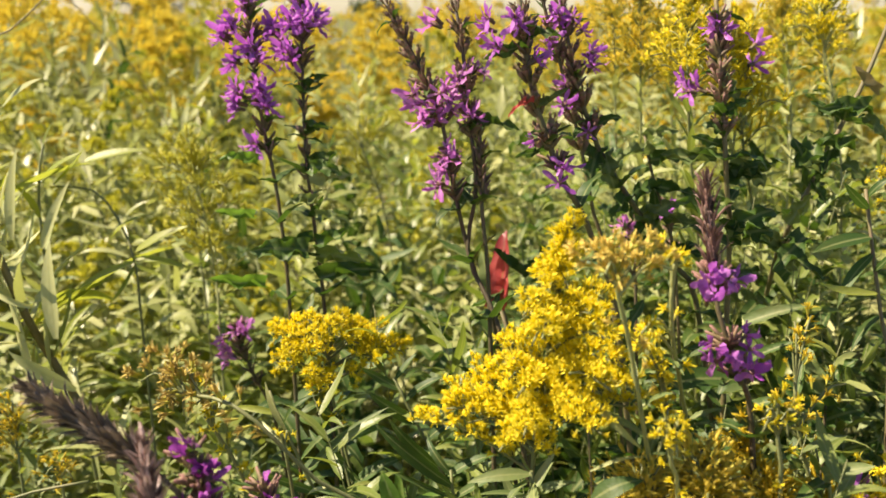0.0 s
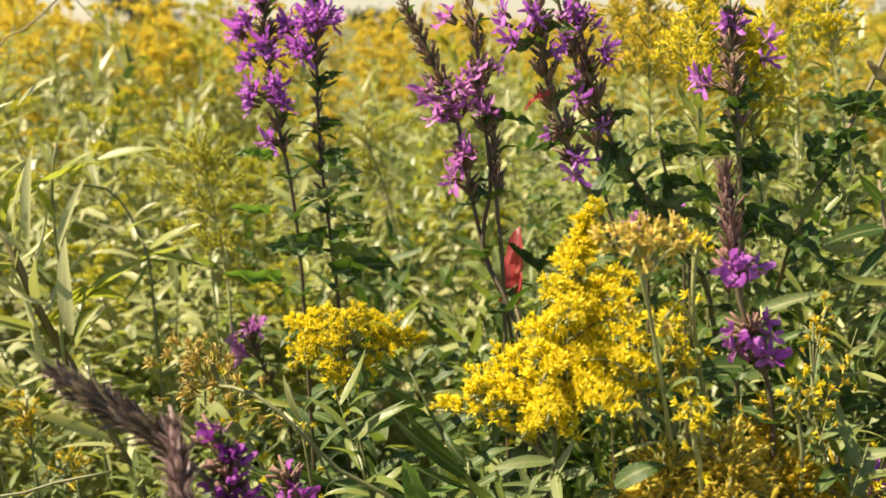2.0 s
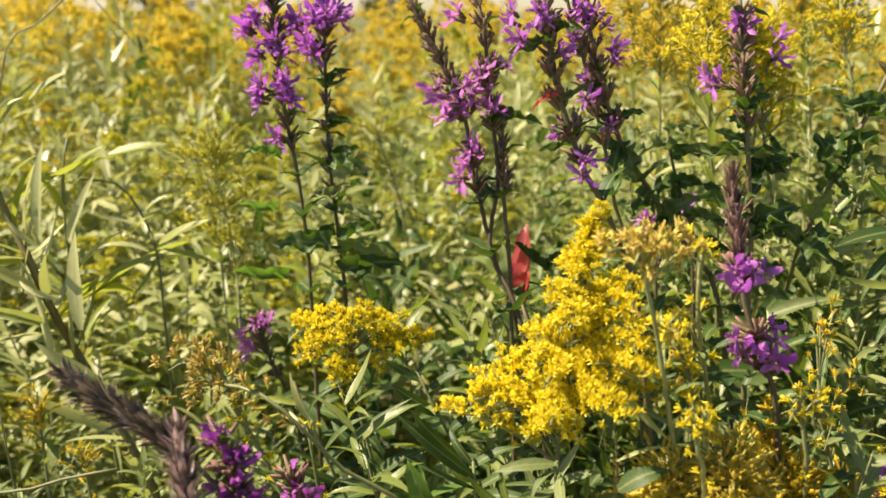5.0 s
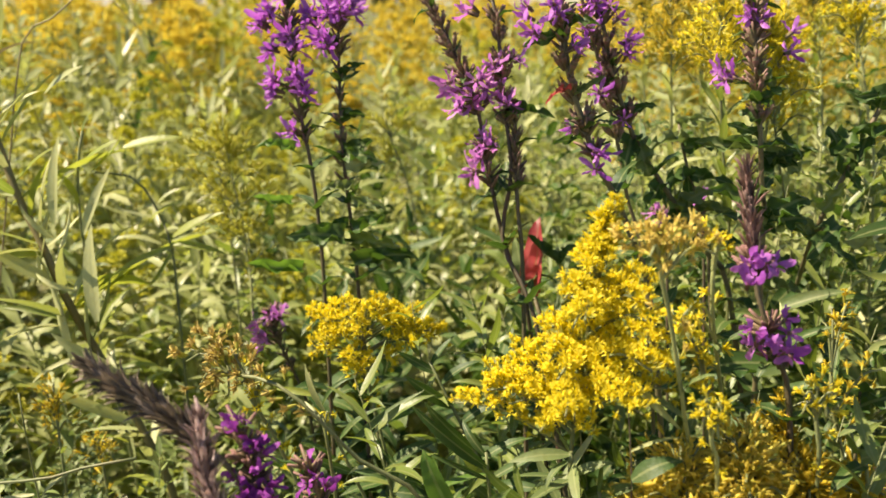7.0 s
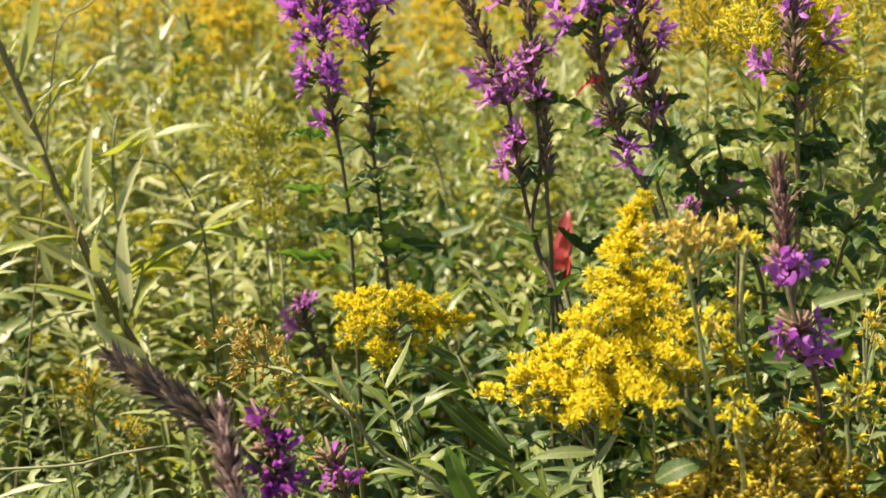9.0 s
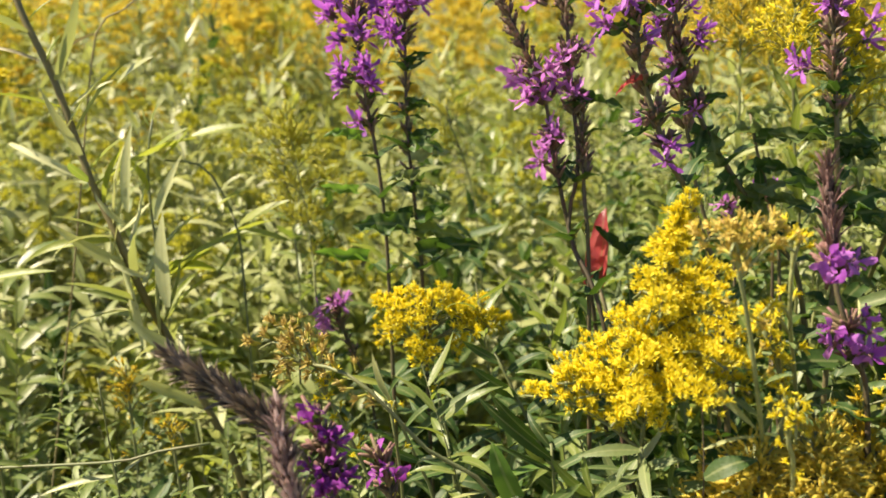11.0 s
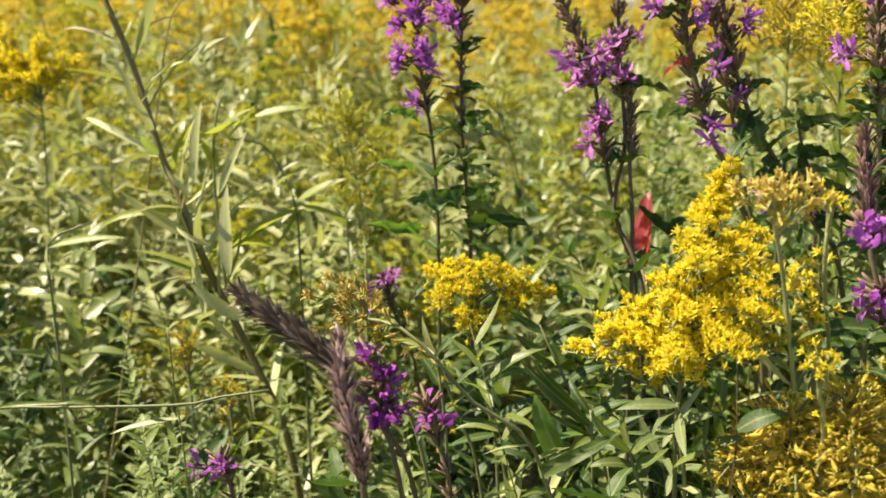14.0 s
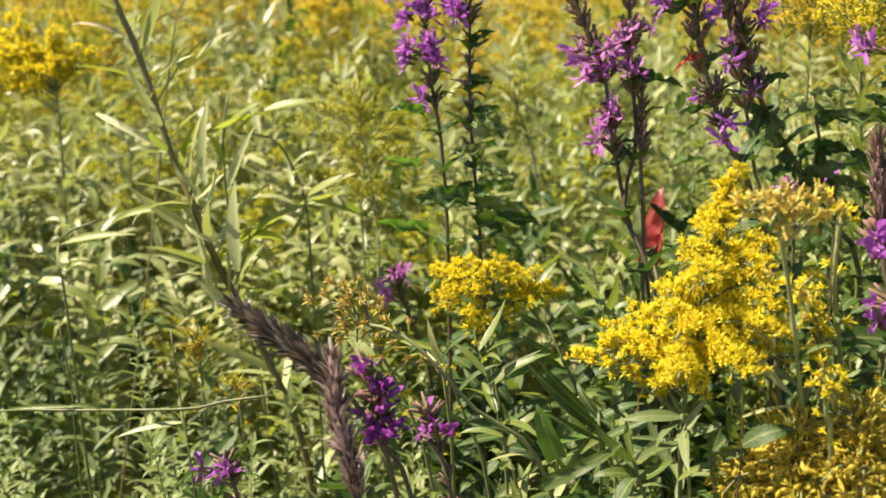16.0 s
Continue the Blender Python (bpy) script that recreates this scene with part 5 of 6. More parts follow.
# the arching one
goldenrod([(-0.0459, 0.4012, 0.6032), (-0.0510, 0.4041, 0.6316), (-0.0557, 0.4052, 0.6538), (-0.0573, 0.4054, 0.6728), (-0.0577, 0.4043, 0.6872)],
          [(-0.0844, 0.4016, 0.6797), (-0.0785, 0.3982, 0.6855), (-0.0699, 0.3988, 0.6871), (-0.0613, 0.3884, 0.6684), (-0.0650, 0.3905, 0.6760), (-0.0571, 0.3945, 0.6712), (-0.0871, 0.4104, 0.6924), (-0.0404, 0.4004, 0.6725), (-0.0315, 0.3986, 0.6836), (-0.0176, 0.4140, 0.6821), (-0.0246, 0.4050, 0.6872), (-0.0427, 0.4168, 0.6934), (-0.0553, 0.3979, 0.7009), (-0.0294, 0.4166, 0.6920), (-0.0780, 0.4162, 0.6940), (-0.0679, 0.4078, 0.7002), (-0.0506, 0.4084, 0.7010), (-0.0415, 0.4003, 0.6904), (-0.0637, 0.3964, 0.6963), (-0.0347, 0.4058, 0.6908), (-0.0580, 0.3938, 0.6868), (-0.0793, 0.4051, 0.6913)],
          YELLOW, 46, 0.0052, "goldenrod with an arching golden plume", single=True, leaves=(0.3, 0.85, 9), leaf_size=0.045, seed=24, first=(-0.0536, 0.4032, 0.6467), last=0.995, sag=0.004, spread=0.0036, leaf_mat=LEAF_PALE, tip_heads=16, begin=0.5, one_side=0.7)
# the dull golden ones, low in front
for foot, mid, low, top, rad, n, floret, sd in (
        ((0.0822, 0.2759, 0.6290), (0.0787, 0.2751, 0.6445), (0.0725, 0.2649, 0.6637), (0.0703, 0.2741, 0.6959), 0.030, 32, PALE_GOLD, 25), ((0.1060, 0.2764, 0.6290), (0.1020, 0.2756, 0.6446), (0.0914, 0.2571, 0.6716), (0.0932, 0.2801, 0.6974), 0.030, 34, PALE_GOLD, 45),
        ((0.1328, 0.2854, 0.6223), (0.1285, 0.2847, 0.6383), (0.1181, 0.2701, 0.6607), (0.1188, 0.2879, 0.6864), 0.029, 28, GOLD, 55), ((0.0617, 0.2840, 0.6223), (0.0606, 0.2790, 0.6414), (0.0605, 0.2771, 0.6527), (0.0593, 0.2798, 0.6803), 0.024, 20, PALE_GOLD, 56),
        ((0.1551, 0.2858, 0.6223), (0.1504, 0.2851, 0.6383), (0.1458, 0.2831, 0.6497), (0.1424, 0.2905, 0.6757), 0.026, 24, GOLD, 57)):
    goldenrod([foot, mid, low, top], plume_ends(low, top, rad, n, sd, 0.1), floret, 46, 0.0051, "dense dull-golden goldenrod past its best", (0.62, 0.98, 15), 0.024, kit=SPINDLES + HEADS_MID[:3], seed=sd, first=0.74, spread=0.0055, leaf_mat=LEAF_OLIVE, one_side=0.0, tip_heads=16)
goldenrod([(0.1647, 0.3149, 0.6140), (0.1574, 0.3177, 0.6424), (0.1503, 0.3196, 0.6679), (0.1433, 0.3221, 0.6949), (0.1476, 0.3352, 0.7222)],
          [(0.1354, 0.3156, 0.6909), (0.1379, 0.3100, 0.6895), (0.1446, 0.3153, 0.6894), (0.1486, 0.3068, 0.6776), (0.1412, 0.3124, 0.6795), (0.1452, 0.3361, 0.7256), (0.1523, 0.3369, 0.7278), (0.1417, 0.3344, 0.7199), (0.1290, 0.3244, 0.6860), (0.1715, 0.3387, 0.6966)],
          GOLD, 8, 0.0058, "goldenrod with scattered starry heads", (0.5, 0.97, 22), 0.036, seed=26, first=0.72, spread=0.0045, leaf_mat=LEAF_DARK_SHADED, tip_heads=4)
goldenrod([(0.1913, 0.3154, 0.6140), (0.1861, 0.3182, 0.6424), (0.1762, 0.3189, 0.6633)],
          [(0.1620, 0.3059, 0.6553), (0.1762, 0.3202, 0.6679), (0.1856, 0.3216, 0.6724), (0.1880, 0.3165, 0.6543)], YELLOW, 20, 0.006, "goldenrod in flower at the edge", (0.4, 0.9, 8), 0.035, seed=27, first=0.85, spread=0.006)
# tall ones behind
for foot, mid, low, top, rad, n, floret, sd in (
        ((0.1472, 0.5952, 0.6856), (0.1405, 0.5986, 0.7342), (0.1368, 0.6071, 0.8002), (0.1372, 0.6277, 0.8719), 0.030, 22, GOLD, 28), ((0.1557, 0.5085, 0.7092), (0.1489, 0.5119, 0.7576), (0.1439, 0.5152, 0.8059), (0.1452, 0.5341, 0.8716), 0.030, 26, YELLOW, 29),
        ((0.1976, 0.5190, 0.7066), (0.1884, 0.5178, 0.7392), (0.1801, 0.5172, 0.7740), (0.1756, 0.5368, 0.8426), 0.026, 24, YELLOW, 30), ((0.2851, 0.5980, 0.6856), (0.2740, 0.6068, 0.7534), (0.2651, 0.6140, 0.8153), (0.2667, 0.6303, 0.8719), 0.030, 16, LIMEBUD, 31),
        ((0.1758, 0.6537, 0.6698), (0.1771, 0.6586, 0.7230), (0.1740, 0.6665, 0.7871), (0.1715, 0.6843, 0.8493), 0.034, 18, FIELD_GOLD, 46), ((0.2865, 0.6752, 0.6646), (0.2775, 0.6803, 0.7192), (0.2682, 0.6997, 0.8237), (0.2680, 0.7120, 0.8665), 0.030, 14, FIELD_GOLD, 47),
        ((0.1354, 0.6722, 0.6645), (0.1376, 0.6775, 0.7192), (0.1350, 0.6897, 0.7981), (0.1324, 0.7081, 0.8622), 0.034, 18, FIELD_GOLD, 48)):
    goldenrod([foot, mid, low, top], plume_ends(low, top, rad, n, sd), floret, 26, 0.0078, "tall goldenrod with an upright yellow plume", (0.60, low, 50), 0.036, leaf_width=1.0, seed=sd, leaf_lean=0.6, rich=False, first=0.80, spread=0.0045, leaf_mat=LEAF if sd % 2 else LEAF_OLIVE)
goldenrod([(0.0973, 0.3108, 0.6797), (0.0895, 0.299, 0.7121), (0.0797, 0.2808, 0.7398), (0.0772, 0.2773, 0.7574), (0.0774, 0.278, 0.7672)],
          [(0.0741, 0.2745, 0.7698), (0.0793, 0.2763, 0.7685), (0.0643, 0.2625, 0.7489), (0.0635, 0.2633, 0.7442), (0.0758, 0.2718, 0.7675)], YELLOW, 7, 0.0062, "slender goldenrod with a few pale yellow heads", (0.62, 0.96, 13), 0.026, seed=71, first=0.80, last=0.99, spread=0.003, leaf_mat=LEAF_SAGE, stem_mat=STEM_LIGHT, tip_heads=3, begin=0.7)
goldenrod([(0.1721, 0.5112, 0.7474), (0.1755, 0.5194, 0.7769), (0.1824, 0.5368, 0.8022), (0.1929, 0.5563, 0.8354)],
          [(0.1585, 0.5348, 0.8326), (0.1685, 0.5479, 0.8423), (0.1721, 0.521, 0.8201), (0.1964, 0.5601, 0.849), (0.1997, 0.5432, 0.8256), (0.1754, 0.5497, 0.849), (0.1891, 0.5248, 0.7966), (0.1788, 0.5183, 0.8105)], YELLOW, 30, 0.0064, "goldenrod with upright yellow sprays", (0.7, 0.97, 30), 0.030, seed=72, first=0.84, spread=0.0045, leaf_mat=LEAF_PALE, stem_mat=STEM_LIGHT, leaf_lean=0.7)
goldenrod([(0.254, 0.5397, 0.738), (0.2511, 0.5484, 0.7692), (0.2468, 0.558, 0.8039), (0.2414, 0.5666, 0.8351), (0.2396, 0.5714, 0.8524)],
          [(0.2211, 0.5601, 0.849), (0.2176, 0.5573, 0.8388), (0.2494, 0.5563, 0.8354), (0.2576, 0.5705, 0.849), (0.2324, 0.5719, 0.8542), (0.2476, 0.554, 0.8269)], YELLOW, 20, 0.0062, "pale-leaved goldenrod with short yellow sprays", (0.72, 0.96, 34), 0.034, seed=73, first=0.90, spread=0.0045, leaf_mat=LEAF_SUNLIT, stem_mat=STEM_LIGHT, leaf_lean=1.2, leaf_width=0.7)
goldenrod([(0.2398, 0.5898, 0.7316), (0.2418, 0.6003, 0.7695), (0.2398, 0.6118, 0.8111), (0.2378, 0.6181, 0.8337)],
          [(0.2262, 0.6047, 0.8229), (0.2455, 0.6037, 0.8191), (0.2359, 0.6192, 0.8375)], LIMEBUD, 16, 0.006, "pale-leaved goldenrod in bud", (0.72, 0.98, 36), 0.036, seed=74, first=0.92, spread=0.004, leaf_mat=LEAF_PALE, stem_mat=STEM_LIGHT, leaf_lean=1.1, leaf_width=0.75)
goldenrod([(0.0789, 0.2562, 0.6886), (0.0755, 0.2525, 0.7014), (0.0719, 0.2498, 0.7181)],
          [(0.0678, 0.245, 0.7158), (0.0737, 0.2445, 0.7137), (0.0669, 0.2465, 0.7209), (0.0754, 0.2457, 0.7182), (0.0705, 0.2461, 0.7195), (0.0687, 0.2475, 0.7247), (0.074, 0.2471, 0.7233)], YELLOW, 10, 0.0046, "small goldenrod with bright yellow clusters", (0.6, 0.95, 6), 0.024, seed=79, first=(0.0755, 0.2525, 0.7014), last=0.99, spread=0.0030, leaf_mat=LEAF_SAGE, stem_mat=STEM_LIGHT, tip_heads=6, begin=0.55)
goldenrod([(0.1189, 0.2705, 0.6841), (0.1166, 0.2697, 0.7001), (0.1146, 0.2721, 0.7161)],
          [(0.1092, 0.2676, 0.7109), (0.1179, 0.2672, 0.7096), (0.1096, 0.269, 0.7159), (0.1212, 0.2689, 0.7156), (0.114, 0.2698, 0.7189)], YELLOW, 7, 0.0056, "goldenrod with scattered starry heads", (0.6, 0.95, 8), 0.026, seed=80, first=(0.1166, 0.2697, 0.7001), last=0.99, spread=0.004, leaf_mat=LEAF_MID, tip_heads=4, begin=0.6)
# faded cluster on the other side
goldenrod([(-0.019, 0.3009, 0.6439), (-0.0495, 0.3015, 0.6725), (-0.0714, 0.3021, 0.697), (-0.0869, 0.309, 0.7032), (-0.1101, 0.3235, 0.6995)], [(-0.1230, 0.3246, 0.7041), (-0.1167, 0.3169, 0.6949), (-0.1089, 0.3262, 0.7086), (-0.1007, 0.3250, 0.7041), (-0.0959, 0.3173, 0.6949), (-0.1026, 0.3119, 0.6949), (-0.1178, 0.3366, 0.7094)], BROWN, 15, 0.0072, "goldenrod gone over, brown and golden", (0.55, 0.94, 12), 0.03, seed=32, first=(-0.0965, 0.308, 0.7032), last=0.99, spread=0.005, leaf_mat=LEAF_PALE)
goldenrod([(-0.0717, 0.3222, 0.6196), (-0.0848, 0.3239, 0.6628), (-0.0971, 0.3212, 0.6905)], [(-0.0993, 0.3179, 0.6971), (-0.0959, 0.3245, 0.7018), (-0.0912, 0.3174, 0.6949)], YELLOW, 9, 0.005, "small goldenrod with a few yellow heads", (0.4, 0.92, 8), 0.035, seed=33, first=0.94, last=0.99, spread=0.004)
goldenrod([(-0.0645, 0.3397, 0.6075), (-0.0659, 0.3387, 0.6405), (-0.0691, 0.3405, 0.6650), (-0.0704, 0.3422, 0.6710)], [(-0.0729, 0.3414, 0.6686), (-0.0666, 0.3419, 0.6698)], YELLOW, 6, 0.0045, "small goldenrod with a few yellow heads", (0.4, 0.92, 10), 0.05, seed=34, first=0.94, last=0.99, spread=0.003, tip_heads=5, leaf_mat=LEAF_PALE)
# budding sprays
goldenrod([(-0.1945, 0.6719, 0.6140), (-0.1992, 0.6777, 0.6708), (-0.2060, 0.6818, 0.7217), (-0.2153, 0.6905, 0.7525)], [(-0.2358, 0.6850, 0.7349), (-0.2265, 0.6763, 0.7041), (-0.1899, 0.6821, 0.7217), (-0.1806, 0.6747, 0.6953), (-0.2221, 0.6891, 0.7481), (-0.1992, 0.6883, 0.7437), (-0.2403, 0.6799, 0.7173), (-0.1763, 0.6862, 0.7349), (-0.2097, 0.6606, 0.6845), (-0.1825, 0.6562, 0.6671)], LIMEBUD, 22, 0.0090, "goldenrod with greenish-yellow budding sprays", (0.4, 0.9, 20), 0.05, seed=35, first=0.80, spread=0.005, rich=False)
goldenrod([(-0.1546, 0.5615, 0.6295), (-0.1566, 0.5699, 0.6598), (-0.1652, 0.5901, 0.6951), (-0.1732, 0.5997, 0.7297), (-0.1821, 0.6165, 0.7531)],
          [(-0.1385, 0.5759, 0.7187), (-0.1945, 0.5823, 0.6971), (-0.1562, 0.5843, 0.6592), (-0.177, 0.5755, 0.6949), (-0.1448, 0.5817, 0.6726), (-0.1559, 0.5676, 0.689), (-0.1473, 0.5823, 0.6971), (-0.1703, 0.5971, 0.7057), (-0.1887, 0.5817, 0.7174), (-0.1806, 0.5966, 0.7262), (-0.1482, 0.58, 0.7336), (-0.1591, 0.5981, 0.754), (-0.1743, 0.6079, 0.7444), (-0.177, 0.5947, 0.7644), (-0.1925, 0.6051, 0.7569), (-0.1926, 0.5831, 0.7448)],
          LIMEBUD, 32, 0.0082, "goldenrod with sprawling greenish-yellow sprays", (0.4, 0.9, 20), 0.04, seed=75, first=0.72, spread=0.006, rich=False, stem_mat=STEM_LIGHT)
goldenrod([(-0.0479, 0.7651, 0.6383), (-0.0581, 0.7695, 0.6906), (-0.0730, 0.7706, 0.7318), (-0.0782, 0.7761, 0.7514)], [(-0.0984, 0.7673, 0.7220), (-0.0374, 0.7776, 0.7539), (-0.0526, 0.7724, 0.7367), (-0.0934, 0.7737, 0.7440), (-0.0680, 0.7777, 0.7563), (-0.0830, 0.7634, 0.7073)], LIMEBUD, 22, 0.0090, "goldenrod with greenish-yellow budding sprays", (0.4, 0.9, 20), 0.05, seed=36, first=0.84, spread=0.005, rich=False)
goldenrod([(-0.4603, 0.6495, 0.6231), (-0.4611, 0.6583, 0.6828), (-0.4643, 0.6682, 0.7309), (-0.4690, 0.6749, 0.7700)],
          [(-0.5043, 0.6718, 0.7785), (-0.4851, 0.6765, 0.7831), (-0.4660, 0.6809, 0.7868), (-0.4464, 0.6826, 0.7820), (-0.4317, 0.6839, 0.7782), (-0.4922, 0.6589, 0.7656), (-0.4860, 0.6598, 0.7488), (-0.4544, 0.6679, 0.7737), (-0.5165, 0.6710, 0.7823), (-0.5376, 0.6747, 0.7720), (-0.4706, 0.6618, 0.7632), (-0.4565, 0.6870, 0.7679), (-0.5008, 0.6812, 0.7728), (-0.5231, 0.6941, 0.7910), (-0.4772, 0.6569, 0.7517), (-0.4499, 0.6732, 0.7550), (-0.5244, 0.6710, 0.7540), (-0.4689, 0.6838, 0.7970), (-0.5123, 0.6901, 0.8060)],
          YELLOW, 30, 0.0088, "goldenrod with a broad drooping yellow plume", (0.5, 0.9, 26), 0.05, seed=37, first=0.86, spread=0.0045, begin=0.35, leaf_mat=LEAF_OLIVE)

goldenrod([(-0.2433, 0.4452, 0.5843), (-0.245, 0.4487, 0.5969), (-0.2473, 0.4531, 0.6127), (-0.2499, 0.4574, 0.6285)],
          [(-0.2344, 0.4468, 0.6088), (-0.2522, 0.4459, 0.6057), (-0.2393, 0.4498, 0.6197), (-0.2571, 0.4494, 0.6182), (-0.2425, 0.4516, 0.626), (-0.2538, 0.4524, 0.6291), (-0.2467, 0.4537, 0.6338)], GOLD, 18, 0.0064, "low goldenrod with a loose golden plume", (0.5, 0.95, 16), 0.035, seed=76, first=0.8, spread=0.005, leaf_mat=LEAF, rich=False)
goldenrod([(-0.2072, 0.4185, 0.6003), (-0.2087, 0.4201, 0.6062), (-0.2103, 0.4222, 0.6136)],
          [(-0.1989, 0.4148, 0.6059), (-0.2141, 0.4152, 0.6073), (-0.2035, 0.4173, 0.6146), (-0.2111, 0.4177, 0.6161)], GOLD, 14, 0.0064, "low goldenrod with a loose golden plume", (0.5, 0.95, 16), 0.035, seed=77, first=0.8, spread=0.005, leaf_mat=LEAF, rich=False)

# the tall leafy stem
def leafy_stem(pts, leaves, label, thick=0.0024, mat=STEM_GREEN, category="wildflower", name="goldenrod", kit="lance", tip=0.5, spiral=None):
    """A stem with named leaves: where each begins and ends, its width and its material."""
    line0 = curve(rooted(pts), 70)
    base = line0[0].copy()
    p = thing(name, base, label, category, "leafy stems in front")
    part("stem", Geo().tube([q - base for q in line0], thick, thick * tip, 7), [mat], p)
    for i, (a, e, w, mt, which, *face) in enumerate(leaves):
        a, e = Vector(a) - base, Vector(e) - base
        part("leaf", KIT[kit][which % len(KIT[kit])], [mt], p, frame_at(a, e - a, Vector(face[0] if face else (-0.7 + 0.1 * (i % 3 - 1), -0.5, 0.6)), (e - a).length, w))
    if spiral:
        s0, s1, count, size, mats, sd = spiral
        r = random.Random(sd)
        line = [q - base for q in line0]
        for i in range(count):
            add_leaves(p, line, s0 + (s1 - s0) * i / count, s0 + (s1 - s0) * (i + 1) / count, 1, kit, [mats[i % len(mats)]], size, 0.85, False, None, r, i * 2.4, 0.8)
    return p


# its cream leaves carry the sunlight in their base colour
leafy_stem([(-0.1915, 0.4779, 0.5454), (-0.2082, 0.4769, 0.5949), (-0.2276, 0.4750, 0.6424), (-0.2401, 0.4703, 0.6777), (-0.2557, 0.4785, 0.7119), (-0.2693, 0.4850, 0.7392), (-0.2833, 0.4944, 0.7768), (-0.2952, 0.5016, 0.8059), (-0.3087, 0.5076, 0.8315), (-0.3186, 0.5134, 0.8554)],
           [((-0.2817, 0.4961, 0.7820), (-0.2538, 0.4913, 0.8020), 0.9, LEAF_SUNLIT, 0), ((-0.2934, 0.5018, 0.8059), (-0.2721, 0.5267, 0.8370), 0.5, STRAW, 1), ((-0.3007, 0.5020, 0.8092), (-0.3399, 0.4895, 0.8280), 0.4, STRAW, 2), ((-0.2713, 0.4863, 0.7443), (-0.2466, 0.4829, 0.7703), 0.8, LEAF_LIME, 0),
            ((-0.2729, 0.4851, 0.7409), (-0.3307, 0.4750, 0.7744), 0.45, LEAF_SUNLIT, 2), ((-0.2693, 0.4850, 0.7392), (-0.2785, 0.4624, 0.7586), 1.0, LEAF, 1), ((-0.2558, 0.4790, 0.7136), (-0.2435, 0.4701, 0.7720), 0.75, LEAF_SUNLIT, 0), ((-0.2537, 0.4772, 0.7068), (-0.2869, 0.4500, 0.7192), 0.9, LEAF_SUNLIT, 2),
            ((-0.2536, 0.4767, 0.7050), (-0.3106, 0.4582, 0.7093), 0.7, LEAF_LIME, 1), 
            ((-0.2313, 0.4751, 0.6441), (-0.2242, 0.4556, 0.7150), 1.2, LEAF_SUNLIT, 0), ((-0.2392, 0.4788, 0.6598), (-0.2934, 0.4489, 0.6710), 0.35, LEAF_SUNLIT, 2), ((-0.2393, 0.4793, 0.6616), (-0.2846, 0.4668, 0.6824), 0.5, LEAF, 1), ((-0.2257, 0.4752, 0.6424), (-0.2687, 0.4566, 0.6414), 0.5, LEAF_SUNLIT, 1),
            ((-0.2156, 0.4691, 0.6179), (-0.2512, 0.4497, 0.6580), 0.9, LEAF_SUNLIT, 2), ((-0.2042, 0.4752, 0.5877), (-0.2191, 0.4506, 0.6024), 0.8, LEAF_SUNLIT, 0),
            ((-0.2082, 0.4769, 0.5949), (-0.2744, 0.4672, 0.6331), 0.6, LEAF_SUNLIT, 3), ((-0.3087, 0.5076, 0.8315), (-0.2917, 0.5145, 0.8488), 0.9, LEAF, 0), ((-0.2970, 0.5019, 0.8076), (-0.2827, 0.4959, 0.8285), 0.9, LEAF, 0),
            ((-0.2723, 0.4828, 0.7335), (-0.2305, 0.5491, 0.7646), 1.7, LEAF_LIME, 0), ((-0.2495, 0.4782, 0.6720), (-0.2289, 0.5472, 0.6850), 1.6, LEAF_LIME, 1), ((-0.2421, 0.4780, 0.6686), (-0.1975, 0.5975, 0.7012), 1.0, LEAF_LIME, 0), ((-0.2361, 0.4603, 0.6412), (-0.2478, 0.4796, 0.7123), 1.8, LEAF_SUNLIT, 3), ((-0.2568, 0.4717, 0.6887), (-0.2475, 0.4868, 0.7553), 0.8, LEAF_SUNLIT, 0), ((-0.2414, 0.4665, 0.6647), (-0.2249, 0.5095, 0.7338), 0.8, LEAF_SUNLIT, 1), ((-0.2460, 0.4730, 0.6888), (-0.2872, 0.4561, 0.7198), 0.9, LEAF_SUNLIT, 0), ((-0.2852, 0.4913, 0.7680), (-0.2576, 0.4963, 0.8102), 0.6, LEAF_SUNLIT, 0), ((-0.2125, 0.4445, 0.6755), (-0.2166, 0.4494, 0.7304), 1.15, LEAF_SUNLIT, 0, (-0.3, -1.0, 0.2)), ((-0.2203, 0.4578, 0.7234), (-0.2044, 0.4581, 0.7618), 0.9, LEAF_SUNLIT, 0, (-0.3, -1.0, 0.2)), ((-0.2392, 0.4639, 0.7266), (-0.2367, 0.4676, 0.7774), 0.9, LEAF_SUNLIT, 0, (-0.3, -1.0, 0.2)), ((-0.1974, 0.4278, 0.6528), (-0.2318, 0.4236, 0.6748), 1.3, LEAF_SUNLIT, 0, (-0.3, -1.0, 0.2)), ((-0.225, 0.4491, 0.6919), (-0.2506, 0.4417, 0.7026), 0.7, LEAF_SUNLIT, 2, (-0.3, -1.0, 0.2)), ((-0.2399, 0.4618, 0.719), (-0.2595, 0.4567, 0.738), 0.9, LEAF_SUNLIT, 1, (-0.3, -1.0, 0.2))],
           "tall leafy goldenrod stem with long narrow leaves, sunlit pale", 0.0034, STEM_OLIVE, tip=0.6, spiral=(0.50, 0.97, 26, 0.056, (LEAF_SUNLIT, LEAF_OLIVE, LEAF_LIME, LEAF_PALE), 63))
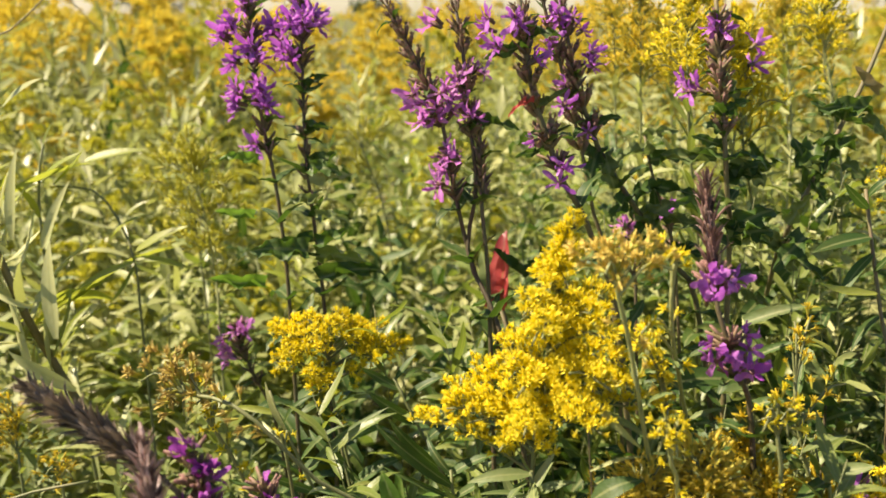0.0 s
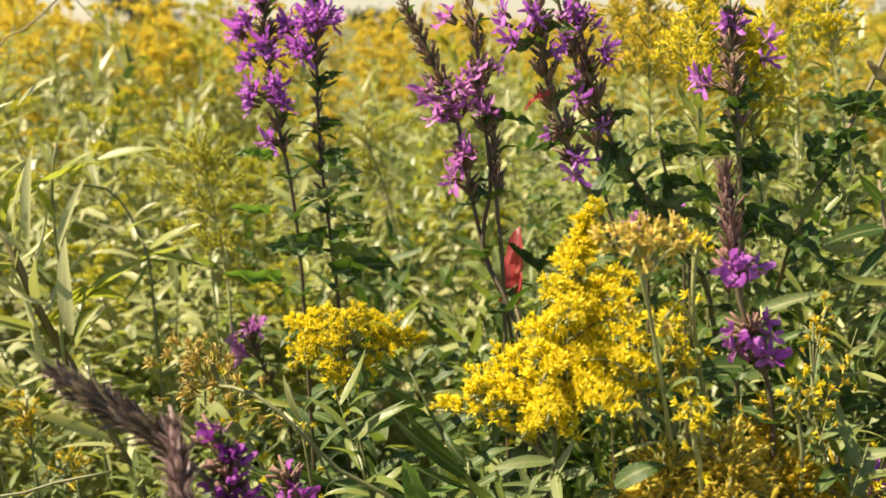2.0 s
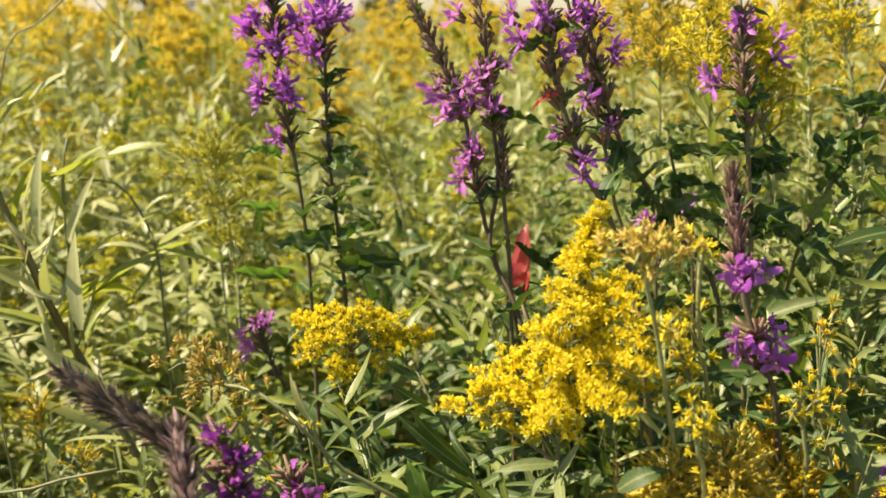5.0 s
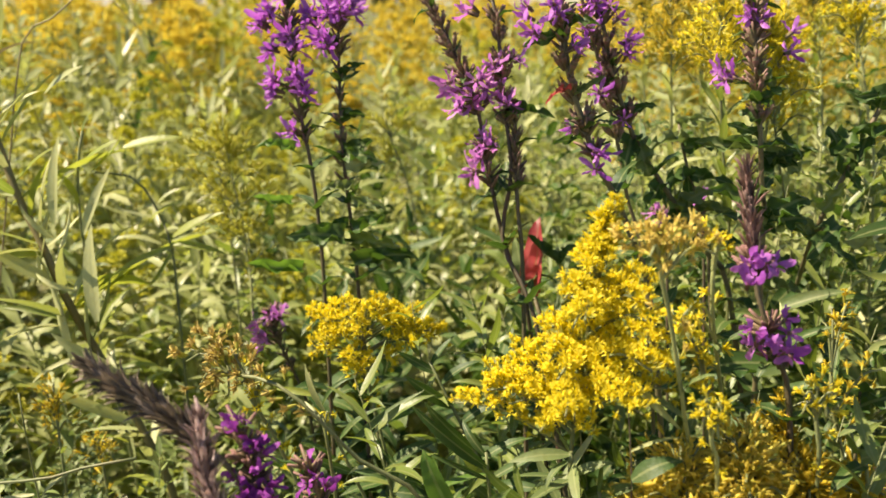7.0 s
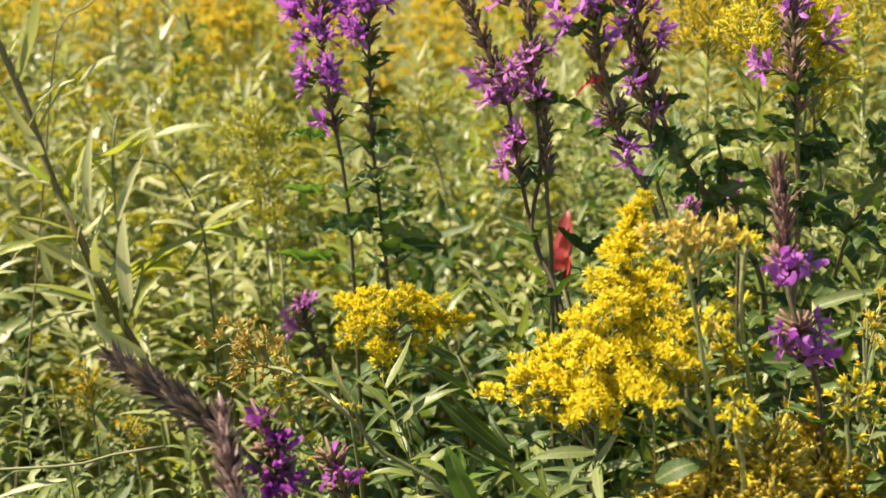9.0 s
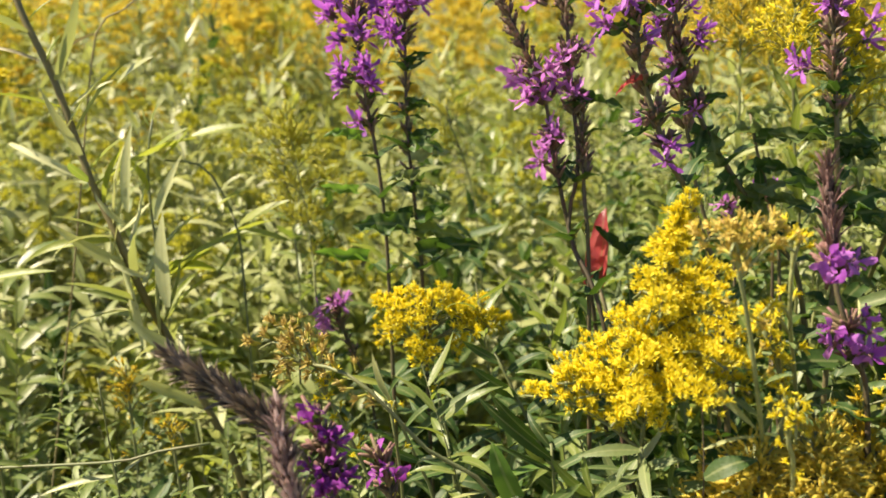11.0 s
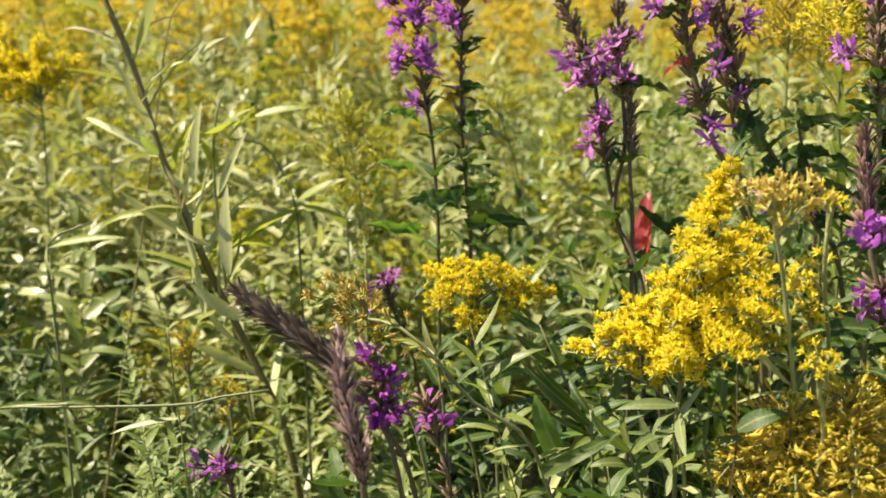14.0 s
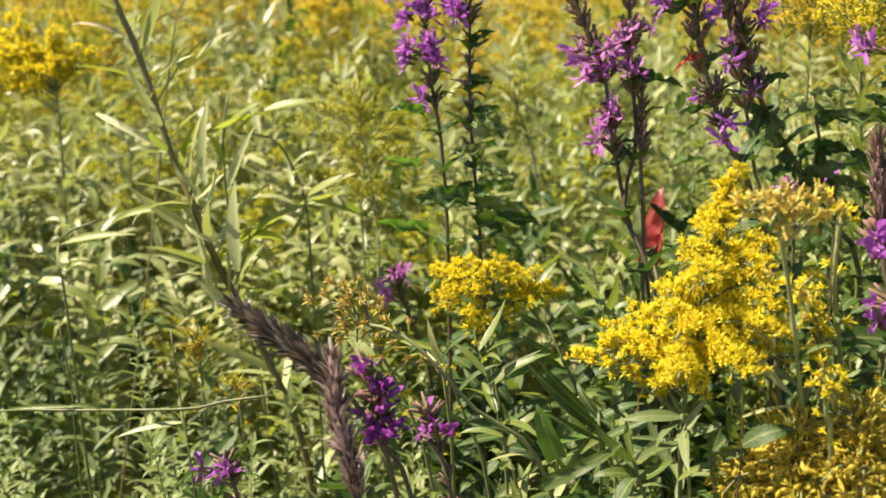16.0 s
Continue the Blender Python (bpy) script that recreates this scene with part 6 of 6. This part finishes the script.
leafy_stem([(-0.2349, 0.5196, 0.5646), (-0.2420, 0.5180, 0.6086), (-0.2455, 0.5164, 0.6511), (-0.2468, 0.5145, 0.6919), (-0.2514, 0.5247, 0.7286), (-0.2516, 0.5316, 0.7525), (-0.2493, 0.5367, 0.7691)],
           [((-0.2514, 0.5300, 0.7470), (-0.2241, 0.5257, 0.7687), 1.0, LEAF_LIME, 0), ((-0.2517, 0.5295, 0.7452), (-0.2705, 0.5100, 0.7319), 1.5, LEAF_LIME, 0), ((-0.2502, 0.5216, 0.7176), (-0.2628, 0.5009, 0.6979), 0.8, LEAF_SUNLIT, 3), ((-0.2518, 0.5278, 0.7396), (-0.2524, 0.5075, 0.7167), 0.8, LEAF_SUNLIT, 0), ((-0.2475, 0.5194, 0.6623), (-0.2117, 0.5180, 0.6908), 0.8, LEAF_LIME, 0),
            ((-0.2435, 0.5133, 0.6398), (-0.2144, 0.5149, 0.6812), 0.6, LEAF_LIME, 1), ((-0.2457, 0.5125, 0.6846), (-0.2270, 0.5221, 0.7105), 0.7, LEAF, 0), ((-0.2486, 0.5215, 0.6698), (-0.2637, 0.5083, 0.6770), 0.8, LEAF_LIME, 2), ((-0.2503, 0.5355, 0.7654), (-0.2453, 0.5414, 0.7838), 0.9, LEAF, 0), ((-0.2498, 0.5350, 0.7636), (-0.2603, 0.5381, 0.7782), 0.9, LEAF, 1), ((-0.2445, 0.5211, 0.6201), (-0.2598, 0.5115, 0.6396), 0.8, LEAF, 1), ((-0.2420, 0.5180, 0.6086), (-0.2127, 0.5135, 0.6288), 0.8, LEAF, 2)],
           "slender goldenrod stem with lime-green leaves", 0.0017, STEM_GREEN, spiral=(0.6, 0.98, 14, 0.045, (LEAF_LIME, LEAF_OLIVE), 62))
leafy_stem([(-0.1851, 0.4997, 0.6686), (-0.1886, 0.508, 0.6987), (-0.201, 0.5242, 0.7196), (-0.2169, 0.5299, 0.7401), (-0.2416, 0.5308, 0.7435)],
           [((-0.2434, 0.531, 0.7442), (-0.2146, 0.5268, 0.7662), 1.3, LEAF_LIME, 3), ((-0.2219, 0.5301, 0.7596), (-0.1844, 0.5279, 0.7702), 1.2, LEAF_LIME, 0), ((-0.1886, 0.5104, 0.707), (-0.1561, 0.5055, 0.7271), 1.25, LEAF_LIME, 0), ((-0.1869, 0.5088, 0.7013), (-0.2265, 0.495, 0.6891), 1.1, LEAF_LIME, 0), ((-0.1903, 0.5091, 0.7027), (-0.1527, 0.4992, 0.7042), 0.8, LEAF_LIME, 1), ((-0.1886, 0.508, 0.6987), (-0.1969, 0.4916, 0.6769), 1.0, LEAF_LIME, 3), ((-0.1851, 0.5261, 0.7265), (-0.2198, 0.5127, 0.7154), 0.8, LEAF_LIME, 2)],
           "goldenrod shoot with broad lime-green leaves", 0.0014, STEM_GREEN)
# broken leaf and stems low on that side
leafy_stem([(-0.3369, 0.4543, 0.6444), (-0.3362, 0.4558, 0.6853), (-0.3087, 0.4628, 0.6992)], [((-0.3362, 0.4553, 0.6836), (-0.2843, 0.4543, 0.6970), 0.8, LEAF_LIME, 0), ((-0.3362, 0.4558, 0.6853), (-0.3330, 0.4406, 0.6682), 1.0, LEAF_PALE, 1), ((-0.3338, 0.4511, 0.6684), (-0.3095, 0.4471, 0.6817), 0.9, LEAF_LIME, 2)], "leafy stem with lime-green leaves", 0.0015)
leafy_stem([(-0.3209, 0.3058, 0.6320), (-0.2836, 0.3090, 0.6471), (-0.2388, 0.3099, 0.6514), (-0.1828, 0.3074, 0.6582), (-0.1652, 0.3105, 0.6620), (-0.1422, 0.3093, 0.6674)], [((-0.1871, 0.3097, 0.6496), (-0.2178, 0.3003, 0.6468), 0.7, LEAF_PALE, 0), ((-0.1714, 0.3091, 0.6595), (-0.1863, 0.3053, 0.6520), 0.7, LEAF_PALE, 1), ((-0.2245, 0.3115, 0.6518), (-0.2400, 0.3021, 0.6612), 0.8, LEAF, 1), ((-0.2415, 0.3100, 0.6529), (-0.2805, 0.3055, 0.6520), 0.4, LEAF, 0)], "thin green stem lying across the leaves", 0.0009, STEM_GREEN, "plant", "fallen_stem", tip=0.7)
leafy_stem([(-0.2518, 0.3225, 0.6277), (-0.2540, 0.3284, 0.6488), (-0.2528, 0.3254, 0.6739), (-0.2561, 0.3291, 0.6881)], [((-0.2557, 0.3305, 0.6567), (-0.2630, 0.3265, 0.6815), 0.5, LEAF_DARK_SHADED, 0)], "thin upright green stalk", 0.0007, STEM_GREEN, "plant", "stalk")
leafy_stem([(-0.1901, 0.3189, 0.6282), (-0.1942, 0.3244, 0.6487), (-0.1944, 0.3226, 0.6785), (-0.1962, 0.3253, 0.6886)], [((-0.1942, 0.3211, 0.6735), (-0.2012, 0.3233, 0.6835), 1.0, LEAF, 0)], "thin upright green stalk", 0.0007, STEM_GREEN, "plant", "stalk")
# the red leaf and its stem
leafy_stem([(0.0387, 0.4637, 0.6699), (0.0288, 0.4698, 0.6919), (0.0247, 0.4760, 0.7139)], [], "dark stem of a reddening plant", 0.0018, STEM_DARK, "plant", "stalk")


def red_leaf():
    """An upright folded leaf, dark red above and coloured a lit pink below, standing on a short dark stem."""
    line0 = curve(rooted([(0.0372, 0.4398, 0.6773), (0.0311, 0.4444, 0.6936)]), 30)
    base = line0[0].copy()
    p = thing("red_leaf", base, "upright crumpled leaf turned bright red, its lit lower part pink", "plant", "leafy stems in front")
    part("stem", Geo().tube([q - base for q in line0], 0.0016, 0.0010, 7), [STEM_BROWN], p)
    for a, e, w, bend, fold, mt in (((0.0301, 0.4448, 0.6951), (0.0334, 0.4539, 0.7356), 0.34, 0.35, 0.7, LEAF_RED), ((0.0293, 0.4406, 0.6949), (0.0351, 0.4454, 0.7274), 0.36, -0.5, 0.6, LEAF_ROSE_LIT), ((0.0268, 0.4403, 0.694), (0.0355, 0.4397, 0.714), 0.50, -0.7, 0.5, LEAF_ROSE_LIT), ((0.0267, 0.4502, 0.6997), (0.0203, 0.4526, 0.7232), 0.42, 0.4, 0.4, LEAF_SAGE)):
        a, e = Vector(a) - base, Vector(e) - base
        part("leaf", blade(w, bend, fold, 0.035, 2.3, 0.35, segs=10, shape="ovate"), [mt], p, frame_at(a, e - a, Vector((-0.35, -1.0, 0.2)), (e - a).length))


red_leaf()
# green leaves under the plume, many in a tone darkened to stand for shade
leafy_stem([(-0.0126, 0.3841, 0.5774), (-0.0186, 0.3897, 0.5972)], [((-0.0156, 0.3889, 0.5944), (-0.0253, 0.3785, 0.6314), 1.3, LEAF_BRIGHT, 0), ((-0.0186, 0.3897, 0.5972), (-0.0588, 0.3880, 0.6305), 0.4, LEAF_DARK_SHADED, 1), ((-0.0142, 0.2898, 0.6601), (-0.0236, 0.2877, 0.6826), 1.2, LEAF_BRIGHT, 0, (-0.2, -1.0, 0.3)), ((-0.0184, 0.2603, 0.666), (0.0091, 0.2554, 0.6859), 0.5, LEAF_MID, 1, (-0.2, -1.0, 0.3))], "bright green broad leaf", 0.0015, STEM_GREEN, "plant", "green_leaf", "ovate")
leafy_stem([(-0.0519, 0.3683, 0.5976), (-0.0620, 0.3669, 0.6298), (-0.0770, 0.3673, 0.6685), (-0.0811, 0.3702, 0.6789)], [((-0.0648, 0.3691, 0.6377), (-0.0293, 0.3698, 0.6737), 0.65, LEAF_SAGE, 0), ((-0.0676, 0.3706, 0.6430), (-0.0502, 0.3675, 0.6673), 0.84, LEAF_DARK_SHADED, 1), ((-0.0730, 0.3652, 0.6608), (-0.0833, 0.3617, 0.6855), 1.26, LEAF_PALE, 0), ((-0.0743, 0.3659, 0.6634), (-0.0650, 0.3620, 0.6855), 0.70, LEAF_DARK_SHADED, 2), ((-0.0770, 0.3673, 0.6685), (-0.0999, 0.3684, 0.6737), 0.84, LEAF_LIME, 1), ((-0.0592, 0.3662, 0.6272), (-0.0876, 0.3597, 0.6428), 0.84, LEAF_DARK_SHADED, 3), ((-0.0620, 0.3669, 0.6298), (-0.0232, 0.3573, 0.6299), 0.70, LEAF_DARK_SHADED, 2)], "goldenrod with pale narrow leaves", 0.0016)
leafy_stem([(0.0069, 0.3584, 0.5955), (0.0050, 0.3571, 0.6273), (0.0036, 0.3615, 0.6428)], [((0.0049, 0.3593, 0.6350), (-0.0335, 0.3573, 0.6666), 0.84, LEAF_DARK_SHADED, 0), ((0.0050, 0.3579, 0.6299), (-0.0282, 0.3523, 0.6490), 0.42, LEAF_DARK_SHADED, 1), ((0.0041, 0.3608, 0.6402), (-0.0126, 0.3657, 0.6582), 0.98, LEAF_DARK_SHADED, 2), ((0.0050, 0.3579, 0.6299), (0.0268, 0.3530, 0.6478), 0.98, LEAF_DARK_SHADED, 0)], "green plant under the yellow plume", 0.0015)
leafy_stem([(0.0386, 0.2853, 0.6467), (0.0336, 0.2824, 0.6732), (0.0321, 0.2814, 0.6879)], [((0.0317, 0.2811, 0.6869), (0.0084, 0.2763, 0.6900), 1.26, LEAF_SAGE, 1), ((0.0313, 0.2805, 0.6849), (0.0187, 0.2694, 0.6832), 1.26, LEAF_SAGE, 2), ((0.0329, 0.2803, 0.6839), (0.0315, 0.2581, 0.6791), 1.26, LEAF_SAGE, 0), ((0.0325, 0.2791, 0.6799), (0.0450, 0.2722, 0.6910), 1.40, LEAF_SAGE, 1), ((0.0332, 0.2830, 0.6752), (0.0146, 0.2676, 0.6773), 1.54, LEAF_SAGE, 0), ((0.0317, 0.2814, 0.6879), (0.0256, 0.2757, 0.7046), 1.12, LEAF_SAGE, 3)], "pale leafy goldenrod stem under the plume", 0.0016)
leafy_stem([(0.0162, 0.3784, 0.5918), (0.0014, 0.3779, 0.6273), (-0.0128, 0.3854, 0.6544), (-0.0242, 0.3913, 0.6760)], [((-0.0014, 0.3794, 0.6327), (-0.0278, 0.3759, 0.6589), 1.26, LEAF_DARK_SHADED, 0), ((0.0014, 0.3783, 0.6287), (0.0230, 0.3739, 0.6483), 1.26, LEAF_DARK_SHADED, 1), ((-0.0085, 0.3831, 0.6463), (0.0092, 0.3790, 0.6668), 1.26, LEAF_DARK_SHADED, 2), ((-0.0128, 0.3854, 0.6544), (-0.0362, 0.3796, 0.6721), 1.40, LEAF_DARK_SHADED, 0), ((-0.0185, 0.3883, 0.6652), (-0.0019, 0.3837, 0.6840), 1.26, LEAF_DARK_SHADED, 1), ((-0.0213, 0.3898, 0.6706), (-0.0411, 0.3926, 0.6814), 1.26, LEAF_DARK_SHADED, 3), ((0.0043, 0.3764, 0.6219), (-0.0232, 0.3566, 0.6273), 1.26, LEAF_BRIGHT, 0), ((0.0071, 0.3749, 0.6165), (0.0305, 0.3576, 0.6273), 1.26, LEAF_DARK_SHADED, 1), ((-0.0236, 0.3910, 0.6746), (-0.0130, 0.3954, 0.6895), 1.26, LEAF_DARK_SHADED, 0)], "leafy green stem with narrow leaves", 0.0015)
leafy_stem([(-0.0367, 0.3923, 0.5714), (-0.0451, 0.3916, 0.6057), (-0.0511, 0.3979, 0.6284), (-0.0542, 0.4044, 0.6510)], [((-0.0451, 0.3924, 0.6086), (-0.0702, 0.3814, 0.6084), 1.40, LEAF_DARK_SHADED, 0), ((-0.0466, 0.3940, 0.6142), (-0.0215, 0.3911, 0.6388), 1.40, LEAF_DARK_SHADED, 1), ((-0.0496, 0.3972, 0.6255), (-0.0704, 0.3917, 0.6443), 1.26, LEAF_DARK_SHADED, 2), ((-0.0518, 0.4004, 0.6368), (-0.0302, 0.3941, 0.6499), 1.26, LEAF_BRIGHT, 0), ((-0.0536, 0.4036, 0.6482), (-0.0676, 0.3965, 0.6609), 1.26, LEAF_DARK_SHADED, 1), ((-0.0436, 0.3908, 0.6029), (-0.0155, 0.3817, 0.6056), 1.40, LEAF_DARK_SHADED, 2)], "leafy green stem with leaves darkened as in shade", 0.0015)
leafy_stem([(0.1196, 0.3018, 0.6847), (0.1179, 0.3076, 0.7058), (0.117, 0.3123, 0.7227), (0.1166, 0.3158, 0.7353)], [((0.116, 0.3123, 0.7339), (0.1342, 0.3032, 0.7457), 0.75, LEAF_SAGE, 0), ((0.1131, 0.3093, 0.7117), (0.0811, 0.2989, 0.7191), 0.8, LEAF_DARK_SHADED, 1), ((0.1153, 0.3036, 0.71), (0.0994, 0.2917, 0.7119), 1.1, LEAF_SAGE, 2), ((0.1175, 0.3112, 0.7185), (0.1301, 0.3023, 0.7313), 0.7, LEAF_DARK_SHADED, 0), ((0.1185, 0.3065, 0.7016), (0.1291, 0.2966, 0.711), 0.8, LEAF_DARK_SHADED, 1), ((0.1188, 0.3182, 0.7251), (0.0978, 0.3087, 0.7357), 0.7, LEAF, 0)], "leafy stem with broad sage-green leaves", 0.0014, STEM_LIGHT, "plant", "leafy_plant", "ovate")
leafy_stem([(0.1391, 0.2739, 0.6775), (0.1375, 0.276, 0.6853), (0.1363, 0.2775, 0.6908)], [((0.1358, 0.2752, 0.6898), (0.1473, 0.2655, 0.6998), 1.0, LEAF_SAGE, 0), ((0.1371, 0.2763, 0.6863), (0.1201, 0.2643, 0.6879), 0.9, LEAF_DARK_SHADED, 1), ((0.1371, 0.2793, 0.6897), (0.1287, 0.2708, 0.7038), 0.7, LEAF, 2)], "leafy stem with broad sage-green leaves", 0.0014, STEM_LIGHT, "plant", "leafy_plant", "ovate")
leafy_stem([(0.1907, 0.3411, 0.6954), (0.1883, 0.3476, 0.7187), (0.1867, 0.3608, 0.7477), (0.1859, 0.3732, 0.7738)], [((0.1859, 0.3689, 0.7659), (0.1705, 0.3598, 0.7778), 1.3, LEAF_DARK_SHADED, 0), ((0.1867, 0.3608, 0.7477), (0.1629, 0.3448, 0.7349), 1.0, LEAF_DARK_SHADED, 1), ((0.1859, 0.3637, 0.7545), (0.1562, 0.3511, 0.7541), 1.6, LEAF_DARK_SHADED, 0), ((0.1859, 0.3514, 0.7327), (0.1527, 0.34, 0.7365), 0.8, LEAF_LIME, 3), ((0.1868, 0.3488, 0.7234), (0.1677, 0.335, 0.7184), 1.0, LEAF_DARK_SHADED, 1), ((0.1864, 0.3722, 0.7702), (0.1904, 0.3637, 0.7844), 1.2, LEAF_DARK_SHADED, 2), ((0.1859, 0.3559, 0.7414), (0.1898, 0.347, 0.754), 1.2, LEAF_DARK_SHADED, 0)], "dark stem with narrow leaves beside the golden ones", 0.0016, STEM_BROWN, "plant", "leafy_plant", "lance")
goldenrod([(0.2214, 0.4063, 0.7433), (0.2173, 0.4107, 0.7592), (0.2137, 0.4143, 0.7724)], [(0.2079, 0.408, 0.7681), (0.2107, 0.4109, 0.7786), (0.2147, 0.409, 0.7721), (0.2066, 0.4098, 0.7747)], YELLOW, 14, 0.0055, "small goldenrod with a few yellow heads", (0.6, 0.95, 8), 0.03, seed=78, first=0.9, last=0.99, spread=0.004, leaf_mat=LEAF_SAGE, tip_heads=6)
leafy_stem([(0.1237, 0.4401, 0.7158), (0.1164, 0.4433, 0.7459), (0.1095, 0.4497, 0.7688), (0.106, 0.4548, 0.7875)], [((0.1089, 0.4509, 0.7731), (0.1278, 0.437, 0.7793), 0.95, LEAF_DARK_SHADED, 0), ((0.1077, 0.4517, 0.776), (0.0866, 0.4378, 0.7821), 0.9, LEAF_SAGE, 1), ((0.1119, 0.4473, 0.7602), (0.1307, 0.4314, 0.759), 0.9, LEAF_DARK_SHADED, 2), ((0.1119, 0.4469, 0.7588), (0.0904, 0.4308, 0.7571), 1.0, LEAF_DARK_SHADED, 3), ((0.1161, 0.4429, 0.7445), (0.1318, 0.427, 0.7432), 0.9, LEAF_SAGE, 4), ((0.1155, 0.4433, 0.7459), (0.0938, 0.4262, 0.7405), 0.9, LEAF_DARK_SHADED, 0), ((0.1071, 0.4536, 0.7832), (0.1169, 0.4414, 0.7951), 0.9, LEAF_SAGE, 1), ((0.1199, 0.4385, 0.7287), (0.1347, 0.4232, 0.7294), 0.9, LEAF_DARK_SHADED, 2)], "dark green loosestrife with broad curled leaves", 0.0016, STEM_BROWN, "wildflower", "loosestrife", "curl")
# dry grass stalks
leafy_stem([(-0.2673, 0.8895, 0.6895), (-0.2969, 0.8638, 0.7841), (-0.3213, 0.8256, 0.8334), (-0.3331, 0.7832, 0.8675)], [], "dry bent grass stalk", 0.0011, STRAW, "grass", "grass_stalk")
leafy_stem([(-0.2695, 0.5099, 0.8175), (-0.2564, 0.5142, 0.8333), (-0.2417, 0.5177, 0.8459), (-0.2319, 0.5204, 0.8554)], [((-0.2548, 0.5038, 0.7955), (-0.2273, 0.4886, 0.8158), 1.2, LEAF_PALE, 0)], "dry bent grass stalk", 0.0010, STRAW, "grass", "grass_stalk")

leafy_stem([(0.1052, 0.3344, 0.6136), (0.1022, 0.3411, 0.6553), (0.0981, 0.3434, 0.6817), (0.0968, 0.3475, 0.6961)], [((0.0978, 0.3468, 0.6937), (0.1206, 0.3379, 0.6973), 1.15, LEAF_DARK_SHADED, 0), ((0.0984, 0.3441, 0.6841), (0.1087, 0.3318, 0.6768), 1.1, LEAF_DARK_SHADED, 1), ((0.0981, 0.3434, 0.6817), (0.0819, 0.3465, 0.6937), 1.0, LEAF_DARK_SHADED, 2), ((0.0994, 0.3407, 0.6722), (0.1159, 0.3346, 0.6861), 1.0, LEAF_DARK_SHADED, 3), ((0.0976, 0.3475, 0.6961), (0.1079, 0.3511, 0.7080), 1.0, LEAF_DARK_SHADED, 0)], "dark green loosestrife with broad curled leaves", 0.0014, STEM_DARK, "wildflower", "loosestrife", "curl")
leafy_stem([(0.1709, 0.3429, 0.6025), (0.1711, 0.3479, 0.6379), (0.1711, 0.3526, 0.6724), (0.1700, 0.3536, 0.6941)], [((0.1716, 0.3540, 0.6773), (0.1490, 0.3478, 0.6937), 1.1, LEAF_DARK_SHADED, 0), ((0.1716, 0.3526, 0.6724), (0.1839, 0.3458, 0.6841), 1.2, LEAF_DARK_SHADED, 1), ((0.1707, 0.3498, 0.6626), (0.1741, 0.3269, 0.6554), 1.0, LEAF_DARK_SHADED, 2), ((0.1712, 0.3512, 0.6675), (0.1467, 0.3396, 0.6650), 1.0, LEAF_DARK_SHADED, 3), ((0.1702, 0.3538, 0.6912), (0.1813, 0.3512, 0.7032), 1.1, LEAF_DARK_SHADED, 2), ((0.1700, 0.3524, 0.6864), (0.1564, 0.3514, 0.7056), 1.1, LEAF_SAGE, 1)], "dark green loosestrife with broad curled leaves", 0.0014, STEM_DARK, "wildflower", "loosestrife", "curl")
leafy_stem([(0.0513, 0.2628, 0.6579), (0.0517, 0.2651, 0.6839), (0.0494, 0.2682, 0.7130), (0.0486, 0.2710, 0.7229)], [((0.0493, 0.2711, 0.7234), (0.0670, 0.2613, 0.7060), 0.7, LEAF_OLIVE, 0), ((0.0503, 0.2639, 0.6980), (0.0689, 0.2620, 0.7083), 0.5, LEAF_OLIVE, 1), ((0.0507, 0.2612, 0.6885), (0.0633, 0.2553, 0.7035), 2.2, LEAF_DARK_SHADED, 2)], "slender stem with narrow grey-green leaves", 0.0006, STEM_DARK)
goldenrod([(0.1208, 0.2870, 0.6467), (0.1165, 0.2891, 0.6725), (0.1118, 0.2893, 0.6915), (0.1102, 0.2910, 0.6977)], [(0.1038, 0.2916, 0.7001), (0.1081, 0.2926, 0.7034), (0.1126, 0.2875, 0.7036), (0.1049, 0.2845, 0.6936), (0.1130, 0.2890, 0.6905), (0.1070, 0.2829, 0.6879), (0.1177, 0.2904, 0.6952)], GOLD, 9, 0.0058, "goldenrod with scattered starry heads", (0.6, 0.97, 10), 0.03, seed=58, first=0.80, spread=0.004, leaf_mat=LEAF_DARK_SHADED, tip_heads=4)
# mid-green leaves here: the shade of the plants around is in their colour
leafy_stem([(0.0243, 0.2900, 0.6277), (0.0193, 0.2911, 0.6501), (0.0159, 0.2941, 0.6608)], [((0.0166, 0.2935, 0.6586), (-0.0011, 0.2876, 0.6756), 1.5, LEAF_MID, 0), ((0.0170, 0.2932, 0.6576), (0.0280, 0.2885, 0.6767), 1.5, LEAF, 1), ((0.0181, 0.2920, 0.6533), (0.0011, 0.2835, 0.6611), 1.5, LEAF_MID, 2), ((0.0188, 0.2917, 0.6522), (0.0335, 0.2853, 0.6653), 1.5, LEAF_MID, 3), ((0.0161, 0.2940, 0.6604), (0.0113, 0.2983, 0.6757), 1.4, LEAF, 0)], "low leafy stem with broad sage-green leaves", 0.0013)
leafy_stem([(0.0489, 0.2739, 0.6425), (0.0448, 0.2747, 0.6638), (0.0426, 0.2776, 0.6738)], [((0.0430, 0.2770, 0.6718), (0.0562, 0.2701, 0.6832), 1.5, LEAF_MID, 1), ((0.0433, 0.2767, 0.6708), (0.0299, 0.2660, 0.6705), 1.5, LEAF, 0), ((0.0439, 0.2759, 0.6678), (0.0542, 0.2670, 0.6725), 1.5, LEAF_MID, 2), ((0.0426, 0.2775, 0.6734), (0.0448, 0.2769, 0.6894), 1.3, LEAF_MID, 3)], "low leafy stem with broad sage-green leaves", 0.0013)
